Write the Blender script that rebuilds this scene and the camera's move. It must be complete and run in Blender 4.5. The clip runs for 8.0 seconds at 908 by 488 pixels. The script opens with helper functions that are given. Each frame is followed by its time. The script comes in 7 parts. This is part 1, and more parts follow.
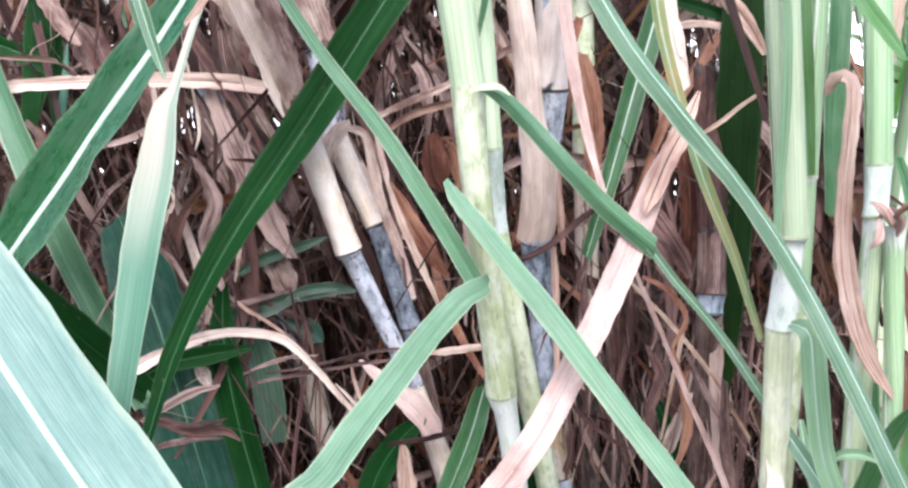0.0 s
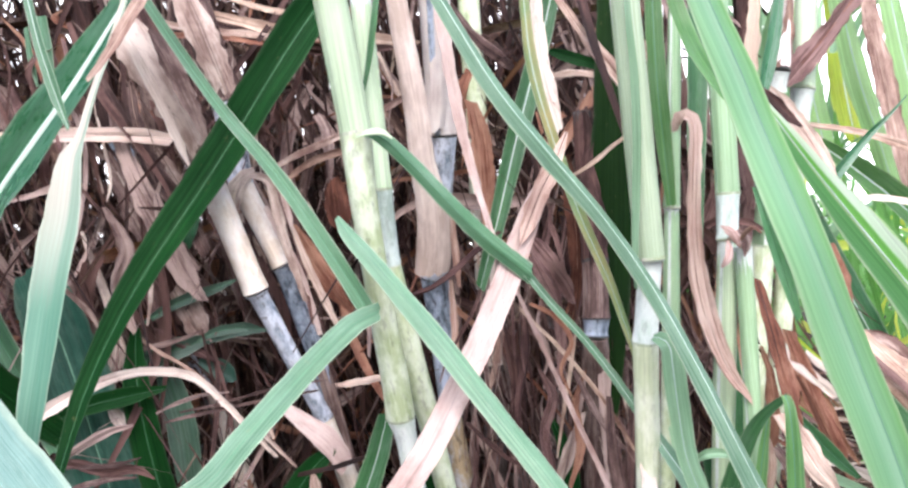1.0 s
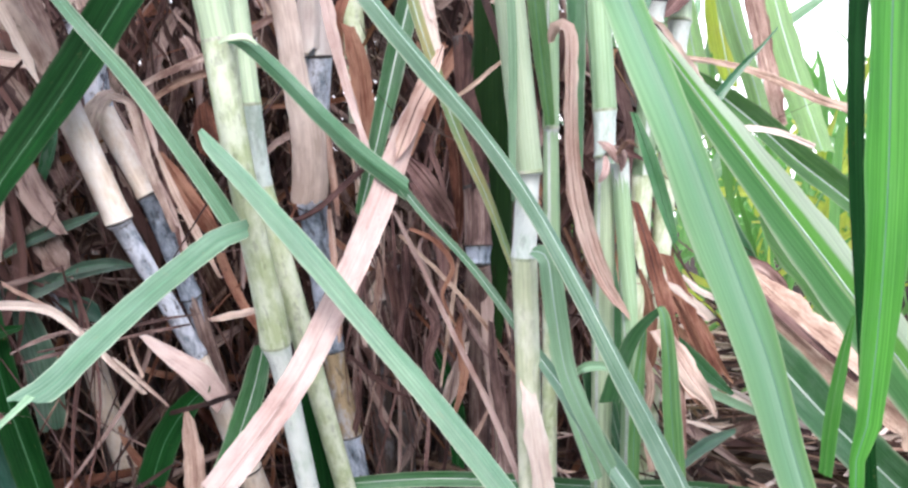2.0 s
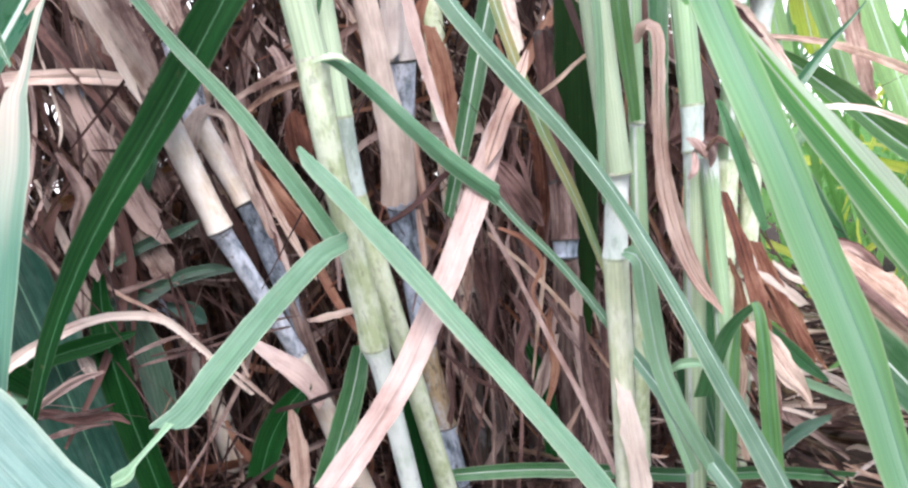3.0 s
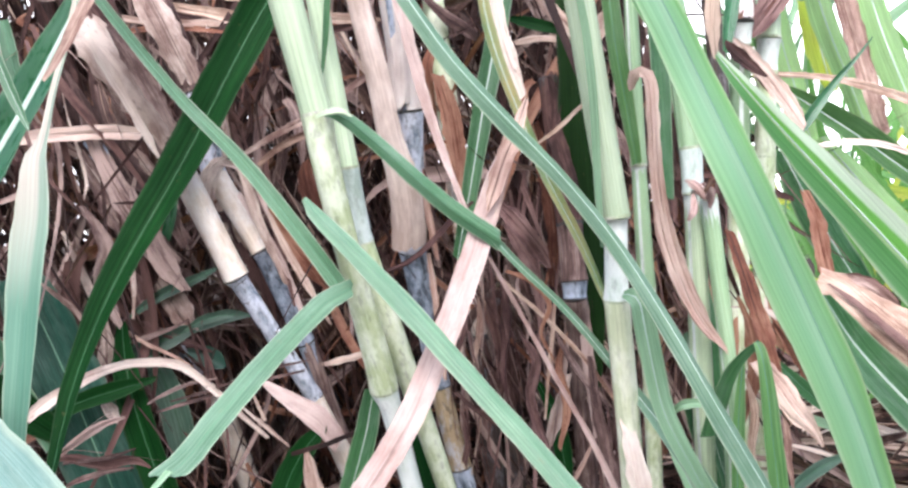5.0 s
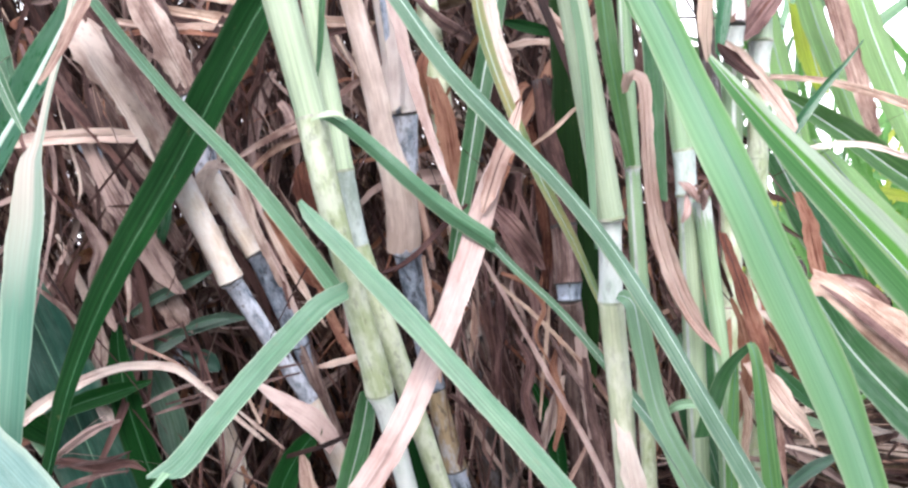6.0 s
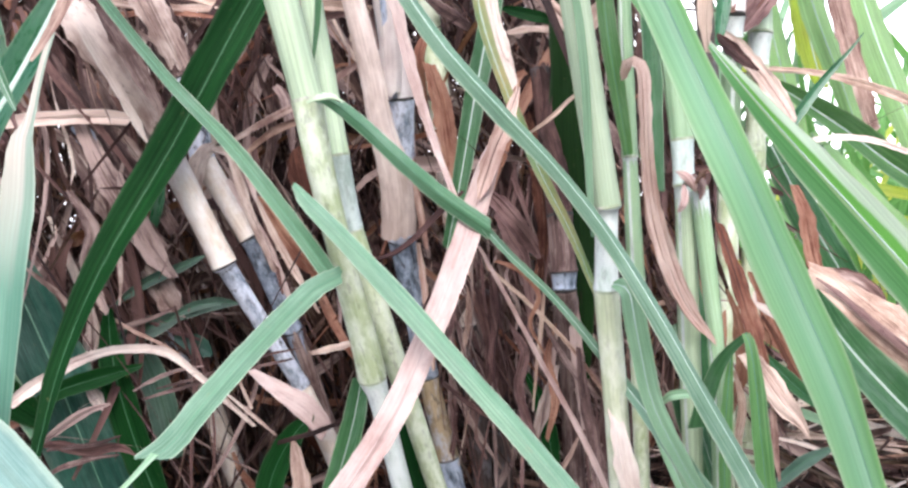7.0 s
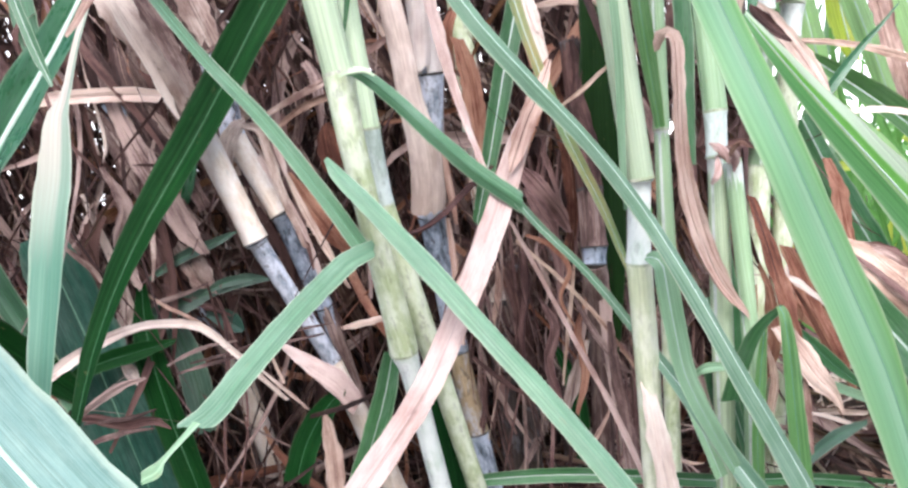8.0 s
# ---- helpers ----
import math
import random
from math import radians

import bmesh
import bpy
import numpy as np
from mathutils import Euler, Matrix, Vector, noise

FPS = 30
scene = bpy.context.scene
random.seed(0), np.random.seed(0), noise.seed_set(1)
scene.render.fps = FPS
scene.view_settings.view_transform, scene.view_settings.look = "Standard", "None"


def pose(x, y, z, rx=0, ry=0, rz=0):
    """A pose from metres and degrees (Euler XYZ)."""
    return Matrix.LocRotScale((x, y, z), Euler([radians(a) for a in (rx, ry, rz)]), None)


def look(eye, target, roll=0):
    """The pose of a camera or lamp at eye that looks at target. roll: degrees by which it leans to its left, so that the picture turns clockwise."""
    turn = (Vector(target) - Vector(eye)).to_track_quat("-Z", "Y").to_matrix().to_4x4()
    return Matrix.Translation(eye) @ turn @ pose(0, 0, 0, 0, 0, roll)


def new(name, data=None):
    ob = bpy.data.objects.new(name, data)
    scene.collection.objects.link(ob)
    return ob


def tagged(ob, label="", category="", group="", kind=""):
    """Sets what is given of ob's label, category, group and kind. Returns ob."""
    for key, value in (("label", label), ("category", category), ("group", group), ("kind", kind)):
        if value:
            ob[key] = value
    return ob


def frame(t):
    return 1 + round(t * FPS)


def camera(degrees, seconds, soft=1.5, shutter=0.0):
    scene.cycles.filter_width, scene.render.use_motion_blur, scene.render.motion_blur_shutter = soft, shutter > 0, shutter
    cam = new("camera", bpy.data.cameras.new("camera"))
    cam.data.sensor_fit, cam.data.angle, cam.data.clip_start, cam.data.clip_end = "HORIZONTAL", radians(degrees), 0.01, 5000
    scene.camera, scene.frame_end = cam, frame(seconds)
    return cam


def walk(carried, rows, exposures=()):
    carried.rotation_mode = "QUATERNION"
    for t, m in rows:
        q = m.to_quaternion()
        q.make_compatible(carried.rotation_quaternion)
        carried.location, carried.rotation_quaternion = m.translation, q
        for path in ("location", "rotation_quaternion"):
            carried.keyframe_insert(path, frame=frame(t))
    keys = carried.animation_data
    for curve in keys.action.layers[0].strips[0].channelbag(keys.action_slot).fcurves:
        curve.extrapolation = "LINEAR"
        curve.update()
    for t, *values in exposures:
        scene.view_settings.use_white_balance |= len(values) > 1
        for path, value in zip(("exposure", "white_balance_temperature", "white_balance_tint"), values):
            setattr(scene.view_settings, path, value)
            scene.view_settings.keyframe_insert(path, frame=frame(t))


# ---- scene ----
cam = camera(55.17, 8.0, soft=2.6)
PATH = [
    (0.0, -0.0024, -0.0107, 0.4442, 86.128, -2.894, -0.697),
    (0.5, -0.0133, -0.0457, 0.4254, 87.957, -2.634, -3.291),
    (1.0, 0.0341, -0.0747, 0.4299, 89.797, -1.056, -4.980),
    (1.5, 0.0548, -0.0658, 0.3938, 90.033, 0.176, -9.486),
    (1.7, 0.0610, -0.0545, 0.3819, 89.214, -0.309, -11.834),
    (2.8, 0.0238, -0.0623, 0.4095, 86.262, 1.255, -10.230),
    (3.0, 0.0341, -0.0665, 0.4165, 85.823, 1.833, -7.297),
    (3.5, 0.0382, -0.0589, 0.4080, 85.563, 2.624, -3.578),
    (4.0, 0.0616, -0.0559, 0.4172, 86.647, 2.852, -3.503),
    (4.5, 0.0632, -0.0805, 0.4251, 87.885, 2.773, -4.365),
    (6.0, 0.0605, -0.0903, 0.4251, 88.376, 3.112, -5.354),
    (6.5, 0.0625, -0.0877, 0.4184, 88.223, 2.490, -5.553),
    (7.0, 0.0609, -0.0843, 0.4186, 87.915, 2.293, -5.640),
    (7.5, 0.0525, -0.0867, 0.4181, 87.596, 2.436, -5.360),
    (8.0, 0.0516, -0.0841, 0.4132, 86.676, 2.635, -4.235),
]
EXPOSURE, KELVIN, TINT = 0.99, 5890, 14
walk(cam, [(t, pose(*p)) for t, *p in PATH], [(t, EXPOSURE + e, KELVIN, TINT) for t, e in ((0.0, 0.07), (1.0, 0.04), (1.5, -0.1), (3.0, -0.1), (3.5, -0.05), (4.5, -0.04), (6.0, -0.08), (7.0, -0.08), (7.5, -0.08), (8.0, -0.03))])

# ---- daylight: bright hazy sky and one wide, weak sun ----
SUN_UP, SUN_TURN = 50.0, 186.0
world = bpy.data.worlds.new("world")
scene.world = world
world.use_nodes = True
sky = world.node_tree.nodes.new("ShaderNodeTexSky")
sky.sky_type, sky.sun_disc = "NISHITA", False
sky.sun_elevation, sky.sun_rotation = radians(SUN_UP), radians(SUN_TURN)
sky.air_density, sky.dust_density, sky.ozone_density = 1.0, 5.0, 1.0
back = world.node_tree.nodes["Background"]
world.node_tree.links.new(sky.outputs[0], back.inputs[0])
back.inputs[1].default_value = 0.15
sun = new("sun", bpy.data.lights.new("sun", "SUN"))
sun.data.energy, sun.data.angle, sun.data.color = 2.2, radians(80), (1.0, 0.97, 0.93)
az = radians(SUN_TURN)
to_sun = Vector((math.sin(az) * math.cos(radians(SUN_UP)), math.cos(az) * math.cos(radians(SUN_UP)), math.sin(radians(SUN_UP))))
sun.matrix_world = look(to_sun * 10, (0, 0, 0))


# ---- materials ----
def ramp(nt, fac, stops):
    r = nt.nodes.new("ShaderNodeValToRGB")
    el = r.color_ramp.elements
    while len(el) < len(stops):
        el.new(0.5)
    for e, (p, c) in zip(el, stops):
        e.position, e.color = p, (*c, 1)
    nt.links.new(fac, r.inputs[0])
    return r.outputs[0]


def grain(nt, coord, scale, detail=3.0, rough=0.55):
    m = nt.nodes.new("ShaderNodeMapping")
    m.inputs["Scale"].default_value = scale
    nt.links.new(coord, m.inputs[0])
    n = nt.nodes.new("ShaderNodeTexNoise")
    n.inputs["Scale"].default_value = 1.0
    n.inputs["Detail"].default_value, n.inputs["Roughness"].default_value = detail, rough
    nt.links.new(m.outputs[0], n.inputs[0])
    return n.outputs[0]


def blend(nt, fac, a, b, mode="MIX"):
    m = nt.nodes.new("ShaderNodeMix")
    m.data_type, m.blend_type = "RGBA", mode
    for sock, v in ((m.inputs[0], fac), (m.inputs[6], a), (m.inputs[7], b)):
        if isinstance(v, (int, float)):
            sock.default_value = v
        elif isinstance(v, tuple):
            sock.default_value = (*v, 1)
        else:
            nt.links.new(v, sock)
    return m.outputs[2]


def calc(nt, op, a, b=0.0, c=0.0):
    m = nt.nodes.new("ShaderNodeMath")
    m.operation = op
    for sock, v in zip(m.inputs, (a, b, c)):
        if isinstance(v, (int, float)):
            sock.default_value = v
        else:
            nt.links.new(v, sock)
    return m.outputs[0]


def surface(name, rough=0.5, thin=0.0, bump=0.3, bump_depth=0.0006, spec=0.5):
    """A material with its node tree, texture coordinates in metres (across, along), its shader, and a hook that finishes it."""
    mat = bpy.data.materials.new(name)
    mat.use_nodes = True
    nt = mat.node_tree
    bsdf = nt.nodes["Principled BSDF"]
    bsdf.inputs["Roughness"].default_value = rough
    bsdf.inputs["Specular IOR Level"].default_value = spec
    uv = nt.nodes.new("ShaderNodeUVMap").outputs[0]
    rnd = nt.nodes.new("ShaderNodeObjectInfo").outputs["Random"]
    comb = nt.nodes.new("ShaderNodeCombineXYZ")
    for k in (0, 1, 2):
        nt.links.new(calc(nt, "MULTIPLY", rnd, 3.7 + k), comb.inputs[k])
    add = nt.nodes.new("ShaderNodeVectorMath")
    nt.links.new(uv, add.inputs[0])
    nt.links.new(comb.outputs[0], add.inputs[1])

    def finish(colour, height):
        nt.links.new(colour, bsdf.inputs["Base Color"])
        b = nt.nodes.new("ShaderNodeBump")
        b.inputs["Strength"].default_value, b.inputs["Distance"].default_value = bump, bump_depth
        nt.links.new(height, b.inputs["Height"])
        nt.links.new(b.outputs[0], bsdf.inputs["Normal"])
        if thin:
            tr = nt.nodes.new("ShaderNodeBsdfTranslucent")
            nt.links.new(blend(nt, 1.0, colour, (1.1, 1.3, 0.6), "MULTIPLY"), tr.inputs[0])
            mx = nt.nodes.new("ShaderNodeMixShader")
            mx.inputs[0].default_value = thin
            nt.links.new(bsdf.outputs[0], mx.inputs[1])
            nt.links.new(tr.outputs[0], mx.inputs[2])
            nt.links.new(mx.outputs[0], nt.nodes["Material Output"].inputs[0])
        return mat

    return nt, add.outputs[0], rnd, finish


def leaf_material(name, deep, light, thin=0.3, rough=0.42, scorch=0.0, spec=0.5, film=0.18, tip=None, bands=None, rim=0.4):
    nt, uv, rnd, finish = surface(name, rough, thin, 0.35, 0.0006, spec)
    veins = grain(nt, uv, (900, 5, 1), 3.0)
    patches = grain(nt, uv, (60, 14, 1), 4.0, 0.6)
    dust = grain(nt, uv, (90, 25, 1), 4.0, 0.7)
    shine = calc(nt, "MULTIPLY_ADD", dust, 0.5, rough - 0.25)
    nt.links.new(shine, nt.nodes["Principled BSDF"].inputs["Roughness"])
    streak = calc(nt, "ADD", calc(nt, "MULTIPLY", veins, 0.55), calc(nt, "MULTIPLY", patches, 0.45))
    col = ramp(nt, streak, [(0.34, deep), (0.66, light)])
    tone = calc(nt, "MULTIPLY_ADD", rnd, 0.4, 0.8)
    grey = nt.nodes.new("ShaderNodeCombineColor")
    for k in range(3):
        nt.links.new(tone, grey.inputs[k])
    col = blend(nt, 1.0, col, grey.outputs[0], "MULTIPLY")
    haze = ramp(nt, dust, [(0.45, (0, 0, 0)), (0.75, (1, 1, 1))])
    col = blend(nt, calc(nt, "MULTIPLY", haze, film), col, (0.36, 0.47, 0.41))
    specks = ramp(nt, grain(nt, uv, (160, 60, 1), 4.0, 0.7), [(0.66, (0, 0, 0)), (0.76, (1, 1, 1))])
    col = blend(nt, calc(nt, "MULTIPLY", specks, 0.35 + 0.5 * scorch), col, (0.34, 0.25, 0.12))
    if scorch:
        burnt = ramp(nt, grain(nt, uv, (30, 12, 1), 5.0, 0.65), [(0.5 - 0.1 * scorch, (0, 0, 0)), (0.68, (1, 1, 1))])
        col = blend(nt, calc(nt, "MULTIPLY", burnt, scorch), col, (0.42, 0.33, 0.14))
    if bands:
        # colours that run along the blade, by the distance from its middle
        side = nt.nodes.new("ShaderNodeUVMap")
        side.uv_map = "Across"
        sep = nt.nodes.new("ShaderNodeSeparateXYZ")
        nt.links.new(side.outputs[0], sep.inputs[0])
        place = calc(nt, "ADD", calc(nt, "MULTIPLY_ADD", sep.outputs[0], 0.5, 0.5), calc(nt, "MULTIPLY_ADD", patches, 0.08, -0.04))
        col = blend(nt, 0.8, col, ramp(nt, place, bands))
    fine = ramp(nt, veins, [(0.36, (0.80, 0.82, 0.78)), (0.64, (1.08, 1.08, 1.08))])
    col = blend(nt, 0.8, col, fine, "MULTIPLY")
    if tip:
        sep = nt.nodes.new("ShaderNodeSeparateXYZ")
        nt.links.new(nt.nodes["UV Map"].outputs[0], sep.inputs[0])
        along = calc(nt, "ADD", sep.outputs[1], calc(nt, "MULTIPLY", veins, 0.06))
        fade = ramp(nt, along, [(tip[0], (0, 0, 0)), (tip[1], (1, 1, 1))])
        col = blend(nt, fade, col, ramp(nt, veins, [(0.3, tip[2]), (0.7, tip[3])]))
    if rim:
        # dry, toothed margin
        side = nt.nodes.new("ShaderNodeUVMap")
        side.uv_map = "Across"
        sep = nt.nodes.new("ShaderNodeSeparateXYZ")
        nt.links.new(side.outputs[0], sep.inputs[0])
        away = calc(nt, "ADD", calc(nt, "ABSOLUTE", sep.outputs[0]), calc(nt, "MULTIPLY_ADD", dust, 0.16, -0.08))
        col = blend(nt, calc(nt, "MULTIPLY", ramp(nt, away, [(0.86, (0, 0, 0)), (0.97, (1, 1, 1))]), rim), col, (0.52, 0.58, 0.44))
    return finish(col, veins)


def dry_material(name, dark, mid, pale, thin=0.12, stain=0.5, rough=0.75, fibre=0.4, creased=0.75):
    """Dead leaf: fine fibres, a few long dark creases, washed-out patches, mould spots."""
    nt, uv, rnd, finish = surface(name, rough, thin, 0.6, 0.001, 0.25)
    fibres = grain(nt, uv, (800, 9, 1), 4.0, 0.7)
    tone = grain(nt, uv, (45, 16, 1), 5.0, 0.65)
    shift = calc(nt, "ADD", calc(nt, "MULTIPLY", fibres, fibre), calc(nt, "MULTIPLY", tone, 1.02 - fibre))
    shift = calc(nt, "ADD", shift, calc(nt, "MULTIPLY_ADD", rnd, 0.18, -0.095))
    col = ramp(nt, shift, [(0.37, dark), (0.49, mid), (0.61, pale)])
    deep = tuple(0.45 * c for c in dark)
    crease = ramp(nt, grain(nt, uv, (210, 3.5, 1), 3.0, 0.6), [(0.3, (1, 1, 1)), (0.37, (0, 0, 0))])
    col = blend(nt, calc(nt, "MULTIPLY", crease, creased), col, deep)
    spots = ramp(nt, grain(nt, uv, (150, 80, 1), 5.0, 0.7), [(0.6, (0, 0, 0)), (0.72, (1, 1, 1))])
    col = blend(nt, calc(nt, "MULTIPLY", spots, stain), col, deep)
    return finish(col, blend(nt, 0.4, fibres, tone))


def cane_material(name, base, light, wax, wax_amount, blot, rough=0.45):
    """Rind: fine streaks, patches of pale wax bloom rubbed off in places, sooty mottles."""
    nt, uv, rnd, finish = surface(name, rough, 0.0, 0.35, 0.0008, 0.35)
    streaks = grain(nt, uv, (500, 14, 1), 3.0)
    col = ramp(nt, streaks, [(0.3, base), (0.72, light)])
    bloom = grain(nt, uv, (60, 30, 1), 5.0, 0.7)
    col = blend(nt, ramp(nt, bloom, [(0.62 - wax_amount * 0.5, (0, 0, 0)), (0.76 - wax_amount * 0.4, (1, 1, 1))]), col, wax)
    rubbed = ramp(nt, grain(nt, uv, (70, 55, 1), 3.0, 0.6), [(0.56, (0, 0, 0)), (0.66, (1, 1, 1))])
    col = blend(nt, calc(nt, "MULTIPLY", rubbed, 0.5 * blot), col, tuple(0.5 * c for c in base))
    marks = ramp(nt, grain(nt, uv, (150, 45, 1), 5.0, 0.72), [(0.56, (0, 0, 0)), (0.63, (1, 1, 1))])
    col = blend(nt, calc(nt, "MULTIPLY", marks, blot), col, (0.035, 0.035, 0.04))
    return finish(col, streaks)


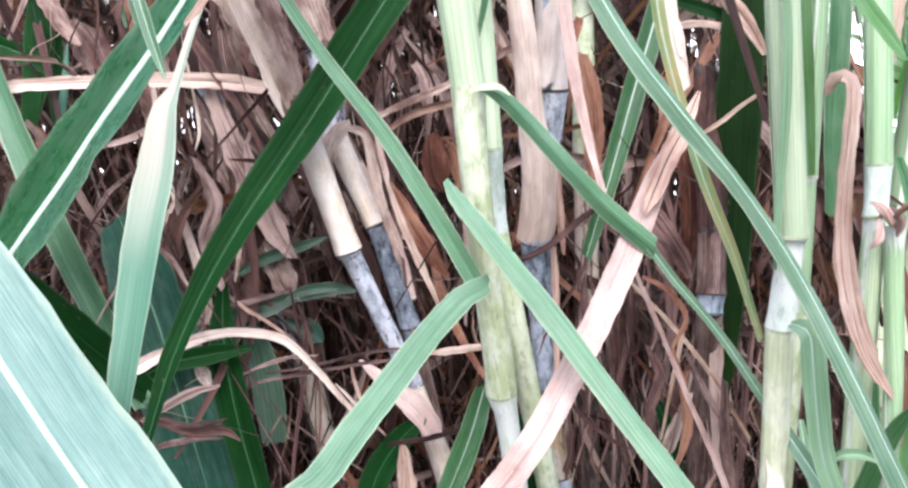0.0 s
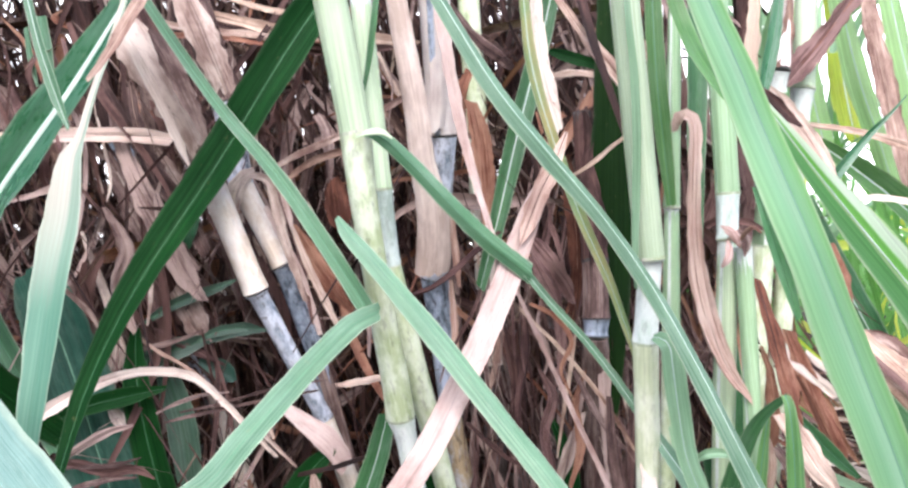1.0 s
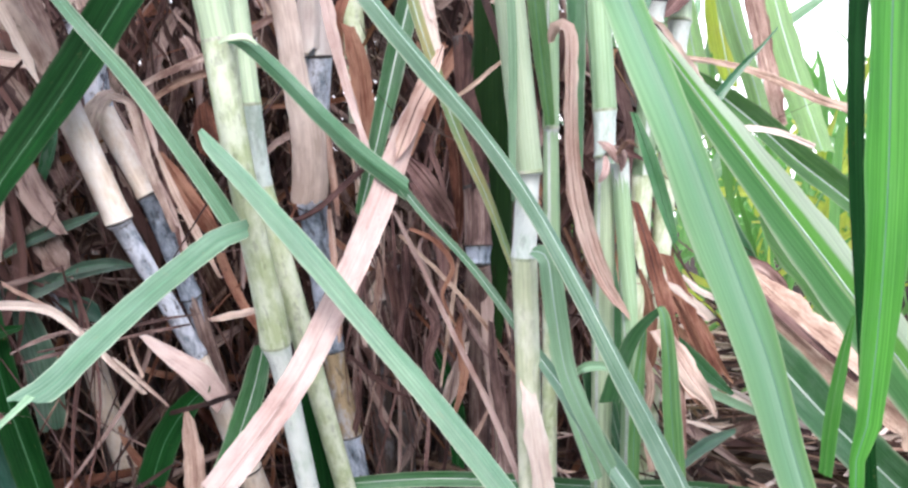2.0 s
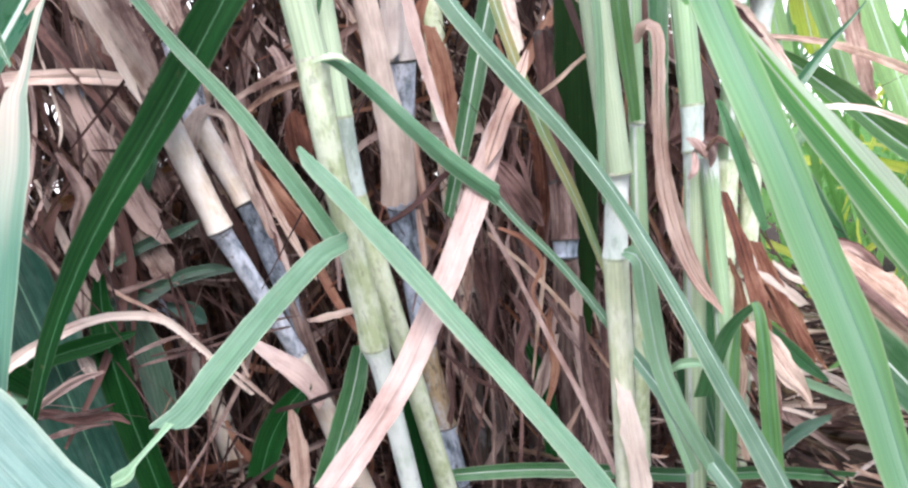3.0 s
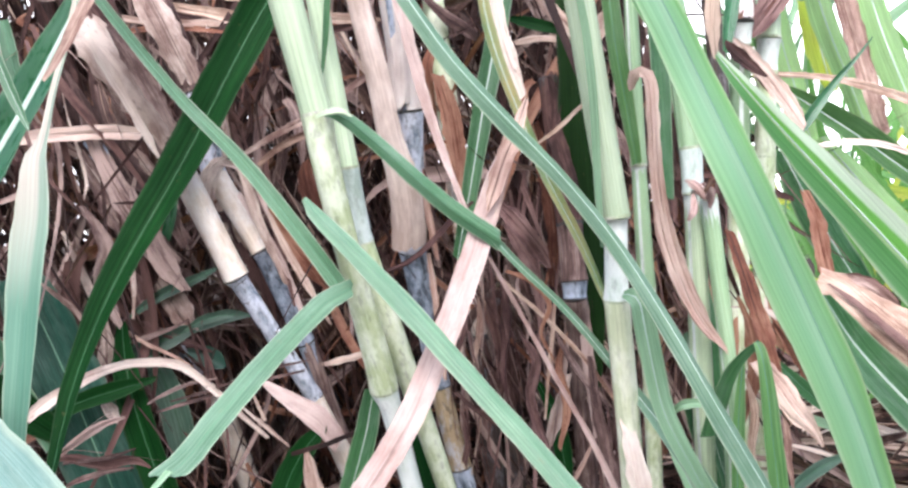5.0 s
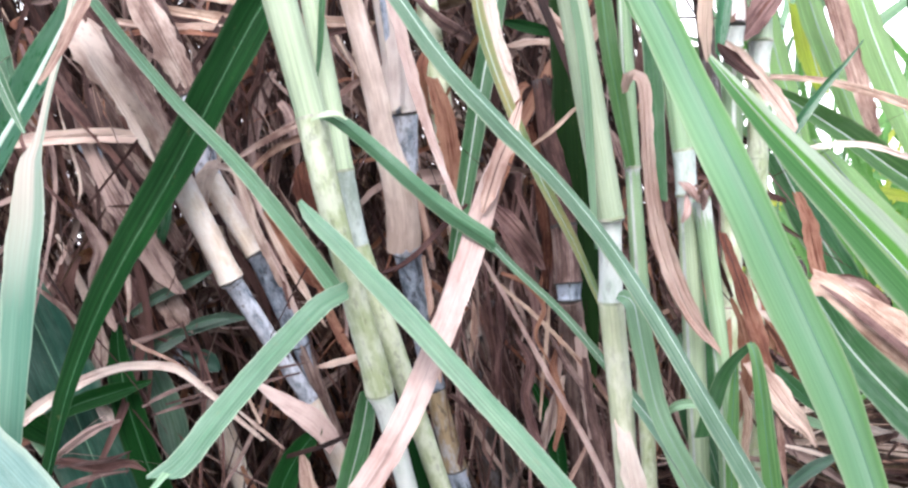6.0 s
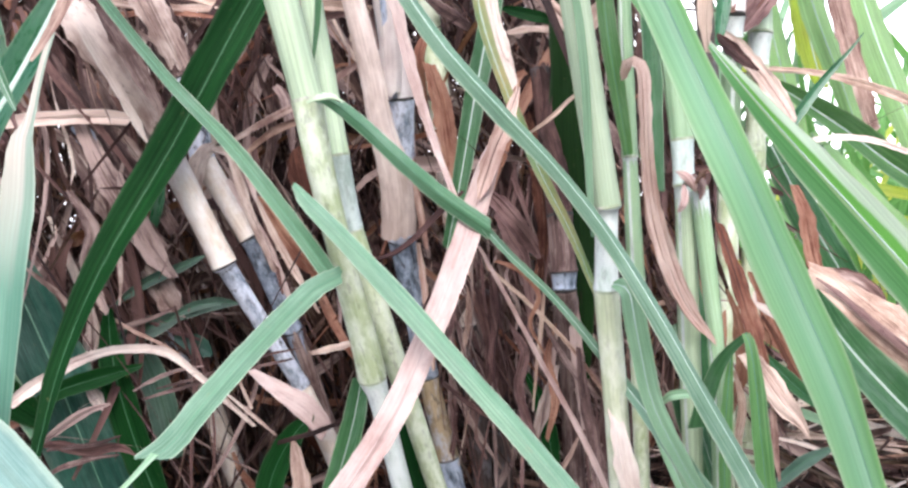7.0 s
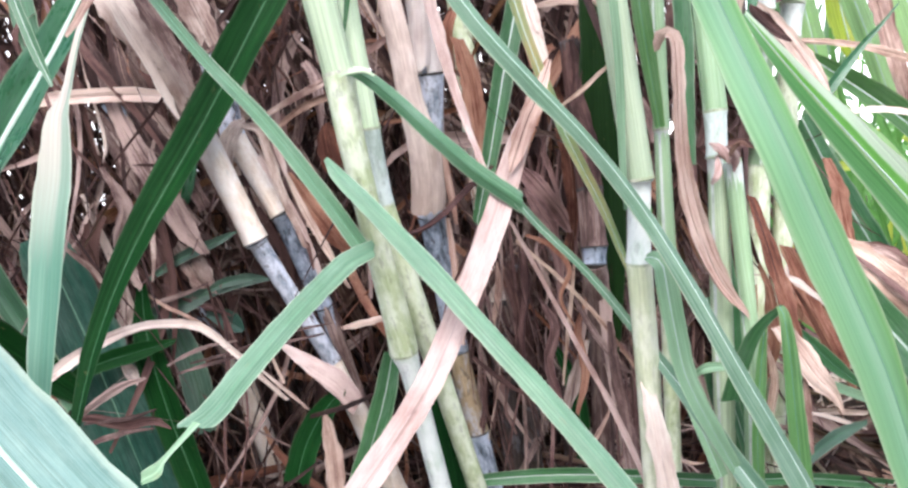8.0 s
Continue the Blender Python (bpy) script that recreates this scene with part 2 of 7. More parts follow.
MAT = {
    "green": leaf_material("green_blade", (0.034, 0.125, 0.045), (0.085, 0.225, 0.085)),
    "teal": leaf_material("blue_green_blade", (0.050, 0.14, 0.072), (0.118, 0.25, 0.132), 0.2, 0.42, rim=0.55),
    "grey": leaf_material("grey_green_blade", (0.098, 0.210, 0.128), (0.21, 0.36, 0.232), 0.2, 0.45, film=0.22, rim=0.5),
    "pale": leaf_material("pale_green_blade", (0.18, 0.325, 0.19), (0.31, 0.48, 0.31), 0.28, 0.45),
    # near-black greens: shadow and turned-away faces are put into the colour
    "dark": leaf_material("green_blade_shade_painted", (0.003, 0.026, 0.005), (0.012, 0.064, 0.014), 0.2, 0.55, 0.0, 0.08, 0.01, rim=0.05),
    "dusky": leaf_material("green_blade_deep_shade_painted", (0.004, 0.015, 0.003), (0.011, 0.032, 0.006), 0.2, 0.6, 0.0, 0.08, 0.01, rim=0.04),
    "deep": leaf_material("deep_green_blade", (0.013, 0.088, 0.030), (0.044, 0.175, 0.070), 0.2, 0.3, film=0.12, rim=0.15, spec=0.7),
    # dark copies of the blue-green and grey-green blades; their colour holds the thicket's shade
    "shade": leaf_material("blue_green_blade_shade_painted", (0.010, 0.055, 0.036), (0.030, 0.115, 0.080), 0.2, 0.45, rim=0.1),
    "dim": leaf_material("grey_green_blade_shade_painted", (0.032, 0.075, 0.050), (0.078, 0.145, 0.10), 0.2, 0.5, rim=0.15),
    # paler copy of the green blades, with light from behind put into the colour
    "edge": leaf_material("edge_blade_painted_backlit", (0.36, 0.51, 0.29), (0.54, 0.68, 0.45), 0.6),
    "frost": leaf_material("frosty_blue_green_blade", (0.135, 0.260, 0.225), (0.230, 0.370, 0.330), 0.15, 0.42, film=0.38),
    "fresh": leaf_material("light_fresh_blade", (0.14, 0.34, 0.15), (0.27, 0.49, 0.26), 0.3, 0.42, rim=0.35, bands=[(0.02, (0.25, 0.43, 0.15)), (0.12, (0.16, 0.36, 0.10)), (0.2, (0.215, 0.42, 0.18)), (0.48, (0.21, 0.41, 0.22)), (0.53, (0.31, 0.49, 0.34)), (0.7, (0.215, 0.42, 0.245)), (0.98, (0.21, 0.39, 0.18))]),
    "bright": leaf_material("fresh_green_blade", (0.114, 0.27, 0.085), (0.22, 0.42, 0.17), 0.55),
    # the broad pale band is sky glare put into colour; the midrib line is real
    "banded": leaf_material("sheen_painted_blade", (0.114, 0.27, 0.085), (0.22, 0.42, 0.17), 0.35, 0.4, bands=[(0.0, (0.68, 0.75, 0.68)), (0.26, (0.60, 0.69, 0.58)), (0.32, (0.14, 0.40, 0.06)), (0.51, (0.16, 0.44, 0.07)), (0.55, (0.48, 0.62, 0.38)), (0.6, (0.11, 0.33, 0.10)), (0.93, (0.15, 0.37, 0.15)), (1.0, (0.5, 0.62, 0.45))]),
    "vivid": leaf_material("vivid_green_blade", (0.055, 0.25, 0.03), (0.12, 0.38, 0.06), 0.35, 0.45, film=0.05, rim=0.1),
    # yellow lightened for the same backlight; the scorch is its own
    "yellow": leaf_material("yellowing_blade", (0.46, 0.50, 0.09), (0.70, 0.68, 0.17), 0.62, 0.5, 0.3),
    "scorched": leaf_material("scorched_blade", (0.114, 0.2, 0.07), (0.22, 0.32, 0.13), 0.3, 0.5, 0.8),
    "whitened": leaf_material("bleached_blade", (0.42, 0.42, 0.35), (0.62, 0.60, 0.53), 0.2, 0.55, 0.15, bands=[(0.03, (0.66, 0.70, 0.62)), (0.07, (0.30, 0.42, 0.33)), (0.36, (0.33, 0.44, 0.35)), (0.46, (0.70, 0.63, 0.57)), (1.0, (0.68, 0.59, 0.53))], tip=(0.225, 0.345, (0.075, 0.20, 0.135), (0.14, 0.29, 0.205))),
    "midrib": leaf_material("pale_midrib", (0.396, 0.56, 0.46), (0.68, 0.76, 0.67), 0.1, 0.4),
    "midrib_green": leaf_material("green_midrib", (0.0792, 0.22, 0.11), (0.15, 0.34, 0.19), 0.1, 0.4),
    "midrib_dark": leaf_material("dark_midrib", (0.088, 0.23, 0.14), (0.15, 0.32, 0.2), 0.1, 0.4),
    # midrib darkened to go with the blades that have shade painted in
    "midrib_deep": leaf_material("deep_green_midrib", (0.0308, 0.12, 0.045), (0.0704, 0.2, 0.085), 0.1, 0.4, film=0.02),
    "tan": dry_material("tan_dry_leaf", (0.13, 0.068, 0.05), (0.37, 0.245, 0.185), (0.62, 0.48, 0.385)),
    "pink": dry_material("pinkish_dry_leaf", (0.19, 0.105, 0.085), (0.45, 0.31, 0.255), (0.68, 0.54, 0.46), 0.15, 0.5),
    "cream": dry_material("cream_dry_leaf", (0.50, 0.39, 0.33), (0.70, 0.58, 0.515), (0.82, 0.735, 0.67), 0.12, 0.25, fibre=0.35, creased=0.4),
    "ivory": dry_material("ivory_sheath", (0.55, 0.455, 0.42), (0.74, 0.645, 0.605), (0.84, 0.77, 0.74), 0.12, 0.15, fibre=0.3, creased=0.2),
    # wine-brown leaf, darkened further to imitate shade between the canes
    "wine": dry_material("shade_darkened_wine_leaf", (0.030, 0.013, 0.013), (0.095, 0.048, 0.045), (0.23, 0.14, 0.128), 0.15, 0.5),
    "curl": dry_material("rosy_brown_dry_leaf", (0.32, 0.18, 0.145), (0.57, 0.405, 0.345), (0.74, 0.60, 0.53), 0.2, 0.25, fibre=0.6),
    # brown leaf, lowered to near black in place of shade inside the clump
    "brown": dry_material("shade_darkened_brown_leaf", (0.015, 0.0075, 0.007), (0.052, 0.025, 0.022), (0.14, 0.075, 0.065)),
    "blush": dry_material("blush_dry_leaf", (0.33, 0.21, 0.185), (0.52, 0.38, 0.345), (0.66, 0.535, 0.495), 0.12, 0.35, fibre=0.35, creased=0.5),
    "fawn": dry_material("fawn_dry_leaf", (0.36, 0.22, 0.175), (0.68, 0.48, 0.40), (0.83, 0.67, 0.58), 0.2, 0.3),
    "rust": dry_material("rusty_dry_leaf", (0.085, 0.03, 0.02), (0.23, 0.095, 0.062), (0.42, 0.23, 0.16), 0.25),
    "mauve": dry_material("mauve_brown_dry_leaf", (0.040, 0.022, 0.020), (0.145, 0.09, 0.081), (0.40, 0.295, 0.262), 0.12, 0.6),
    "russet": dry_material("russet_dry_leaf", (0.13, 0.055, 0.035), (0.28, 0.135, 0.085), (0.47, 0.29, 0.20), 0.25, 0.5),
    # straw's dark and middle tones are lowered for that shade too
    "straw": dry_material("straw", (0.020, 0.010, 0.008), (0.085, 0.044, 0.032), (0.42, 0.30, 0.235), 0.08),
    "husk": dry_material("pale_husk", (0.16, 0.095, 0.08), (0.42, 0.31, 0.265), (0.70, 0.59, 0.52), 0.1, 0.7, fibre=0.25, creased=0.6),
    "streaked": dry_material("rust_streaked_dry_leaf", (0.25, 0.12, 0.09), (0.50, 0.325, 0.265), (0.70, 0.56, 0.49), 0.2, 0.3, fibre=0.7),
    "cane_green": cane_material("green_cane_rind", (0.40, 0.49, 0.26), (0.58, 0.66, 0.40), (0.74, 0.80, 0.62), 0.42, 0.3),
    "cane_wax": cane_material("waxy_blue_cane_rind", (0.11, 0.15, 0.20), (0.27, 0.34, 0.42), (0.74, 0.78, 0.87), 0.55, 0.95, 0.55),
    # rind darkened so that its colour carries the shade deep in the clump
    "cane_dull": cane_material("shade_darkened_cane_rind", (0.055, 0.042, 0.036), (0.13, 0.10, 0.085), (0.23, 0.225, 0.24), 0.2, 0.8, 0.7),
    "cane_glaucous": cane_material("glaucous_cane_rind", (0.34, 0.43, 0.36), (0.50, 0.60, 0.52), (0.68, 0.76, 0.72), 0.45, 0.25, 0.55),
    "cane_slate": cane_material("slate_blue_cane_rind", (0.06, 0.08, 0.10), (0.16, 0.205, 0.25), (0.46, 0.52, 0.62), 0.5, 0.85, 0.6),
    "cane_cream": cane_material("creamy_green_cane_rind", (0.50, 0.56, 0.35), (0.68, 0.72, 0.50), (0.77, 0.79, 0.63), 0.35, 0.15, 0.5),
    "cane_mixed": cane_material("mottled_brown_green_cane_rind", (0.25, 0.185, 0.10), (0.44, 0.34, 0.21), (0.46, 0.47, 0.5), 0.3, 0.6, 0.55),
    "cane_white": cane_material("white_waxed_cane_rind", (0.46, 0.57, 0.46), (0.62, 0.71, 0.60), (0.76, 0.81, 0.76), 0.6, 0.25, 0.55),
    "cane_tan": cane_material("tan_cane_rind", (0.66, 0.54, 0.42), (0.82, 0.72, 0.60), (0.88, 0.81, 0.73), 0.4, 0.2),
    "sheath_mid": leaf_material("mid_green_sheath", (0.25, 0.40, 0.22), (0.40, 0.54, 0.34), 0.1, 0.45),
    "sheath_green": leaf_material("green_sheath", (0.40, 0.51, 0.325), (0.58, 0.68, 0.49), 0.1, 0.45),
    "node": cane_material("dark_node_band", (0.03, 0.03, 0.03), (0.10, 0.09, 0.08), (0.25, 0.24, 0.24), 0.1, 0.4, 0.7),
    "collar": cane_material("pale_collar", (0.34, 0.42, 0.24), (0.52, 0.58, 0.40), (0.7, 0.70, 0.6), 0.3, 0.35, 0.6),
}


# ---- shapes ----
def spline(stations, n):
    """n + 1 rows (place..., further values) along a smooth curve through the stations."""
    s = np.array(stations, float)
    s = np.vstack([2 * s[0] - s[1], s, 2 * s[-1] - s[-2]])
    rows = []
    for i in range(1, len(s) - 2):
        for u in np.linspace(0, 1, 25)[: 24 if i < len(s) - 3 else 25]:
            a, b, c, d = s[i - 1 : i + 3]
            rows.append(0.5 * (2 * b + (c - a) * u + (2 * a - 5 * b + 4 * c - d) * u * u + (3 * b - a - 3 * c + d) * u**3))
    rows = np.array(rows)
    run = np.concatenate([[0], np.cumsum(np.linalg.norm(np.diff(rows[:, :3], axis=0), axis=1))])
    at = np.linspace(0, run[-1], n + 1)
    return np.column_stack([np.interp(at, run, rows[:, k]) for k in range(rows.shape[1])]), at


def mesh_of(name, verts, faces, uvs, mat, smooth=True):
    me = bpy.data.meshes.new(name)
    me.from_pydata([tuple(v) for v in verts], [], faces)
    layer = me.uv_layers.new(name="UVMap")
    loops = np.empty(len(me.loops), int)
    me.loops.foreach_get("vertex_index", loops)
    uvs = np.asarray(uvs, float)
    layer.data.foreach_set("uv", uvs[loops][:, :2].ravel())
    if uvs.shape[1] == 3:
        # place across a blade, -1 to 1 from edge to edge
        across = me.uv_layers.new(name="Across")
        across.data.foreach_set("uv", np.column_stack([uvs[loops][:, 2], 0 * loops]).ravel())
    if smooth:
        me.shade_smooth()
        me.set_sharp_from_angle(angle=radians(52))
    me.materials.append(MAT[mat])
    return me


def part(name, me, parent, label=""):
    ob = new(name, me)
    ob.parent = parent
    return tagged(ob, label)


def frames_along(rows, face, roll):
    """Tangent, sideways and outward directions along a curve, turned about it from roll[0] to roll[1] degrees."""
    p = rows[:, :3]
    t = np.gradient(p, axis=0)
    t /= np.linalg.norm(t, axis=1)[:, None]
    out = []
    for i, ti in enumerate(t):
        n = np.array(face) - np.dot(face, ti) * ti
        n /= np.linalg.norm(n)
        b = np.cross(ti, n)
        a = radians(roll[0] + (roll[1] - roll[0]) * i / (len(t) - 1))
        out.append((ti, b * math.cos(a) + n * math.sin(a), n * math.cos(a) - b * math.sin(a)))
    return out


def blade_data(stations, n=28, half=4, roll=(0, 0), fold=0.2, cup=0.0, ripple=0.0, ragged=0.0, thick=0.0005, face=(-0.05, -1, 0.12), seed=0, torn=0.6, pleats=0.0, cut=None):
    """A closed thin blade: a channel folded along its middle, cupped, rippled and with ragged edges."""
    rows, run = spline(stations, n)
    dirs = frames_along(rows, face, roll)
    verts, uvs, faces = [], [], []
    o = rows[0, :3]
    m = 2 * half + 1
    for side in (0.5, -0.5):
        for i, (r, (t, b, w)) in enumerate(zip(rows, dirs)):
            h = max(r[3], 0.0006) / 2
            for k in range(m):
                u = (k - half) / half
                edge = 1 + ragged * (abs(u) ** 4) * noise.noise((run[i] * 90, seed * 7.1 + (3 if u > 0 else 0), 0.3))
                wave = ripple * h * (abs(u) ** 1.5) * noise.noise((run[i] * 28, seed * 3.3 + (5 if u > 0 else 0), 1.7))
                wave += 0.5 * ripple * h * noise.noise((run[i] * 9, seed * 1.9, u * 1.3))
                wave += pleats * h * noise.noise((run[i] * 16, seed * 2.3, u * 4.5))
                lift = fold * h * abs(u) + cup * h * u * u + wave + side * thick * (1.0 - 0.4 * abs(u))
                tear = 0.0
                if torn and i in (0, n):
                    tear = torn * h * (0.5 * noise.noise((k * 1.7, seed * 5.3, i)) + u * (math.sin(seed * 2.7) if cut is None else cut)) * (1 if i else -1)
                verts.append(r[:3] - o + b * (u * h * edge) + w * lift + t * tear)
                uvs.append((u * h, run[i], u))
    c = (n + 1) * m
    for i in range(n):
        for k in range(m - 1):
            a = i * m + k
            faces.append((a, a + 1, a + m + 1, a + m))
            faces.append((c + a, c + a + m, c + a + m + 1, c + a + 1))
        for k in (0, m - 1):
            a = i * m + k
            q = (a, a + m, c + a + m, c + a)
            faces.append(q if k == 0 else q[::-1])
    for i in (0, n):
        for k in range(m - 1):
            a = i * m + k
            q = (a, c + a, c + a + 1, a + 1)
            faces.append(q if i == 0 else q[::-1])
    return o, verts, faces, uvs, rows, dirs, run


LEAVES = [0]


def leaf(label, mat, stations, roll=(0, 0), fold=0.22, cup=0.0, ripple=0.15, ragged=0.08, rib=0.10, rib_mat="midrib", name="cane_leaf", n=28, group="", face=(-0.05, -1, 0.12), thick=0.0005, cut=None, pleats=0.2):
    """One leaf blade along stations (x, y, z, width), with its midrib as a part."""
    LEAVES[0] += 1
    dry = name.startswith("dry")
    o, v, f, uv, rows, dirs, run = blade_data(stations, n, 6 if dry else 4, roll, fold, cup, ripple, ragged, thick, face, LEAVES[0], 1.0 if cut else 0.6, pleats if dry else 0.0, cut)
    ob = new(name, mesh_of(name, v, f, uv, mat))
    ob.location = o
    tagged(ob, label, "dry leaf" if dry else "leaf", group)
    if rib:
        rv, ru, rf = [], [], []
        for i, (r, (t, b, w)) in enumerate(zip(rows, dirs)):
            h = max(r[3] * rib / 2, 0.0005) * (1.0 - 0.5 * i / len(rows))
            wave = 0.5 * ripple * r[3] / 2 * noise.noise((run[i] * 9, LEAVES[0] * 1.9, 0))
            for k, (u, z) in enumerate(((-1, -0.35), (-0.6, 0.35), (0, 0.6), (0.6, 0.35), (1, -0.35), (0, -1.1))):
                rv.append(r[:3] - o + b * (u * h) + w * (z * h * 0.5 + wave + fold * h * 0.35 + 0.0003))
                ru.append((u * h, run[i]))
        for i in range(len(rows) - 1):
            for k in range(6):
                a, e = i * 6 + k, i * 6 + (k + 1) % 6
                rf.append((a, e, e + 6, a + 6))
        rf.append(tuple(range(5, -1, -1)))
        rf.append(tuple(len(rv) - 6 + k for k in range(6)))
        part("midrib", mesh_of("midrib", rv, rf, ru, rib_mat), ob)
    return ob


def tube(name, path, mat, side=14, steps=8, profile=None, wrap=1.0, turn=0.0, thick=0.0, seed=0.0, ragged=0.0, pleats=0.0, origin=None):
    """A stalk piece along path rows (x, y, z, radius), its radius times profile(s); wrap below 1 leaves a seam open, with a wall of the given thickness."""
    rows, run = spline(path, steps)
    ways = np.gradient(rows[:, :3], axis=0)
    o = Vector(rows[0, :3]) if origin is None else origin
    verts, uvs, faces = [], [], []
    m = side + 1
    for inner in ((0.0, thick) if thick else (0.0,)):
        for i in range(steps + 1):
            s = i / steps
            rad = rows[i, 3] * (profile(s) if profile else 1.0) - inner
            axis = Vector(ways[i]).normalized()
            q = axis.to_track_quat("Z", "Y")
            c = Vector(rows[i, :3]) - o
            for k in range(m):
                ang = turn + 2 * math.pi * wrap * (k / side - 0.5)
                wob = 1 + 0.018 * noise.noise((math.cos(ang) * 1.5 + seed, math.sin(ang) * 1.5, run[i] * 14))
                wob += pleats * noise.noise((math.cos(ang) * 4 + seed, math.sin(ang) * 4, run[i] * 9))
                up = ragged * run[-1] * noise.noise((k * 0.9, seed, 2.2)) if ragged and i == steps else 0.0
                verts.append(c + q @ Vector((math.cos(ang) * rad * wob, math.sin(ang) * rad * wob, up)))
                uvs.append((ang * rad, run[i]))
    c = (steps + 1) * m
    for i in range(steps):
        for k in range(side):
            e = i * m + k
            faces.append((e, e + 1, e + m + 1, e + m))
            if thick:
                faces.append((c + e, c + e + m, c + e + m + 1, c + e + 1))
    if thick:
        for i in (0, steps):
            for k in range(side):
                e = i * m + k
                qd = (e, c + e, c + e + 1, e + 1)
                faces.append(qd if i == 0 else qd[::-1])
        for i in range(steps):
            for k in (0, side):
                e = i * m + k
                qd = (e, e + m, c + e + m, c + e)
                faces.append(qd if k == 0 else qd[::-1])
    else:
        faces.append(tuple(range(side - 1, -1, -1)))
        faces.append(tuple(steps * m + k for k in range(side)))
    return mesh_of(name, verts, faces, uvs, mat)


KINDS = {  # look of a stretch of stalk: part, rind, wrapped or not
    "wax": ("internode", "cane_wax", False),
    "white": ("internode", "cane_white", False),
    "green": ("internode", "cane_green", False),
    "tan": ("internode", "cane_tan", False),
    "cream": ("internode", "cane_cream", False),
    "mixed": ("internode", "cane_mixed", False),
    "dull": ("internode", "cane_dull", False),
    "slate": ("internode", "cane_slate", False),
    "glaucous": ("internode", "cane_glaucous", False),
    "bsheath": ("leaf_sheath", "brown", True),
    "msheath": ("leaf_sheath", "sheath_mid", True),
    "gsheath": ("leaf_sheath", "sheath_green", True),
    "csheath": ("leaf_sheath", "ivory", True),
    "psheath": ("leaf_sheath", "mauve", True),
    "rosy": ("leaf_sheath", "mauve", False),
}
STALKS = [0]


def bulge(s):
    return 1.0 + 0.09 * math.exp(-((s / 0.05) ** 2)) + 0.05 * math.exp(-(((1 - s) / 0.06) ** 2)) - 0.03 * math.sin(math.pi * s)


def flare(s):
    return 1.0 - 0.11 * s * s + 0.04 * math.exp(-((s / 0.05) ** 2))


def stalk(label, stations, seam=-1.9, group="canes of the clump"):
    """One cane, from its foot up: stations (x, y, z, diameter, kind of the stretch above; "same": the stretch goes on). A node closes each stretch."""
    STALKS[0] += 1
    rnd = random.Random(STALKS[0])
    foot = Vector(stations[0][:3])
    ob = new("sugarcane_stalk")
    ob.location = foot
    tagged(ob, label, "cane", group)
    starts = [i for i, s in enumerate(stations) if s[4] != "same"]
    for first, last in zip(starts, starts[1:]):
        path = np.array([s[:4] for s in stations[first : last + 1]]) * (1, 1, 1, 0.5)
        kind = stations[first][4]
        piece, mat, wraps = KINDS[kind]
        a, ax = Vector(path[0, :3]), Vector(path[1, :3] - path[0, :3]).normalized()
        r, steps = path[0, 3], max(8, min(26, int(np.linalg.norm(path[-1, :3] - path[0, :3]) / 0.016)))
        if wraps:
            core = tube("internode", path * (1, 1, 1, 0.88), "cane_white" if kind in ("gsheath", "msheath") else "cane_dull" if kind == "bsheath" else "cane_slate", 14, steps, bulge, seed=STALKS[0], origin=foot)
            part("internode", core, ob)
            green = kind in ("gsheath", "msheath")
            sheath = part(piece, tube(piece, path, mat, 24, steps, flare, 0.93, seam + math.pi + rnd.uniform(-0.5, 0.5), 0.0009, STALKS[0] * 1.3, 0.03 if green else 0.08, 0.02 if green else 0.09, foot), ob)
            if not green:
                # a torn outer layer, peeling off the sheath
                flap = np.array([s[:4] for s in stations[first : last + 1]], float)
                way = flap[-1, :3] - flap[0, :3]
                rows = [(*(flap[0, :3] + way * u + np.array((rnd.uniform(-0.2, 0.2), -0.56, 0)) * flap[0, 3] * (1 + 0.5 * max(0, u - 0.7))), flap[0, 3] * wd) for u, wd in ((0.02, 0.9), (0.3, 0.8), (0.6, 0.62), (0.85, 0.4), (1.0, 0.12))]
                o, v, f, uv, *_ = blade_data(rows, 18, 3, (rnd.uniform(-25, 25), rnd.uniform(-35, 35)), -0.1, -0.25, 0.9, 0.4, 0.0006, seed=STALKS[0] + 50)
                fl = part("sheath_flap", mesh_of("sheath_flap", v, f, uv, "brown" if mat == "brown" else mat if mat == "mauve" else rnd.choice((mat, "tan", "cream"))), sheath)
                fl.location = Vector(o) - foot
        else:
            part(piece, tube(piece, path, mat, 18, steps, bulge, seed=STALKS[0], origin=foot), ob)
        ring = 0.0016 + 0.001 * rnd.random()
        low, high = a - ax * ring, a + ax * ring * 0.4
        part("node_ring", tube("node_ring", [(*low, r * 1.05), (*high, r * 1.08)], "collar" if kind in ("green", "white", "glaucous", "msheath", "gsheath", "cream") else "node", 18, 2, seed=STALKS[0], origin=foot), ob)
    return ob



# the clump: canes
stalk("leaning cane with tan dry sheath and waxy blue-grey internode", [(0.071, 0.945, -0.010, 0.0285, "tan"), (0.029, 0.932, 0.095, 0.0285, "tan"), (-0.023, 0.917, 0.227, 0.0190, "wax"), (-0.0905, 0.864, 0.366, 0.0212, "same"), (-0.094, 0.861, 0.373, 0.0262, "tan"), (-0.145, 0.844, 0.499, 0.0276, "psheath"), (-0.190, 0.827, 0.608, 0.0360, "bsheath"), (-0.232, 0.815, 0.720, 0.0300, "end")])
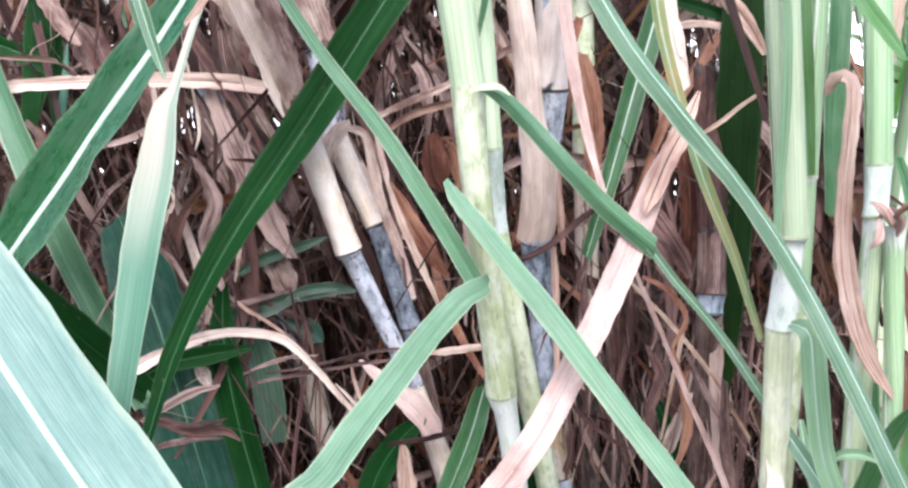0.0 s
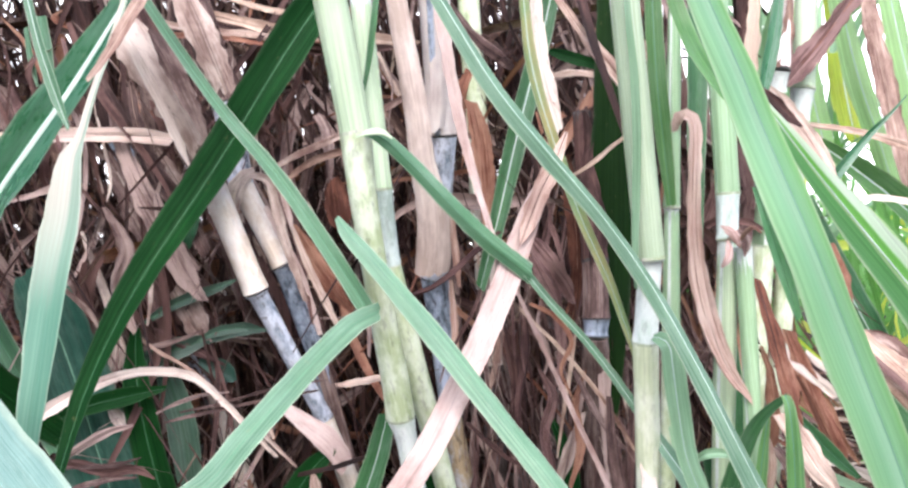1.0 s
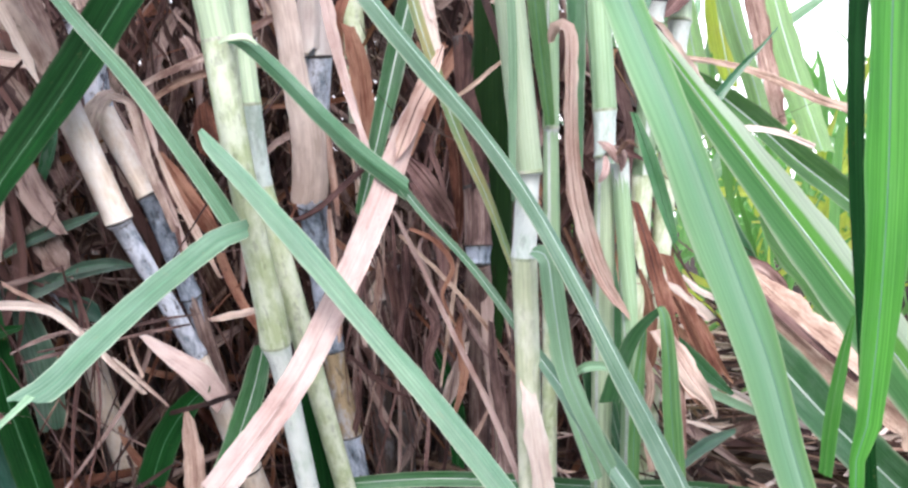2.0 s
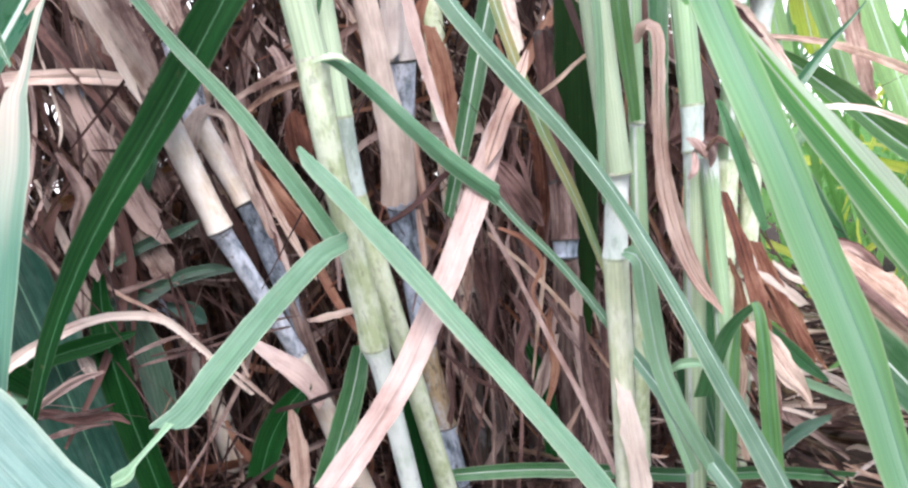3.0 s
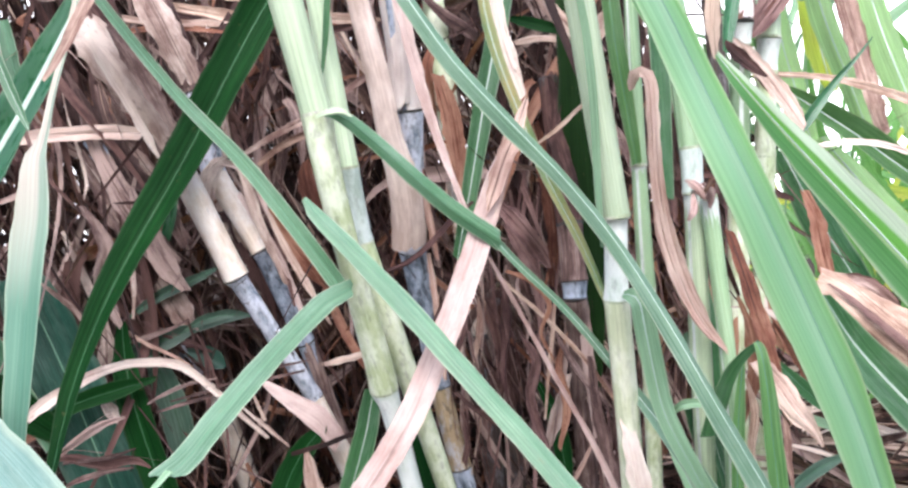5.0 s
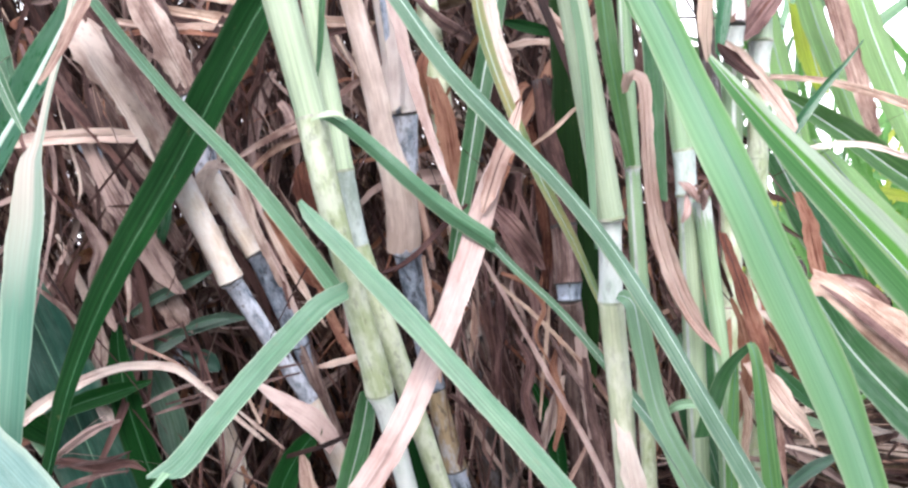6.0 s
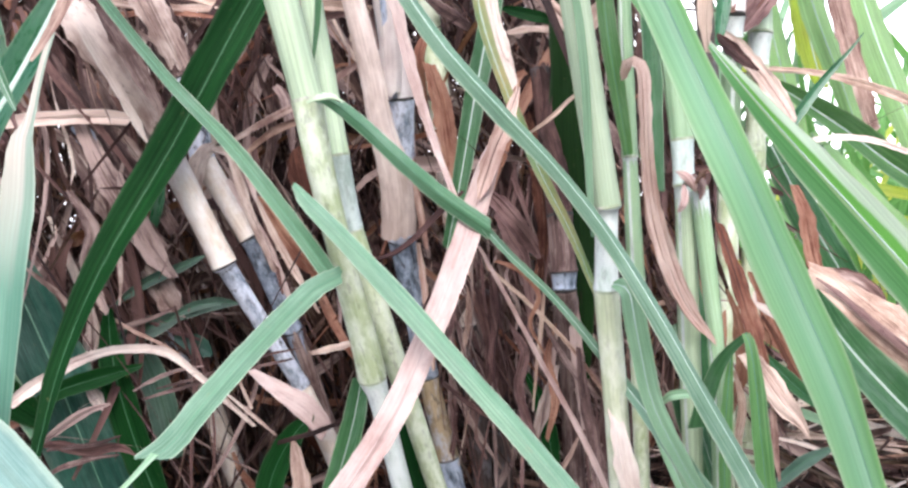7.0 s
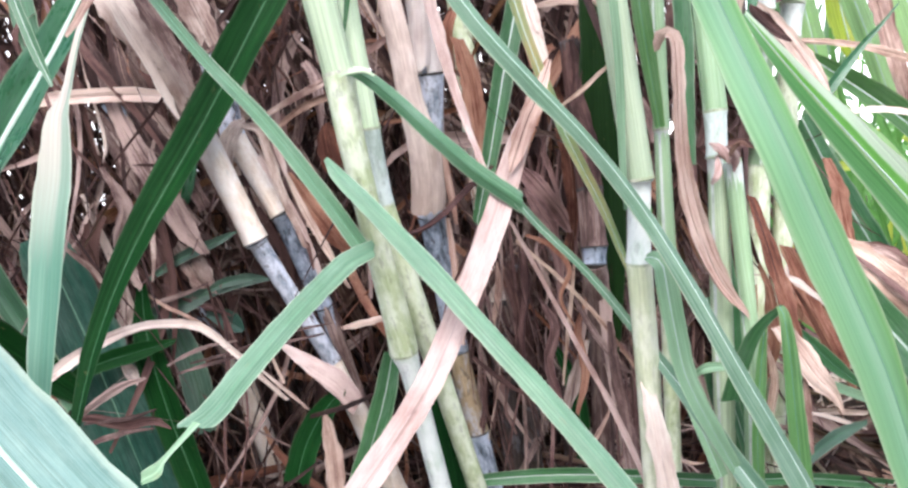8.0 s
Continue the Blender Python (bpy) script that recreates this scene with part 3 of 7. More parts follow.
stalk("leaning cane with ragged pinkish sheath and mottled blue internode", [(0.051, 1.000, -0.010, 0.0224, "psheath"), (0.013, 0.965, 0.129, 0.0224, "same"), (-0.031, 0.925, 0.291, 0.0215, "slate"), (-0.068, 0.895, 0.394, 0.0208, "same"), (-0.070, 0.893, 0.400, 0.0236, "tan"), (-0.117, 0.893, 0.488, 0.0254, "wax"), (-0.132, 0.890, 0.576, 0.0340, "psheath"), (-0.185, 0.886, 0.728, 0.0359, "end")])
stalk("pale green upright cane with ringed node in front of the clump", [(0.116, 0.794, -0.010, 0.0206, "white"), (0.085, 0.768, 0.138, 0.0206, "same"), (0.064, 0.750, 0.242, 0.0206, "same"), (0.058, 0.747, 0.264, 0.0265, "green"), (0.052, 0.737, 0.300, 0.0268, "same"), (0.039, 0.720, 0.362, 0.0245, "same"), (0.021, 0.685, 0.462, 0.0248, "same"), (0.013, 0.673, 0.522, 0.0268, "gsheath"), (-0.004, 0.663, 0.603, 0.0302, "same"), (-0.015, 0.656, 0.653, 0.0307, "end")])
stalk("slim olive green cane pressed behind a paler one", [(0.160, 0.856, -0.010, 0.0208, "green"), (0.126, 0.823, 0.111, 0.0208, "same"), (0.093, 0.791, 0.231, 0.0223, "same"), (0.070, 0.766, 0.312, 0.0238, "same"), (0.045, 0.742, 0.407, 0.0205, "glaucous"), (0.035, 0.727, 0.476, 0.0220, "gsheath"), (0.014, 0.725, 0.649, 0.0215, "end")])
stalk("cane with cream sheath and grey waxed internodes", [(0.171, 0.943, -0.010, 0.0250, "slate"), (0.157, 0.939, 0.056, 0.0250, "slate"), (0.142, 0.934, 0.129, 0.0261, "mixed"), (0.122, 0.928, 0.228, 0.0245, "slate"), (0.098, 0.906, 0.390, 0.0303, "wax"), (0.101, 0.856, 0.543, 0.0299, "csheath"), (0.085, 0.829, 0.713, 0.0360, "end")])
stalk("pale green sheathed cane with chalky white waxed node", [(0.288, 0.690, -0.006, 0.0215, "cream"), (0.280, 0.682, 0.147, 0.0215, "same"), (0.274, 0.672, 0.250, 0.0225, "same"), (0.266, 0.660, 0.346, 0.0215, "white"), (0.266, 0.651, 0.416, 0.0205, "same"), (0.266, 0.650, 0.419, 0.0240, "gsheath"), (0.235, 0.641, 0.647, 0.0282, "end")])
stalk("slender light green cane standing behind a thicker one", [(0.340, 0.812, -0.010, 0.0159, "green"), (0.337, 0.802, 0.103, 0.0159, "green"), (0.331, 0.782, 0.344, 0.0178, "msheath"), (0.324, 0.767, 0.468, 0.0162, "msheath"), (0.322, 0.764, 0.673, 0.0138, "end")])
stalk("upright green cane with white waxed ring and torn collar", [(0.370, 0.742, -0.010, 0.0193, "gsheath"), (0.366, 0.730, 0.130, 0.0193, "same"), (0.361, 0.717, 0.295, 0.0221, "same"), (0.355, 0.702, 0.436, 0.0194, "glaucous"), (0.355, 0.704, 0.479, 0.0216, "msheath"), (0.338, 0.702, 0.665, 0.0245, "end")])
stalk("short green side shoot with a torn top beside a cane", [(0.392, 0.722, -0.010, 0.0166, "msheath"), (0.385, 0.708, 0.136, 0.0166, "same"), (0.378, 0.694, 0.283, 0.0162, "same"), (0.365, 0.691, 0.430, 0.0181, "end")])
stalk("dry cane with dark node deep in the clump", [(0.300, 0.955, -0.022, 0.0272, "rosy"), (0.297, 0.945, 0.065, 0.0268, "rosy"), (0.287, 0.905, 0.229, 0.0256, "same"), (0.274, 0.862, 0.329, 0.0257, "slate"), (0.274, 0.862, 0.348, 0.0296, "rosy"), (0.273, 0.868, 0.411, 0.0284, "bsheath"), (0.264, 0.905, 0.579, 0.0239, "end")])
stalk("olive cane at the back of the clump", [(0.201, 1.036, -0.010, 0.0273, "dull"), (0.198, 1.034, 0.028, 0.0273, "dull"), (0.181, 1.025, 0.274, 0.0284, "tan"), (0.163, 1.014, 0.483, 0.0293, "green"), (0.141, 1.026, 0.755, 0.0279, "end")])
stalk("pale cane with dark node among bright leaves", [(0.498, 0.986, -0.009, 0.0269, "green"), (0.501, 0.985, 0.037, 0.0269, "green"), (0.516, 0.978, 0.432, 0.0271, "msheath"), (0.515, 0.952, 0.621, 0.0256, "white"), (0.515, 0.945, 0.644, 0.0268, "csheath"), (0.536, 0.978, 0.750, 0.0291, "end")])
stalk("light olive cane at the clump edge", [(0.541, 1.021, -0.010, 0.0263, "green"), (0.542, 1.020, 0.016, 0.0263, "green"), (0.568, 1.012, 0.484, 0.0265, "green"), (0.571, 1.004, 0.594, 0.0270, "white"), (0.574, 1.000, 0.633, 0.0299, "gsheath"), (0.587, 1.020, 0.756, 0.0303, "end")])
stalk("leaning cane with bluish wax patch behind dry leaves", [(-0.100, 1.079, -0.010, 0.0291, "tan"), (-0.113, 1.075, 0.037, 0.0291, "tan"), (-0.170, 1.058, 0.243, 0.0284, "wax"), (-0.202, 1.063, 0.289, 0.0328, "bsheath"), (-0.279, 1.058, 0.508, 0.0323, "slate"), (-0.297, 1.066, 0.548, 0.0310, "bsheath"), (-0.319, 1.075, 0.599, 0.0296, "same"), (-0.373, 1.098, 0.789, 0.0328, "end")])
stalk("leaning tan cane deep in the thicket", [(-0.125, 1.146, -0.010, 0.0325, "dull"), (-0.131, 1.146, 0.014, 0.0325, "dull"), (-0.208, 1.144, 0.296, 0.0352, "bsheath"), (-0.294, 1.164, 0.611, 0.0320, "end")])
stalk("weathered cane at the back in dull sheaths", [(0.297, 1.104, -0.003, 0.0309, "dull"), (0.287, 1.110, 0.143, 0.0325, "dull"), (0.269, 1.100, 0.357, 0.0320, "bsheath"), (0.225, 1.114, 0.630, 0.0320, "end")])
stalk("yellowish cane low in the clump", [(0.112, 1.021, -0.010, 0.0269, "mixed"), (0.107, 1.023, 0.038, 0.0269, "mixed"), (0.091, 1.030, 0.181, 0.0269, "bsheath"), (0.062, 1.040, 0.376, 0.0269, "end")])
stalk("grey cane in the shade of the clump", [(0.225, 1.040, -0.010, 0.0291, "dull"), (0.224, 1.042, 0.023, 0.0291, "dull"), (0.220, 1.046, 0.131, 0.0291, "bsheath"), (0.216, 1.053, 0.315, 0.0261, "end")])

# open dry sheath round the waxed cane
leaf("broad pale sheath split open along a cane", "cream", [(0.028, 0.807, 0.793, 0.0188), (0.044, 0.802, 0.694, 0.0209), (0.059, 0.808, 0.620, 0.0235), (0.071, 0.815, 0.562, 0.0249), (0.078, 0.822, 0.516, 0.0264), (0.091, 0.834, 0.462, 0.0342), (0.094, 0.848, 0.419, 0.0373), (0.092, 0.857, 0.392, 0.0365)], roll=(0, 5), fold=0.0, cup=-0.5, ripple=0.2, ragged=0.08, name='dry_sheath', pleats=0.04, n=36, rib=0, rib_mat='cream')
leaf("cream strip of torn sheath hanging along a cane", "blush", [(0.078, 0.801, 0.756, 0.0104), (0.092, 0.796, 0.657, 0.0116), (0.107, 0.802, 0.583, 0.0129), (0.125, 0.803, 0.512, 0.0094), (0.145, 0.793, 0.446, 0.0059), (0.156, 0.781, 0.419, 0.0029)], ripple=0.2, name='dry_leaf', fold=0.1, n=36, ragged=0.3, rib=0, rib_mat='blush')

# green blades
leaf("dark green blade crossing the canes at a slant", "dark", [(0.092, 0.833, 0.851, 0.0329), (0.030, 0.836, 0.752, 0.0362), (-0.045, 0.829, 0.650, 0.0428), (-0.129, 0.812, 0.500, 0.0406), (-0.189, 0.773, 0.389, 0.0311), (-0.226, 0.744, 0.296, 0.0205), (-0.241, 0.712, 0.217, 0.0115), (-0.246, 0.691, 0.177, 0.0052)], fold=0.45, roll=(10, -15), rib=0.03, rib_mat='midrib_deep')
leaf("broad blue-green blade with a white midrib", "deep", [(-0.146, 0.734, 0.748, 0.0174), (-0.182, 0.729, 0.665, 0.0193), (-0.233, 0.744, 0.585, 0.0417), (-0.282, 0.761, 0.518, 0.0621), (-0.346, 0.796, 0.441, 0.0740), (-0.410, 0.832, 0.363, 0.0760), (-0.490, 0.867, 0.261, 0.0708)], fold=0.3, roll=(-12, -12), rib=0.2, face=(0.05, -0.85, 0.4))
leaf("bleached hanging blade turning green towards its tip", "whitened", [(-0.165, 0.664, 0.675, 0.0055), (-0.182, 0.659, 0.600, 0.0061), (-0.198, 0.656, 0.547, 0.0065), (-0.207, 0.653, 0.508, 0.0096), (-0.213, 0.652, 0.490, 0.0218), (-0.217, 0.649, 0.442, 0.0314), (-0.222, 0.641, 0.398, 0.0321), (-0.226, 0.627, 0.330, 0.0264), (-0.228, 0.613, 0.273, 0.0202), (-0.227, 0.599, 0.222, 0.0140), (-0.224, 0.587, 0.185, 0.0049)], fold=0.35, roll=(0, 0), rib=0.03, rib_mat='whitened', ripple=0.08, n=40, face=(-0.2, -0.85, 0.4))
leaf("very broad frosty blade close to the path", "frost", [(-0.361, 0.568, 0.412, 0.0800), (-0.254, 0.532, 0.288, 0.0966), (-0.198, 0.504, 0.236, 0.0989), (-0.142, 0.468, 0.194, 0.0971), (-0.066, 0.428, 0.128, 0.0800), (-0.046, 0.428, -0.010, 0.0120)], fold=0.12, roll=(0, 0), rib=0.07, ripple=0.1, face=(0.5, -0.55, 0.65))
leaf("kinked blade, folded down behind a cane", "teal", [(-0.219, 0.658, 0.734, 0.0058), (-0.178, 0.651, 0.654, 0.0064), (-0.150, 0.657, 0.608, 0.0089), (-0.100, 0.665, 0.538, 0.0105), (-0.051, 0.668, 0.481, 0.0131), (-0.006, 0.666, 0.418, 0.0146), (0.027, 0.663, 0.368, 0.0146)], fold=0.25, roll=(20, 10), rib=0.06, rib_mat='midrib_green')
leaf("broken blade end slanting down with a torn tip", "grey", [(0.036, 0.655, 0.370, 0.0148), (0.016, 0.622, 0.362, 0.0179), (-0.005, 0.573, 0.345, 0.0185), (-0.026, 0.504, 0.326, 0.0183), (-0.045, 0.455, 0.306, 0.0184), (-0.056, 0.425, 0.293, 0.0169), (-0.066, 0.413, 0.287, 0.0147)], fold=0.15, roll=(-5, -22), rib=0.05, rib_mat='midrib_green', ripple=0.1, cut=0.9)
leaf("thin torn strip hanging from a broken blade", "pale", [(-0.064, 0.413, 0.290, 0.0039), (-0.072, 0.404, 0.282, 0.0029), (-0.080, 0.397, 0.274, 0.0034), (-0.084, 0.395, 0.269, 0.0081), (-0.091, 0.393, 0.266, 0.0062)], fold=0.1, rib=0.05, rib_mat='pale')
leaf("green blade springing from a cane joint, snapped at its end", "teal", [(0.020, 0.662, 0.519, 0.0049), (0.027, 0.655, 0.519, 0.0097), (0.040, 0.654, 0.512, 0.0121), (0.066, 0.657, 0.489, 0.0137), (0.094, 0.657, 0.461, 0.0148), (0.126, 0.663, 0.432, 0.0160), (0.167, 0.669, 0.402, 0.0162)], fold=-0.35, roll=(-5, -5), rib=0.05, rib_mat='midrib_green', ripple=0.08)
leaf("thin green blade standing behind a pale cane", "green", [(0.029, 0.700, 0.653, 0.0051), (0.026, 0.700, 0.617, 0.0061), (0.022, 0.700, 0.582, 0.0051), (0.017, 0.700, 0.551, 0.0015)], fold=0.3, rib=0)
leaf("narrow green strip running on below a snapped blade", "grey", [(0.163, 0.671, 0.403, 0.0071), (0.184, 0.676, 0.379, 0.0072), (0.228, 0.681, 0.333, 0.0073), (0.272, 0.674, 0.274, 0.0094), (0.302, 0.649, 0.228, 0.0144), (0.330, 0.625, 0.180, 0.0172), (0.348, 0.602, 0.149, 0.0179)], fold=0.3, roll=(0, -15), rib=0.12)
leaf("long pale blade slanting across the canes", "grey", [(-0.001, 0.665, 0.448, 0.0046), (0.009, 0.660, 0.434, 0.0132), (0.034, 0.647, 0.407, 0.0166), (0.084, 0.625, 0.350, 0.0188), (0.131, 0.598, 0.293, 0.0179), (0.171, 0.572, 0.245, 0.0184), (0.202, 0.548, 0.206, 0.0188), (0.226, 0.534, 0.174, 0.0195)], fold=-0.4, roll=(15, 20), rib=0.05, rib_mat='midrib_green', ripple=0.1)
leaf("long arching green blade in front of the clump", "grey", [(0.028, 0.675, 0.747, 0.0119), (0.069, 0.668, 0.661, 0.0133), (0.100, 0.658, 0.607, 0.0158), (0.132, 0.648, 0.556, 0.0173), (0.175, 0.637, 0.503, 0.0183), (0.215, 0.626, 0.455, 0.0147), (0.254, 0.615, 0.400, 0.0156), (0.287, 0.595, 0.336, 0.0159), (0.318, 0.569, 0.265, 0.0179), (0.347, 0.543, 0.199, 0.0208), (0.358, 0.531, 0.170, 0.0215)], fold=-0.6, roll=(15, 22), rib=0.06)
leaf("broad fresh blade standing close", "fresh", [(0.197, 0.413, 0.634, 0.0226), (0.217, 0.409, 0.577, 0.0252), (0.237, 0.406, 0.532, 0.0319), (0.250, 0.403, 0.499, 0.0342), (0.273, 0.388, 0.434, 0.0372), (0.299, 0.383, 0.367, 0.0402), (0.320, 0.374, 0.306, 0.0371), (0.332, 0.366, 0.255, 0.0326), (0.343, 0.358, 0.212, 0.0282)], fold=-0.22, roll=(22, 26), rib=0.04, rib_mat='midrib_dark', ripple=0.08)
leaf("bright green blade with pale sky sheen painted on, bending outwards", "banded", [(0.348, 0.616, 0.549, 0.0048), (0.366, 0.614, 0.525, 0.0136), (0.398, 0.620, 0.491, 0.0216), (0.442, 0.624, 0.444, 0.0329), (0.501, 0.636, 0.387, 0.0450), (0.576, 0.646, 0.308, 0.0546), (0.685, 0.671, 0.198, 0.0574), (0.797, 0.696, 0.081, 0.0463), (0.817, 0.696, -0.010, 0.0120)], fold=-0.12, roll=(-8, -8), rib=0.05)
leaf("green blade with light midrib behind a brighter one", "bright", [(0.593, 1.016, 0.574, 0.0106), (0.655, 1.029, 0.540, 0.0294), (0.718, 1.041, 0.503, 0.0393), (0.783, 1.053, 0.460, 0.0416), (0.874, 1.063, 0.404, 0.0423), (1.006, 1.077, 0.316, 0.0333)], fold=0.5, roll=(0, 0), rib=0.1)
leaf("small dark pointed blade", "deep", [(0.585, 0.954, 0.506, 0.0115), (0.607, 0.953, 0.535, 0.0137), (0.642, 0.961, 0.572, 0.0094), (0.669, 0.959, 0.600, 0.0044), (0.695, 0.968, 0.625, 0.0015)], fold=0.3, rib=0.08, rib_mat='midrib_deep')
leaf("dark green blade under a dry leaf", "green", [(0.554, 0.849, 0.316, 0.0131), (0.584, 0.844, 0.262, 0.0392), (0.621, 0.829, 0.210, 0.0530), (0.664, 0.813, 0.159, 0.0550), (0.718, 0.795, 0.103, 0.0544), (0.809, 0.783, 0.017, 0.0443), (0.829, 0.783, -0.010, 0.0120)], fold=0.3, rib=0.08)
leaf("green shoot rising to a sharp fold", "green", [(0.351, 0.675, 0.214, 0.0179), (0.357, 0.670, 0.241, 0.0157), (0.366, 0.660, 0.273, 0.0124), (0.376, 0.650, 0.291, 0.0082), (0.386, 0.641, 0.302, 0.0061)], fold=0.2, roll=(20, 10), rib=0.05, rib_mat='green')
leaf("folded green blade hanging from a bend", "bright", [(0.383, 0.641, 0.303, 0.0071), (0.385, 0.636, 0.292, 0.0100), (0.387, 0.632, 0.262, 0.0140), (0.387, 0.625, 0.218, 0.0164), (0.388, 0.618, 0.165, 0.0172), (0.391, 0.616, 0.126, 0.0148)], fold=0.25, rib=0.07, rib_mat='midrib_green')
leaf("pale blade hanging from a cane collar", "pale", [(0.268, 0.645, 0.351, 0.0050), (0.272, 0.635, 0.351, 0.0148), (0.278, 0.632, 0.345, 0.0186), (0.281, 0.630, 0.323, 0.0196), (0.286, 0.630, 0.291, 0.0196), (0.294, 0.627, 0.249, 0.0177), (0.314, 0.620, 0.202, 0.0147), (0.332, 0.620, 0.169, 0.0113)], fold=0.3, roll=(-10, 0), rib=0.08, face=(0.1, -1.0, 0.25))
leaf("dark green blade beside dark-ringed canes", "deep", [(0.494, 0.900, 0.733, 0.0108), (0.487, 0.900, 0.673, 0.0162), (0.480, 0.900, 0.633, 0.0162), (0.475, 0.900, 0.600, 0.0081)], fold=0.25, rib=0.05, rib_mat='midrib_green')
leaf("narrow yellow-green blade with scorched edges", "scorched", [(0.163, 0.783, 0.760, 0.0096), (0.174, 0.778, 0.662, 0.0105), (0.181, 0.776, 0.610, 0.0127), (0.196, 0.772, 0.555, 0.0115), (0.228, 0.766, 0.465, 0.0115), (0.258, 0.755, 0.395, 0.0092), (0.284, 0.745, 0.322, 0.0058)], fold=0.3, roll=(15, -10), rib=0.12, rib_mat='midrib')
leaf("green blade with light midrib between canes", "green", [(0.236, 0.878, 0.797, 0.0173), (0.217, 0.876, 0.689, 0.0192), (0.202, 0.870, 0.625, 0.0229), (0.182, 0.864, 0.542, 0.0241), (0.163, 0.862, 0.454, 0.0190), (0.145, 0.861, 0.379, 0.0114)], fold=0.3, rib=0.12)
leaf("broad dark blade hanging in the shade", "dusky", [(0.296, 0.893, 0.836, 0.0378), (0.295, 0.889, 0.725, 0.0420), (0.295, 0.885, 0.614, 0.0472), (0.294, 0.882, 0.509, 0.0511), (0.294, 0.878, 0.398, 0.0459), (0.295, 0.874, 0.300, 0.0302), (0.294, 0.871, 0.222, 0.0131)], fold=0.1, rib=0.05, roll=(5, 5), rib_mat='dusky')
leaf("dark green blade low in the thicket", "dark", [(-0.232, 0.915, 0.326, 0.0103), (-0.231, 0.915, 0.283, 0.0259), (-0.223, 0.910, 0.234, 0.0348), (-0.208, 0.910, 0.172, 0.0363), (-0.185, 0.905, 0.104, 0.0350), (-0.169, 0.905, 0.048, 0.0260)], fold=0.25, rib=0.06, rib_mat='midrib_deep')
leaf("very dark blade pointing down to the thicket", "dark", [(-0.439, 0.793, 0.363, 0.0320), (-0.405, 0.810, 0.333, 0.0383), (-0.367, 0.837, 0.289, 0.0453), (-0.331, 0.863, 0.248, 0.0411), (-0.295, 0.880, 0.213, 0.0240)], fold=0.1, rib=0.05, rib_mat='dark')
leaf("pale teal blade at the clump edge", "teal", [(-0.486, 0.907, 0.563, 0.0204), (-0.452, 0.901, 0.484, 0.0288), (-0.425, 0.897, 0.428, 0.0312), (-0.386, 0.891, 0.352, 0.0300), (-0.346, 0.886, 0.282, 0.0276), (-0.300, 0.880, 0.201, 0.0216)], fold=0.25, rib=0.05, rib_mat='midrib_green')
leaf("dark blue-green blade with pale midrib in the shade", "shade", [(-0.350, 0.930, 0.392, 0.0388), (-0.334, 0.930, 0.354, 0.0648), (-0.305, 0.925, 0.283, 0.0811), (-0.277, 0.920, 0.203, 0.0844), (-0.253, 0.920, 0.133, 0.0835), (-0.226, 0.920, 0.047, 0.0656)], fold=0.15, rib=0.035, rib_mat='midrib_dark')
leaf("small teal blade hanging over a broad one", "teal", [(-0.244, 0.609, 0.651, 0.0065), (-0.226, 0.604, 0.584, 0.0072), (-0.215, 0.601, 0.551, 0.0088), (-0.206, 0.600, 0.527, 0.0072), (-0.198, 0.598, 0.508, 0.0024)], fold=0.3, rib=0.1)
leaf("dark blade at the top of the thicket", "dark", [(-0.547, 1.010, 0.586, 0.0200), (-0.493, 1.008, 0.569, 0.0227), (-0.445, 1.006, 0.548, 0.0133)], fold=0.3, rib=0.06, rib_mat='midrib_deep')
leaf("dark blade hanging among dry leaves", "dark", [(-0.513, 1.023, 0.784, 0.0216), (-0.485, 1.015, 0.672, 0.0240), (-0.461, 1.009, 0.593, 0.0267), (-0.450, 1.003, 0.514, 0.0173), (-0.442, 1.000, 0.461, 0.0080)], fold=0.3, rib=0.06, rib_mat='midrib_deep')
leaf("mid green blade at the foot of the canes", "green", [(0.047, 0.816, 0.253, 0.0180), (0.036, 0.815, 0.205, 0.0240), (0.019, 0.815, 0.152, 0.0252), (0.002, 0.815, 0.105, 0.0240)], fold=0.25, rib=0.06)
leaf("dark rounded blade at the foot of the canes", "dark", [(-0.010, 0.880, 0.202, 0.0090), (-0.033, 0.881, 0.178, 0.0256), (-0.054, 0.882, 0.143, 0.0307), (-0.068, 0.882, 0.099, 0.0294)], fold=0.2, rib=0.05, rib_mat='midrib_deep')
leaf("dark green blade behind a green cane", "dark", [(0.086, 0.841, 0.221, 0.0149), (0.096, 0.838, 0.177, 0.0211), (0.104, 0.836, 0.133, 0.0223), (0.110, 0.833, 0.077, 0.0186)], fold=0.2, rib=0.05, rib_mat='dark')
leaf("long low green blade lying across the canes", "green", [(0.093, 0.848, 0.091, 0.0050), (0.121, 0.837, 0.102, 0.0123), (0.209, 0.812, 0.111, 0.0156), (0.293, 0.787, 0.112, 0.0152), (0.388, 0.801, 0.096, 0.0144), (0.502, 0.842, 0.077, 0.0139), (0.626, 0.883, 0.047, 0.0133)], fold=0.3, rib=0.08)
leaf("pale curled stub of a blade", "pale", [(0.307, 0.650, 0.244, 0.0041), (0.316, 0.644, 0.252, 0.0081), (0.330, 0.643, 0.253, 0.0081), (0.344, 0.646, 0.248, 0.0041)], fold=0.3, rib=0)
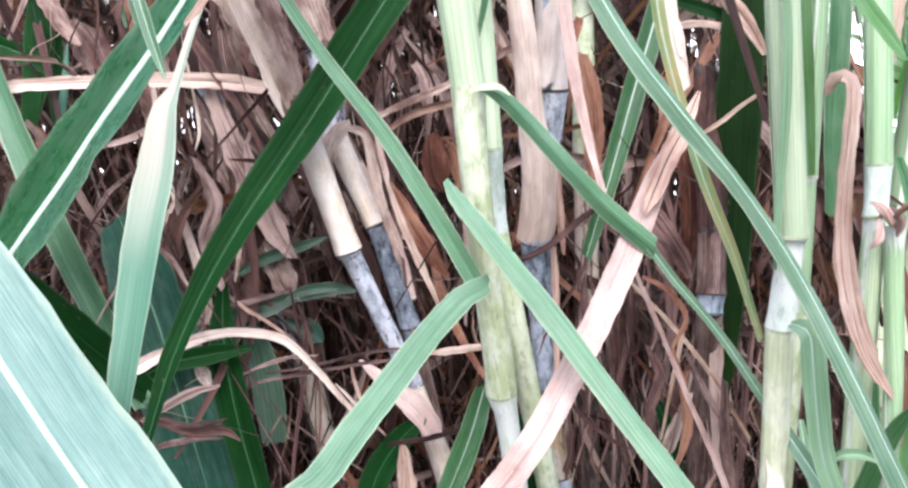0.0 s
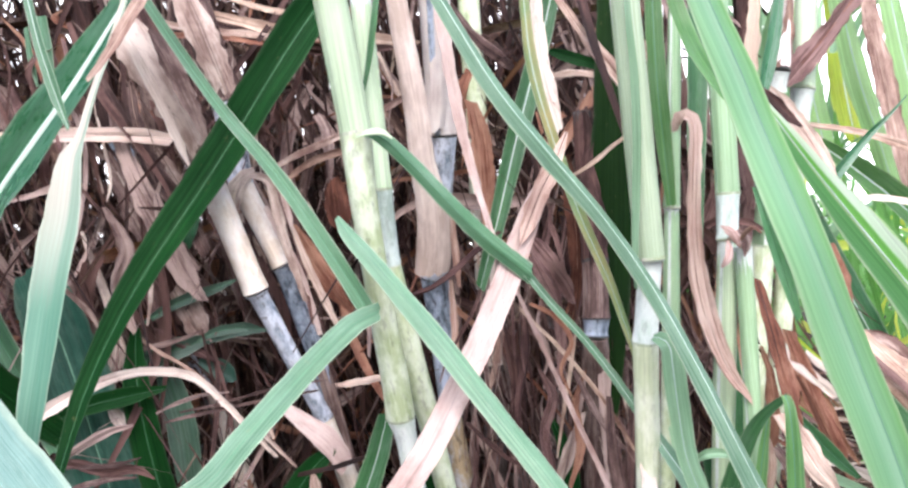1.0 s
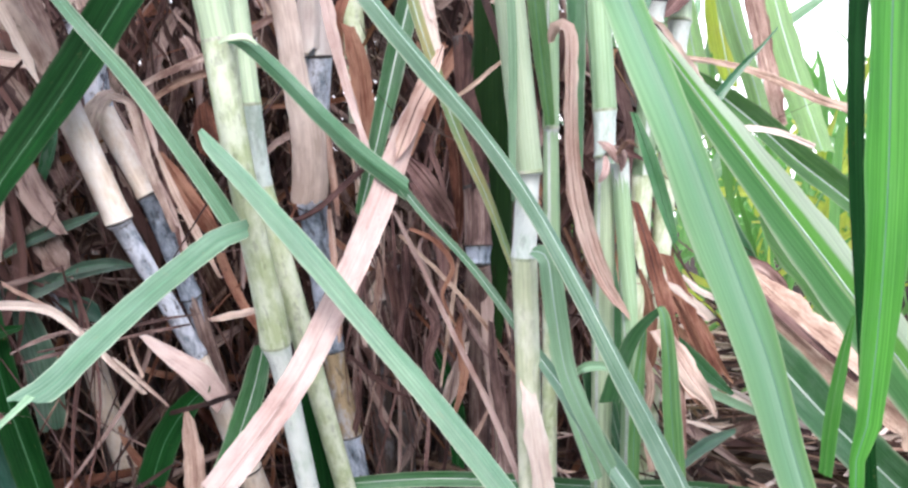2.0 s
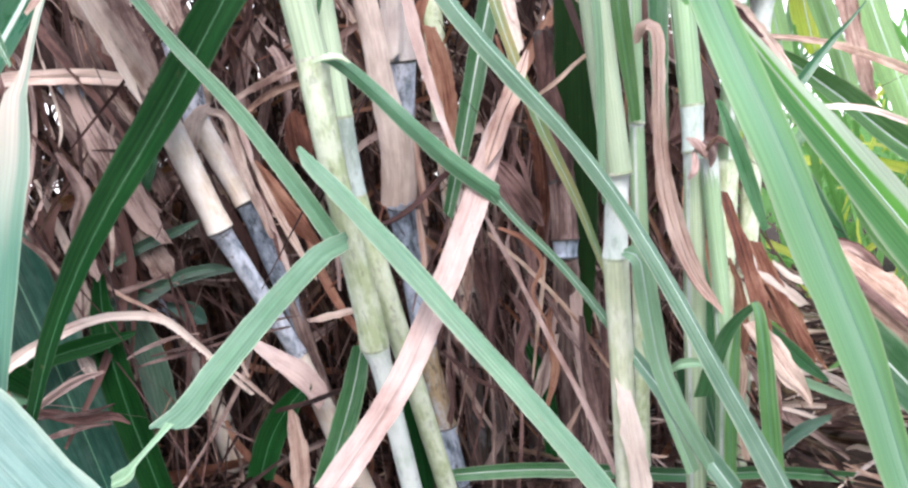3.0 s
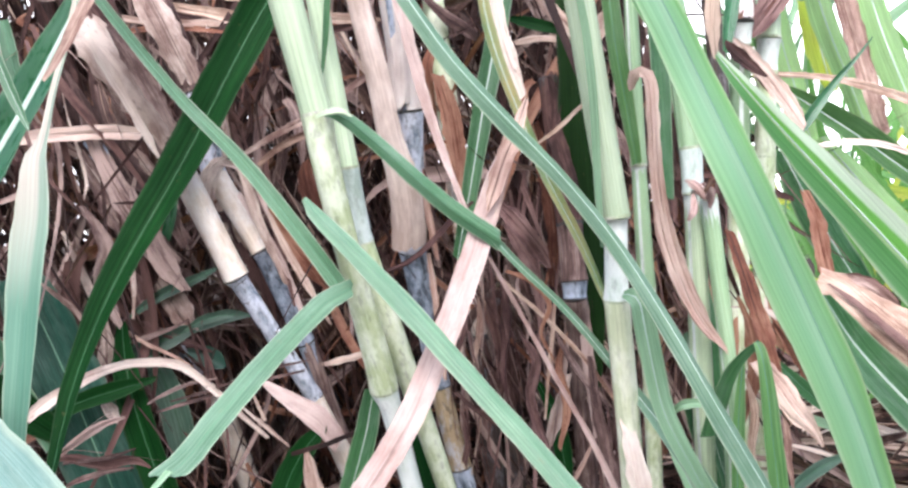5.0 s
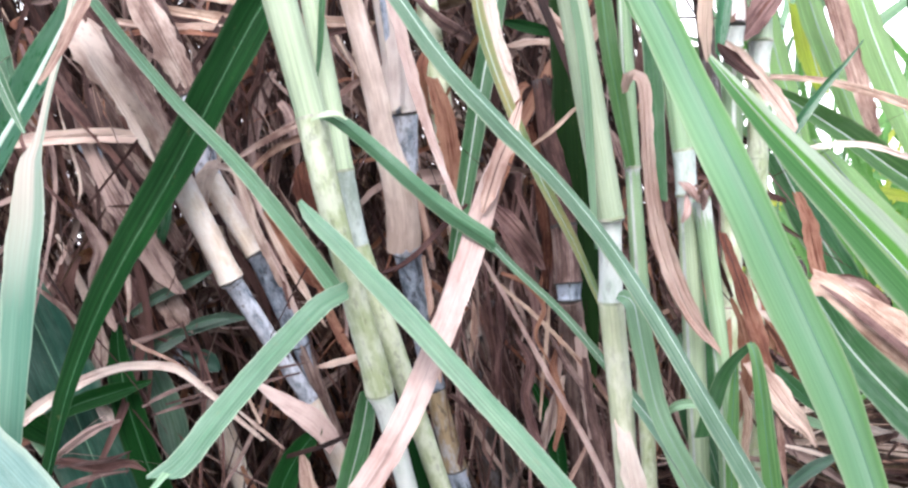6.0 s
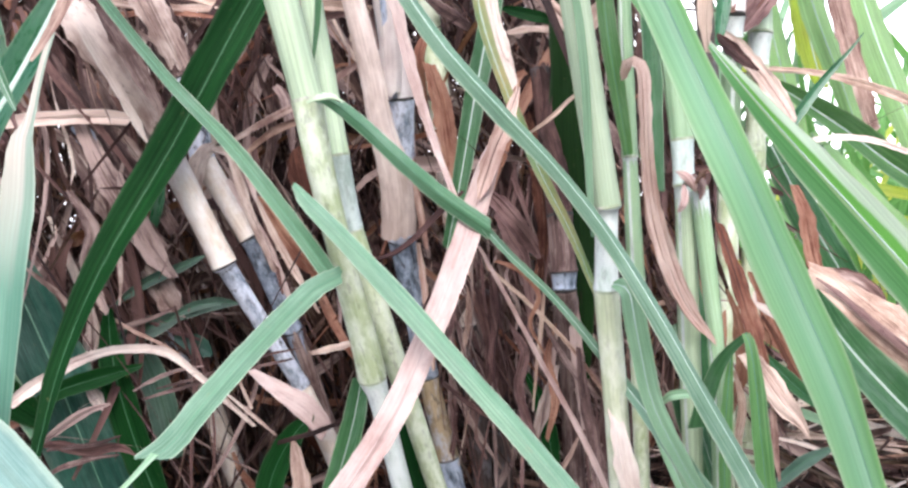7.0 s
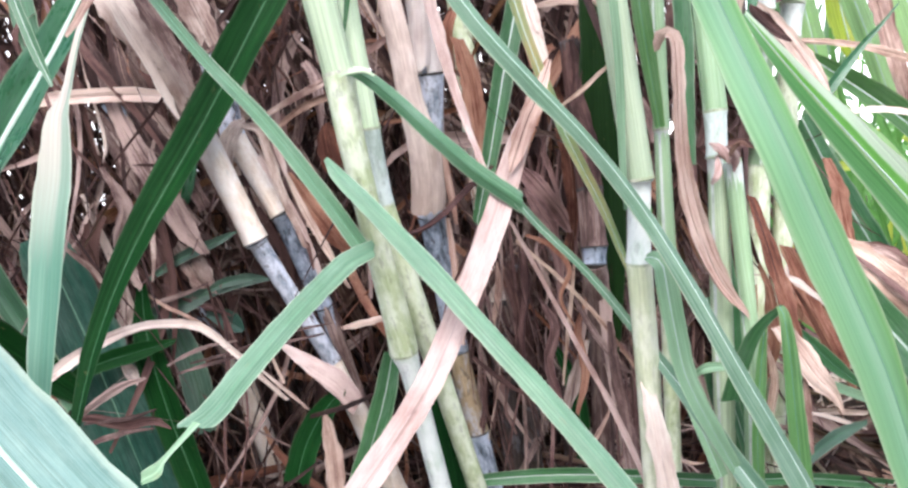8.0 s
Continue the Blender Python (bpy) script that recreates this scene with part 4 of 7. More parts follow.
leaf("dark teal blade standing close at the edge of the view", "dark", [(0.369, 0.368, 0.579, 0.0160), (0.368, 0.368, 0.522, 0.0147), (0.367, 0.369, 0.471, 0.0109), (0.369, 0.368, 0.394, 0.0096), (0.378, 0.367, 0.272, 0.0083), (0.398, 0.367, -0.010, 0.0120)], fold=0.2, rib=0.05, rib_mat='dark')
leaf("fresh green blade close at the edge of the view", "vivid", [(0.331, 0.293, 0.548, 0.0267), (0.330, 0.294, 0.474, 0.0272), (0.330, 0.294, 0.399, 0.0256), (0.327, 0.294, 0.335, 0.0187), (0.322, 0.295, 0.277, 0.0123), (0.319, 0.296, 0.245, 0.0069), (0.339, 0.296, -0.010, 0.0120)], fold=0.2, rib=0.05, rib_mat='midrib_green')
leaf("thin yellow-green blade rising from the litter", "vivid", [(0.450, 0.477, 0.314, 0.0024), (0.443, 0.478, 0.286, 0.0088), (0.436, 0.479, 0.246, 0.0120), (0.432, 0.480, 0.202, 0.0104)], fold=0.3, rib=0.05, rib_mat='bright')
leaf("soft green blade bending at the top of a cane", "bright", [(0.264, 0.650, 0.692, 0.0133), (0.286, 0.645, 0.623, 0.0148), (0.284, 0.604, 0.586, 0.0159), (0.283, 0.563, 0.556, 0.0114), (0.285, 0.542, 0.537, 0.0034)], fold=0.3, rib=0.05, rib_mat='bright')
leaf("fresh green sheath blade beside a pale cane", "bright", [(0.289, 0.750, 0.753, 0.0151), (0.294, 0.746, 0.657, 0.0168), (0.299, 0.743, 0.584, 0.0179), (0.307, 0.745, 0.529, 0.0169), (0.316, 0.747, 0.468, 0.0102)], fold=0.3, rib=0.05, rib_mat='midrib_green')
leaf("shaded blade between two canes", "green", [(0.377, 0.854, 0.788, 0.0194), (0.376, 0.850, 0.680, 0.0215), (0.377, 0.847, 0.604, 0.0228), (0.377, 0.844, 0.515, 0.0190), (0.379, 0.840, 0.433, 0.0101)], fold=0.2, rib=0.05, rib_mat='green')
leaf("shaded green blade behind a hanging one", "green", [(0.442, 0.840, 0.494, 0.0076), (0.458, 0.836, 0.449, 0.0165), (0.475, 0.833, 0.397, 0.0165), (0.489, 0.829, 0.352, 0.0076)], fold=0.2, rib=0.05, rib_mat='dark')
leaf("short dark blade at the shoot foot", "green", [(0.378, 0.747, 0.356, 0.0069), (0.380, 0.745, 0.287, 0.0229), (0.383, 0.742, 0.218, 0.0252), (0.385, 0.738, 0.126, 0.0206)], fold=0.2, rib=0.05, rib_mat='green')
leaf("muted green blade in the low thicket", "dim", [(-0.248, 0.945, 0.273, 0.0053), (-0.216, 0.940, 0.292, 0.0226), (-0.183, 0.940, 0.304, 0.0226), (-0.150, 0.940, 0.315, 0.0040)], fold=0.25, rib=0.06, rib_mat='midrib_deep')
leaf("broad dark blade at the edge of the thicket", "dark", [(-0.480, 1.010, 0.644, 0.0163), (-0.473, 1.008, 0.594, 0.0366), (-0.474, 1.005, 0.542, 0.0339), (-0.481, 1.000, 0.484, 0.0176)], fold=0.25, rib=0, rib_mat='midrib_green')
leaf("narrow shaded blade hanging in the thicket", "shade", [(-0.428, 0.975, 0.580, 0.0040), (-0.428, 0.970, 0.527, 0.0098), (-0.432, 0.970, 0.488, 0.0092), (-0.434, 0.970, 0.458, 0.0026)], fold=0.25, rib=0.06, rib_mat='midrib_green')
leaf("blue-green blade tip high behind a broad blade", "teal", [(-0.353, 0.950, 0.676, 0.0154), (-0.347, 0.950, 0.638, 0.0180), (-0.342, 0.950, 0.610, 0.0129), (-0.339, 0.950, 0.587, 0.0026)], fold=0.25, rib=0.06, rib_mat='midrib_green')
leaf("thin blue-green blade high in the thicket", "teal", [(-0.372, 0.960, 0.665, 0.0052), (-0.366, 0.960, 0.630, 0.0071), (-0.358, 0.960, 0.598, 0.0026)], fold=0.25, rib=0, rib_mat='midrib_green')
leaf("dull green leaf tip under a dark blade", "deep", [(-0.169, 0.940, 0.469, 0.0033), (-0.176, 0.940, 0.447, 0.0133), (-0.183, 0.940, 0.422, 0.0119), (-0.189, 0.940, 0.403, 0.0027)], fold=0.25, rib=0, rib_mat='midrib_green')
leaf("pale blade lying low behind a fresh one", "pale", [(0.415, 0.700, 0.229, 0.0027), (0.451, 0.710, 0.219, 0.0078), (0.502, 0.730, 0.197, 0.0092), (0.553, 0.750, 0.175, 0.0059)], fold=0.25, rib=0, rib_mat='midrib_green')
leaf("narrow green blade rising between shoots", "bright", [(0.381, 0.668, 0.281, 0.0042), (0.373, 0.662, 0.236, 0.0109), (0.367, 0.656, 0.186, 0.0119), (0.364, 0.650, 0.141, 0.0092)], fold=0.25, rib=0.06, rib_mat='midrib_green')
leaf("green blade low behind a fresh one", "green", [(0.473, 0.800, 0.256, 0.0037), (0.493, 0.800, 0.233, 0.0148), (0.517, 0.800, 0.210, 0.0161), (0.544, 0.800, 0.188, 0.0050)], fold=0.25, rib=0.06, rib_mat='midrib_green')
leaf("green blade reaching over a slim cane", "green", [(0.361, 0.750, 0.227, 0.0174), (0.368, 0.750, 0.208, 0.0255), (0.372, 0.750, 0.192, 0.0232), (0.374, 0.750, 0.178, 0.0046)], fold=0.2, rib=0.05, rib_mat='green')
leaf("thin blade leaning low beside the shoots", "pale", [(0.301, 0.691, 0.266, 0.0053), (0.312, 0.688, 0.223, 0.0085), (0.329, 0.685, 0.180, 0.0117), (0.343, 0.682, 0.142, 0.0128)], fold=0.3, rib=0.1)
leaf("thin pale blade slanting low behind", "teal", [(0.351, 0.728, 0.302, 0.0056), (0.362, 0.725, 0.246, 0.0090), (0.374, 0.721, 0.189, 0.0112), (0.391, 0.718, 0.127, 0.0134)], fold=0.3, rib=0.1)

# leaves at the open edge of the clump; edge and yellow blades carry painted backlight
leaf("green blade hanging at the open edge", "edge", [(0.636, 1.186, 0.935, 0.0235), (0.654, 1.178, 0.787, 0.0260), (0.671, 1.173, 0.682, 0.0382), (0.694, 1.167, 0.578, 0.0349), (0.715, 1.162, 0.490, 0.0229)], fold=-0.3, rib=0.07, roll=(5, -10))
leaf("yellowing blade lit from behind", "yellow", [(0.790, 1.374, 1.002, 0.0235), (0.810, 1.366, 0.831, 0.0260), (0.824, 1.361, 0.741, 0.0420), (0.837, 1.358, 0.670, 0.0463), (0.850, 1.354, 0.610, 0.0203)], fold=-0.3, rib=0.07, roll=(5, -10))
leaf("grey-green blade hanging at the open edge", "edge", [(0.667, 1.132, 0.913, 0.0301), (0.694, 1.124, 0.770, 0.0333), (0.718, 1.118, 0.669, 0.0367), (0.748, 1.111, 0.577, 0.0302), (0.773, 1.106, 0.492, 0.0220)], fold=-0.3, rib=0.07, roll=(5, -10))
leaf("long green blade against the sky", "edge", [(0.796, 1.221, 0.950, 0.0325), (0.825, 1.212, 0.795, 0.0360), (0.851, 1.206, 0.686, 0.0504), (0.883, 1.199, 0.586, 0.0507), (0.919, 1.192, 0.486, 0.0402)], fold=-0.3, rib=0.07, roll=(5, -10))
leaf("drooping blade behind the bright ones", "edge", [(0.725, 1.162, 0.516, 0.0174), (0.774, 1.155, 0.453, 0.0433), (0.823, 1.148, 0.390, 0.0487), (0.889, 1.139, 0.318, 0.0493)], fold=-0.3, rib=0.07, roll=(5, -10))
leaf("drooping green blade lower down", "bright", [(0.760, 1.103, 0.385, 0.0167), (0.800, 1.098, 0.341, 0.0500), (0.855, 1.090, 0.281, 0.0585), (0.918, 1.081, 0.203, 0.0592)], fold=-0.3, rib=0.07, roll=(5, -10))
leaf("shaded blade behind the edge leaves", "green", [(0.664, 1.167, 0.501, 0.0348), (0.719, 1.158, 0.386, 0.0520), (0.775, 1.148, 0.280, 0.0522), (0.831, 1.139, 0.173, 0.0440)], fold=-0.3, rib=0.07, roll=(5, -10))
leaf("pinkish dry blade hanging at the open edge", "pink", [(0.683, 1.079, 0.892, 0.0216), (0.704, 1.072, 0.755, 0.0240), (0.721, 1.067, 0.674, 0.0304), (0.741, 1.062, 0.586, 0.0288), (0.761, 1.057, 0.505, 0.0208)], ripple=0.3, name='dry_leaf', fold=0.1, n=36, ragged=0.3, rib=0.06, rib_mat='pink')
leaf("red-brown dry strip at the open edge", "wine", [(0.642, 0.980, 0.765, 0.0191), (0.591, 0.980, 0.696, 0.0249), (0.563, 0.970, 0.667, 0.0319), (0.538, 0.960, 0.641, 0.0258), (0.522, 0.955, 0.625, 0.0057)], name='dry_leaf', fold=0.1, ripple=0.5, n=36, ragged=0.3, rib=0.06, rib_mat='rust')
leaf("cream dry blade drooping from a cane", "pink", [(0.487, 0.927, 0.624, 0.0083), (0.510, 0.924, 0.600, 0.0194), (0.544, 0.930, 0.566, 0.0238), (0.565, 0.927, 0.533, 0.0238), (0.578, 0.924, 0.510, 0.0112)], name='dry_leaf', fold=0.1, ripple=0.5, n=36, ragged=0.3, rib=0.06, rib_mat='pink')
leaf("dark dry scrap on a bright blade", "brown", [(0.469, 0.888, 0.611, 0.0040), (0.482, 0.887, 0.596, 0.0173), (0.499, 0.884, 0.580, 0.0133), (0.515, 0.882, 0.568, 0.0033)], name='dry_leaf', fold=0.1, ripple=0.5, n=36, ragged=0.3, rib=0.06, rib_mat='brown')
leaf("tan straw across the open edge", "tan", [(0.586, 1.017, 0.591, 0.0068), (0.652, 1.021, 0.585, 0.0092), (0.718, 1.024, 0.571, 0.0124), (0.790, 1.026, 0.546, 0.0140), (0.846, 1.020, 0.530, 0.0140)], name='dry_leaf', fold=0.1, ripple=0.5, n=36, ragged=0.3, rib=0, rib_mat='tan')
leaf("cream twisted straw across the open edge", "cream", [(0.618, 0.970, 0.491, 0.0059), (0.651, 0.967, 0.494, 0.0088), (0.695, 0.963, 0.490, 0.0088), (0.745, 0.957, 0.472, 0.0073)], name='dry_leaf', fold=0.1, ripple=0.5, n=36, ragged=0.3, rib=0, rib_mat='cream')
leaf("brown-spotted pink dry blade over the litter", "tan", [(0.591, 0.927, 0.332, 0.0285), (0.617, 0.913, 0.311, 0.0562), (0.646, 0.889, 0.277, 0.0673), (0.680, 0.865, 0.241, 0.0754), (0.738, 0.847, 0.193, 0.0747), (0.821, 0.836, 0.123, 0.0535), (0.841, 0.836, -0.010, 0.0120)], fold=-0.3, roll=(8, -5), rib=0, rib_mat='mauve', pleats=0.1, name='dry_leaf', ripple=0.5, n=36, ragged=0.3)
leaf("rust-brown rotten stripe on a pink dry blade", "wine", [(0.596, 0.916, 0.322, 0.0028), (0.617, 0.902, 0.303, 0.0069), (0.642, 0.878, 0.273, 0.0088), (0.673, 0.854, 0.238, 0.0093), (0.726, 0.836, 0.191, 0.0079)], name='dry_leaf', fold=-0.2, ripple=0.1, n=36, ragged=0.3, rib=0, roll=(8, -5))
leaf("crumpled tan scrap above the spotted blade", "husk", [(0.619, 0.930, 0.327, 0.0057), (0.642, 0.928, 0.320, 0.0213), (0.668, 0.925, 0.304, 0.0227), (0.687, 0.920, 0.282, 0.0071)], name='dry_leaf', fold=0.15, ripple=0.9, n=36, ragged=0.3, rib=0, roll=(10, -20))
leaf("rust-brown dry blade hanging beside the shoots", "rust", [(0.429, 0.804, 0.396, 0.0074), (0.432, 0.782, 0.357, 0.0156), (0.437, 0.760, 0.311, 0.0201), (0.443, 0.748, 0.272, 0.0178), (0.450, 0.746, 0.242, 0.0084), (0.453, 0.745, 0.219, 0.0025)], roll=(0, 20), fold=0.4, rib=0.06, rib_mat='brown', name='dry_leaf', ripple=0.5, n=36, ragged=0.3)
leaf("pinkish-brown curled dry blade with a tapering tip", "curl", [(0.285, 0.650, 0.527, 0.0043), (0.285, 0.644, 0.537, 0.0101), (0.290, 0.637, 0.540, 0.0116), (0.296, 0.634, 0.532, 0.0108), (0.299, 0.639, 0.494, 0.0117), (0.307, 0.657, 0.435, 0.0138), (0.323, 0.673, 0.378, 0.0177), (0.347, 0.684, 0.326, 0.0153), (0.379, 0.687, 0.283, 0.0014)], fold=0.2, ripple=0.3, rib=0, rib_mat='pink', n=44, name='dry_leaf', ragged=0.3, pleats=0.25)
leaf("pale pink dry blade tip above the litter", "pink", [(0.412, 0.711, 0.273, 0.0112), (0.428, 0.703, 0.251, 0.0242), (0.442, 0.696, 0.227, 0.0219), (0.457, 0.694, 0.209, 0.0112), (0.466, 0.692, 0.191, 0.0017)], roll=(10, -20), fold=0.2, name='dry_leaf', ripple=0.5, n=36, ragged=0.3, rib=0.06, rib_mat='pink')
leaf("large pinkish dry blade slanting across the canes", "blush", [(0.202, 0.712, 0.527, 0.0032), (0.192, 0.705, 0.502, 0.0106), (0.180, 0.698, 0.478, 0.0157), (0.167, 0.690, 0.452, 0.0208), (0.151, 0.676, 0.411, 0.0229), (0.128, 0.661, 0.357, 0.0235), (0.105, 0.648, 0.310, 0.0231), (0.076, 0.632, 0.256, 0.0230), (0.043, 0.623, 0.210, 0.0236), (0.011, 0.615, 0.170, 0.0242)], fold=0.12, roll=(15, -5), ripple=0.12, ragged=0.1, rib=0.05, rib_mat='blush', n=40, pleats=0.08, name='dry_leaf')
leaf("brown upper end of a large dry blade", "curl", [(0.203, 0.706, 0.531, 0.0027), (0.190, 0.696, 0.500, 0.0141), (0.177, 0.689, 0.475, 0.0166), (0.166, 0.681, 0.449, 0.0144), (0.158, 0.674, 0.429, 0.0025)], ripple=0.15, pleats=0.1, ragged=0.3, name='dry_leaf', fold=0.1, n=36, rib=0.06, rib_mat='brown')
leaf("thin pink straw slanting through the clump", "blush", [(0.166, 0.749, 0.385, 0.0031), (0.189, 0.750, 0.339, 0.0045), (0.223, 0.749, 0.269, 0.0049), (0.258, 0.748, 0.199, 0.0060), (0.290, 0.747, 0.124, 0.0064)], ripple=0.2, name='dry_leaf', fold=0.1, n=36, ragged=0.3, rib=0, rib_mat='pink')
leaf("thin brown straw slanting through the clump", "tan", [(0.184, 0.837, 0.360, 0.0039), (0.232, 0.830, 0.314, 0.0043), (0.273, 0.825, 0.266, 0.0043), (0.308, 0.819, 0.212, 0.0039)], ripple=0.2, name='dry_leaf', fold=0.1, n=36, ragged=0.3, rib=0, rib_mat='tan')
leaf("cream dry strip beside a scorched blade", "husk", [(0.178, 0.792, 0.769, 0.0104), (0.187, 0.787, 0.670, 0.0116), (0.194, 0.785, 0.612, 0.0151), (0.204, 0.782, 0.574, 0.0139), (0.213, 0.780, 0.542, 0.0081)], ripple=0.2, name='dry_leaf', fold=0.1, n=36, ragged=0.3, rib=0, rib_mat='cream')
leaf("arching cream dry blade", "husk", [(-0.293, 0.788, 0.249, 0.0109), (-0.269, 0.792, 0.266, 0.0119), (-0.236, 0.794, 0.284, 0.0102), (-0.193, 0.801, 0.296, 0.0095), (-0.147, 0.806, 0.291, 0.0087), (-0.119, 0.812, 0.266, 0.0071), (-0.087, 0.818, 0.230, 0.0053), (-0.065, 0.825, 0.206, 0.0036)], fold=0.3, ripple=0.3, n=36, name='dry_leaf', ragged=0.3, rib=0.06, rib_mat='cream')
leaf("long horizontal tan straw", "curl", [(-0.537, 0.904, 0.506, 0.0108), (-0.471, 0.914, 0.521, 0.0121), (-0.385, 0.923, 0.533, 0.0147), (-0.284, 0.932, 0.541, 0.0161), (-0.216, 0.931, 0.540, 0.0161), (-0.153, 0.930, 0.531, 0.0099)], fold=0.3, ripple=0.3, name='dry_leaf', n=36, ragged=0.3, rib=0.06, rib_mat='pink')
leaf("tan twig of dry blade behind a cane", "husk", [(-0.079, 0.857, 0.503, 0.0049), (-0.048, 0.855, 0.520, 0.0074), (-0.005, 0.852, 0.541, 0.0080), (0.058, 0.857, 0.582, 0.0074), (0.109, 0.863, 0.613, 0.0063)], name='dry_leaf', fold=0.1, ripple=0.5, n=36, ragged=0.3, rib=0, rib_mat='cream')
leaf("short tan twig of dry blade", "tan", [(-0.064, 0.866, 0.492, 0.0050), (-0.037, 0.864, 0.512, 0.0081), (0.000, 0.861, 0.525, 0.0074), (0.044, 0.867, 0.534, 0.0050)], name='dry_leaf', fold=0.1, ripple=0.5, n=36, ragged=0.3, rib=0, rib_mat='tan')
leaf("cream torn sheath opening at a cane foot", "blush", [(-0.080, 0.884, 0.258, 0.0032), (-0.063, 0.880, 0.246, 0.0127), (-0.039, 0.876, 0.229, 0.0216), (-0.015, 0.878, 0.210, 0.0268), (0.005, 0.884, 0.181, 0.0219)], roll=(25, 30), fold=-0.1, cup=-0.1, pleats=0.06, ripple=0.05, name='dry_leaf', n=36, ragged=0.12, rib=0, rib_mat='cream')
leaf("orange-brown dry leaf scrap between canes", "rust", [(-0.016, 0.905, 0.498, 0.0088), (-0.013, 0.904, 0.477, 0.0290), (-0.009, 0.903, 0.455, 0.0265), (-0.002, 0.903, 0.436, 0.0050)], name='dry_leaf', fold=0.1, ripple=0.5, n=36, ragged=0.3, rib=0, rib_mat='rust')
leaf("rusty dry strip behind the canes", "rust", [(0.140, 0.940, 0.594, 0.0150), (0.152, 0.937, 0.546, 0.0231), (0.157, 0.935, 0.498, 0.0218), (0.160, 0.933, 0.451, 0.0095)], name='dry_leaf', fold=0.1, ripple=0.5, n=36, ragged=0.3, rib=0.06, rib_mat='rust')
leaf("rusty dry strip deep among the canes", "rust", [(0.250, 0.937, 0.530, 0.0165), (0.264, 0.933, 0.460, 0.0206), (0.268, 0.930, 0.392, 0.0178), (0.262, 0.929, 0.337, 0.0096)], name='dry_leaf', fold=0.1, ripple=0.5, n=36, ragged=0.3, rib=0.06, rib_mat='rust')
leaf("frayed dry sheath end over a cane", "husk", [(-0.098, 0.864, 0.501, 0.0086), (-0.111, 0.860, 0.490, 0.0164), (-0.119, 0.860, 0.471, 0.0178), (-0.119, 0.869, 0.446, 0.0081)], roll=(0, 40), name='dry_leaf', fold=0.1, ripple=0.5, n=36, ragged=0.3, rib=0, rib_mat='tan')
leaf("frayed dry sheath strip curling over a cane", "husk", [(-0.101, 0.859, 0.496, 0.0061), (-0.082, 0.852, 0.488, 0.0098), (-0.072, 0.855, 0.456, 0.0110), (-0.060, 0.862, 0.413, 0.0087), (-0.042, 0.869, 0.362, 0.0050)], name='dry_leaf', fold=0.1, ripple=0.5, n=36, ragged=0.3, rib=0, rib_mat='pink')
leaf("red-brown dry strip along a cane", "blush", [(-0.087, 0.866, 0.463, 0.0048), (-0.065, 0.870, 0.422, 0.0085), (-0.045, 0.876, 0.379, 0.0092), (-0.027, 0.882, 0.325, 0.0056)], name='dry_leaf', fold=0.1, ripple=0.2, n=36, ragged=0.3, rib=0, rib_mat='rust')
leaf("tan dry blade hanging from the top of the thicket", "mauve", [(-0.254, 0.958, 0.600, 0.0093), (-0.246, 0.956, 0.559, 0.0161), (-0.225, 0.952, 0.505, 0.0232), (-0.187, 0.947, 0.457, 0.0197), (-0.162, 0.943, 0.409, 0.0147)], roll=(0, 25), name='dry_leaf', fold=0.1, ripple=0.5, n=36, ragged=0.3, rib=0.06, rib_mat='straw')
leaf("drooping brown-pink dry blade", "mauve", [(-0.273, 0.949, 0.572, 0.0091), (-0.260, 0.946, 0.532, 0.0143), (-0.233, 0.932, 0.478, 0.0243), (-0.200, 0.927, 0.424, 0.0250), (-0.172, 0.923, 0.391, 0.0131)], roll=(30, 0), name='dry_leaf', fold=0.1, ripple=0.5, n=36, ragged=0.3, rib=0.06, rib_mat='straw')
leaf("brown dry fold at the top", "brown", [(-0.197, 0.956, 0.691, 0.0027), (-0.164, 0.953, 0.679, 0.0080), (-0.125, 0.948, 0.668, 0.0133), (-0.072, 0.943, 0.656, 0.0200), (-0.006, 0.936, 0.650, 0.0173), (0.047, 0.931, 0.654, 0.0107)], name='dry_leaf', fold=0.1, ripple=0.5, n=36, ragged=0.3, rib=0.06, rib_mat='brown')
leaf("tan dry blade lying across the top", "tan", [(-0.306, 0.949, 0.755, 0.0024), (-0.217, 0.939, 0.706, 0.0026), (-0.172, 0.933, 0.686, 0.0091), (-0.127, 0.929, 0.674, 0.0118), (-0.062, 0.922, 0.662, 0.0157), (0.009, 0.915, 0.660, 0.0144), (0.074, 0.908, 0.650, 0.0104)], name='dry_leaf', fold=0.1, ripple=0.5, n=36, ragged=0.3, rib=0.06, rib_mat='tan')
leaf("thin dark straw between canes", "wine", [(0.061, 0.849, 0.368, 0.0050), (0.099, 0.846, 0.385, 0.0062), (0.138, 0.843, 0.420, 0.0062), (0.163, 0.842, 0.441, 0.0037)], name='dry_leaf', fold=0.1, ripple=0.5, n=36, ragged=0.3, rib=0, rib_mat='brown')
leaf("brown dry strip near the dark blade", "pink", [(0.184, 0.841, 0.743, 0.0088), (0.236, 0.833, 0.665, 0.0098), (0.262, 0.829, 0.633, 0.0159), (0.282, 0.826, 0.608, 0.0147), (0.297, 0.824, 0.583, 0.0049)], ripple=0.4, name='dry_leaf', fold=0.1, n=36, ragged=0.3, rib=0.06, rib_mat='pink')
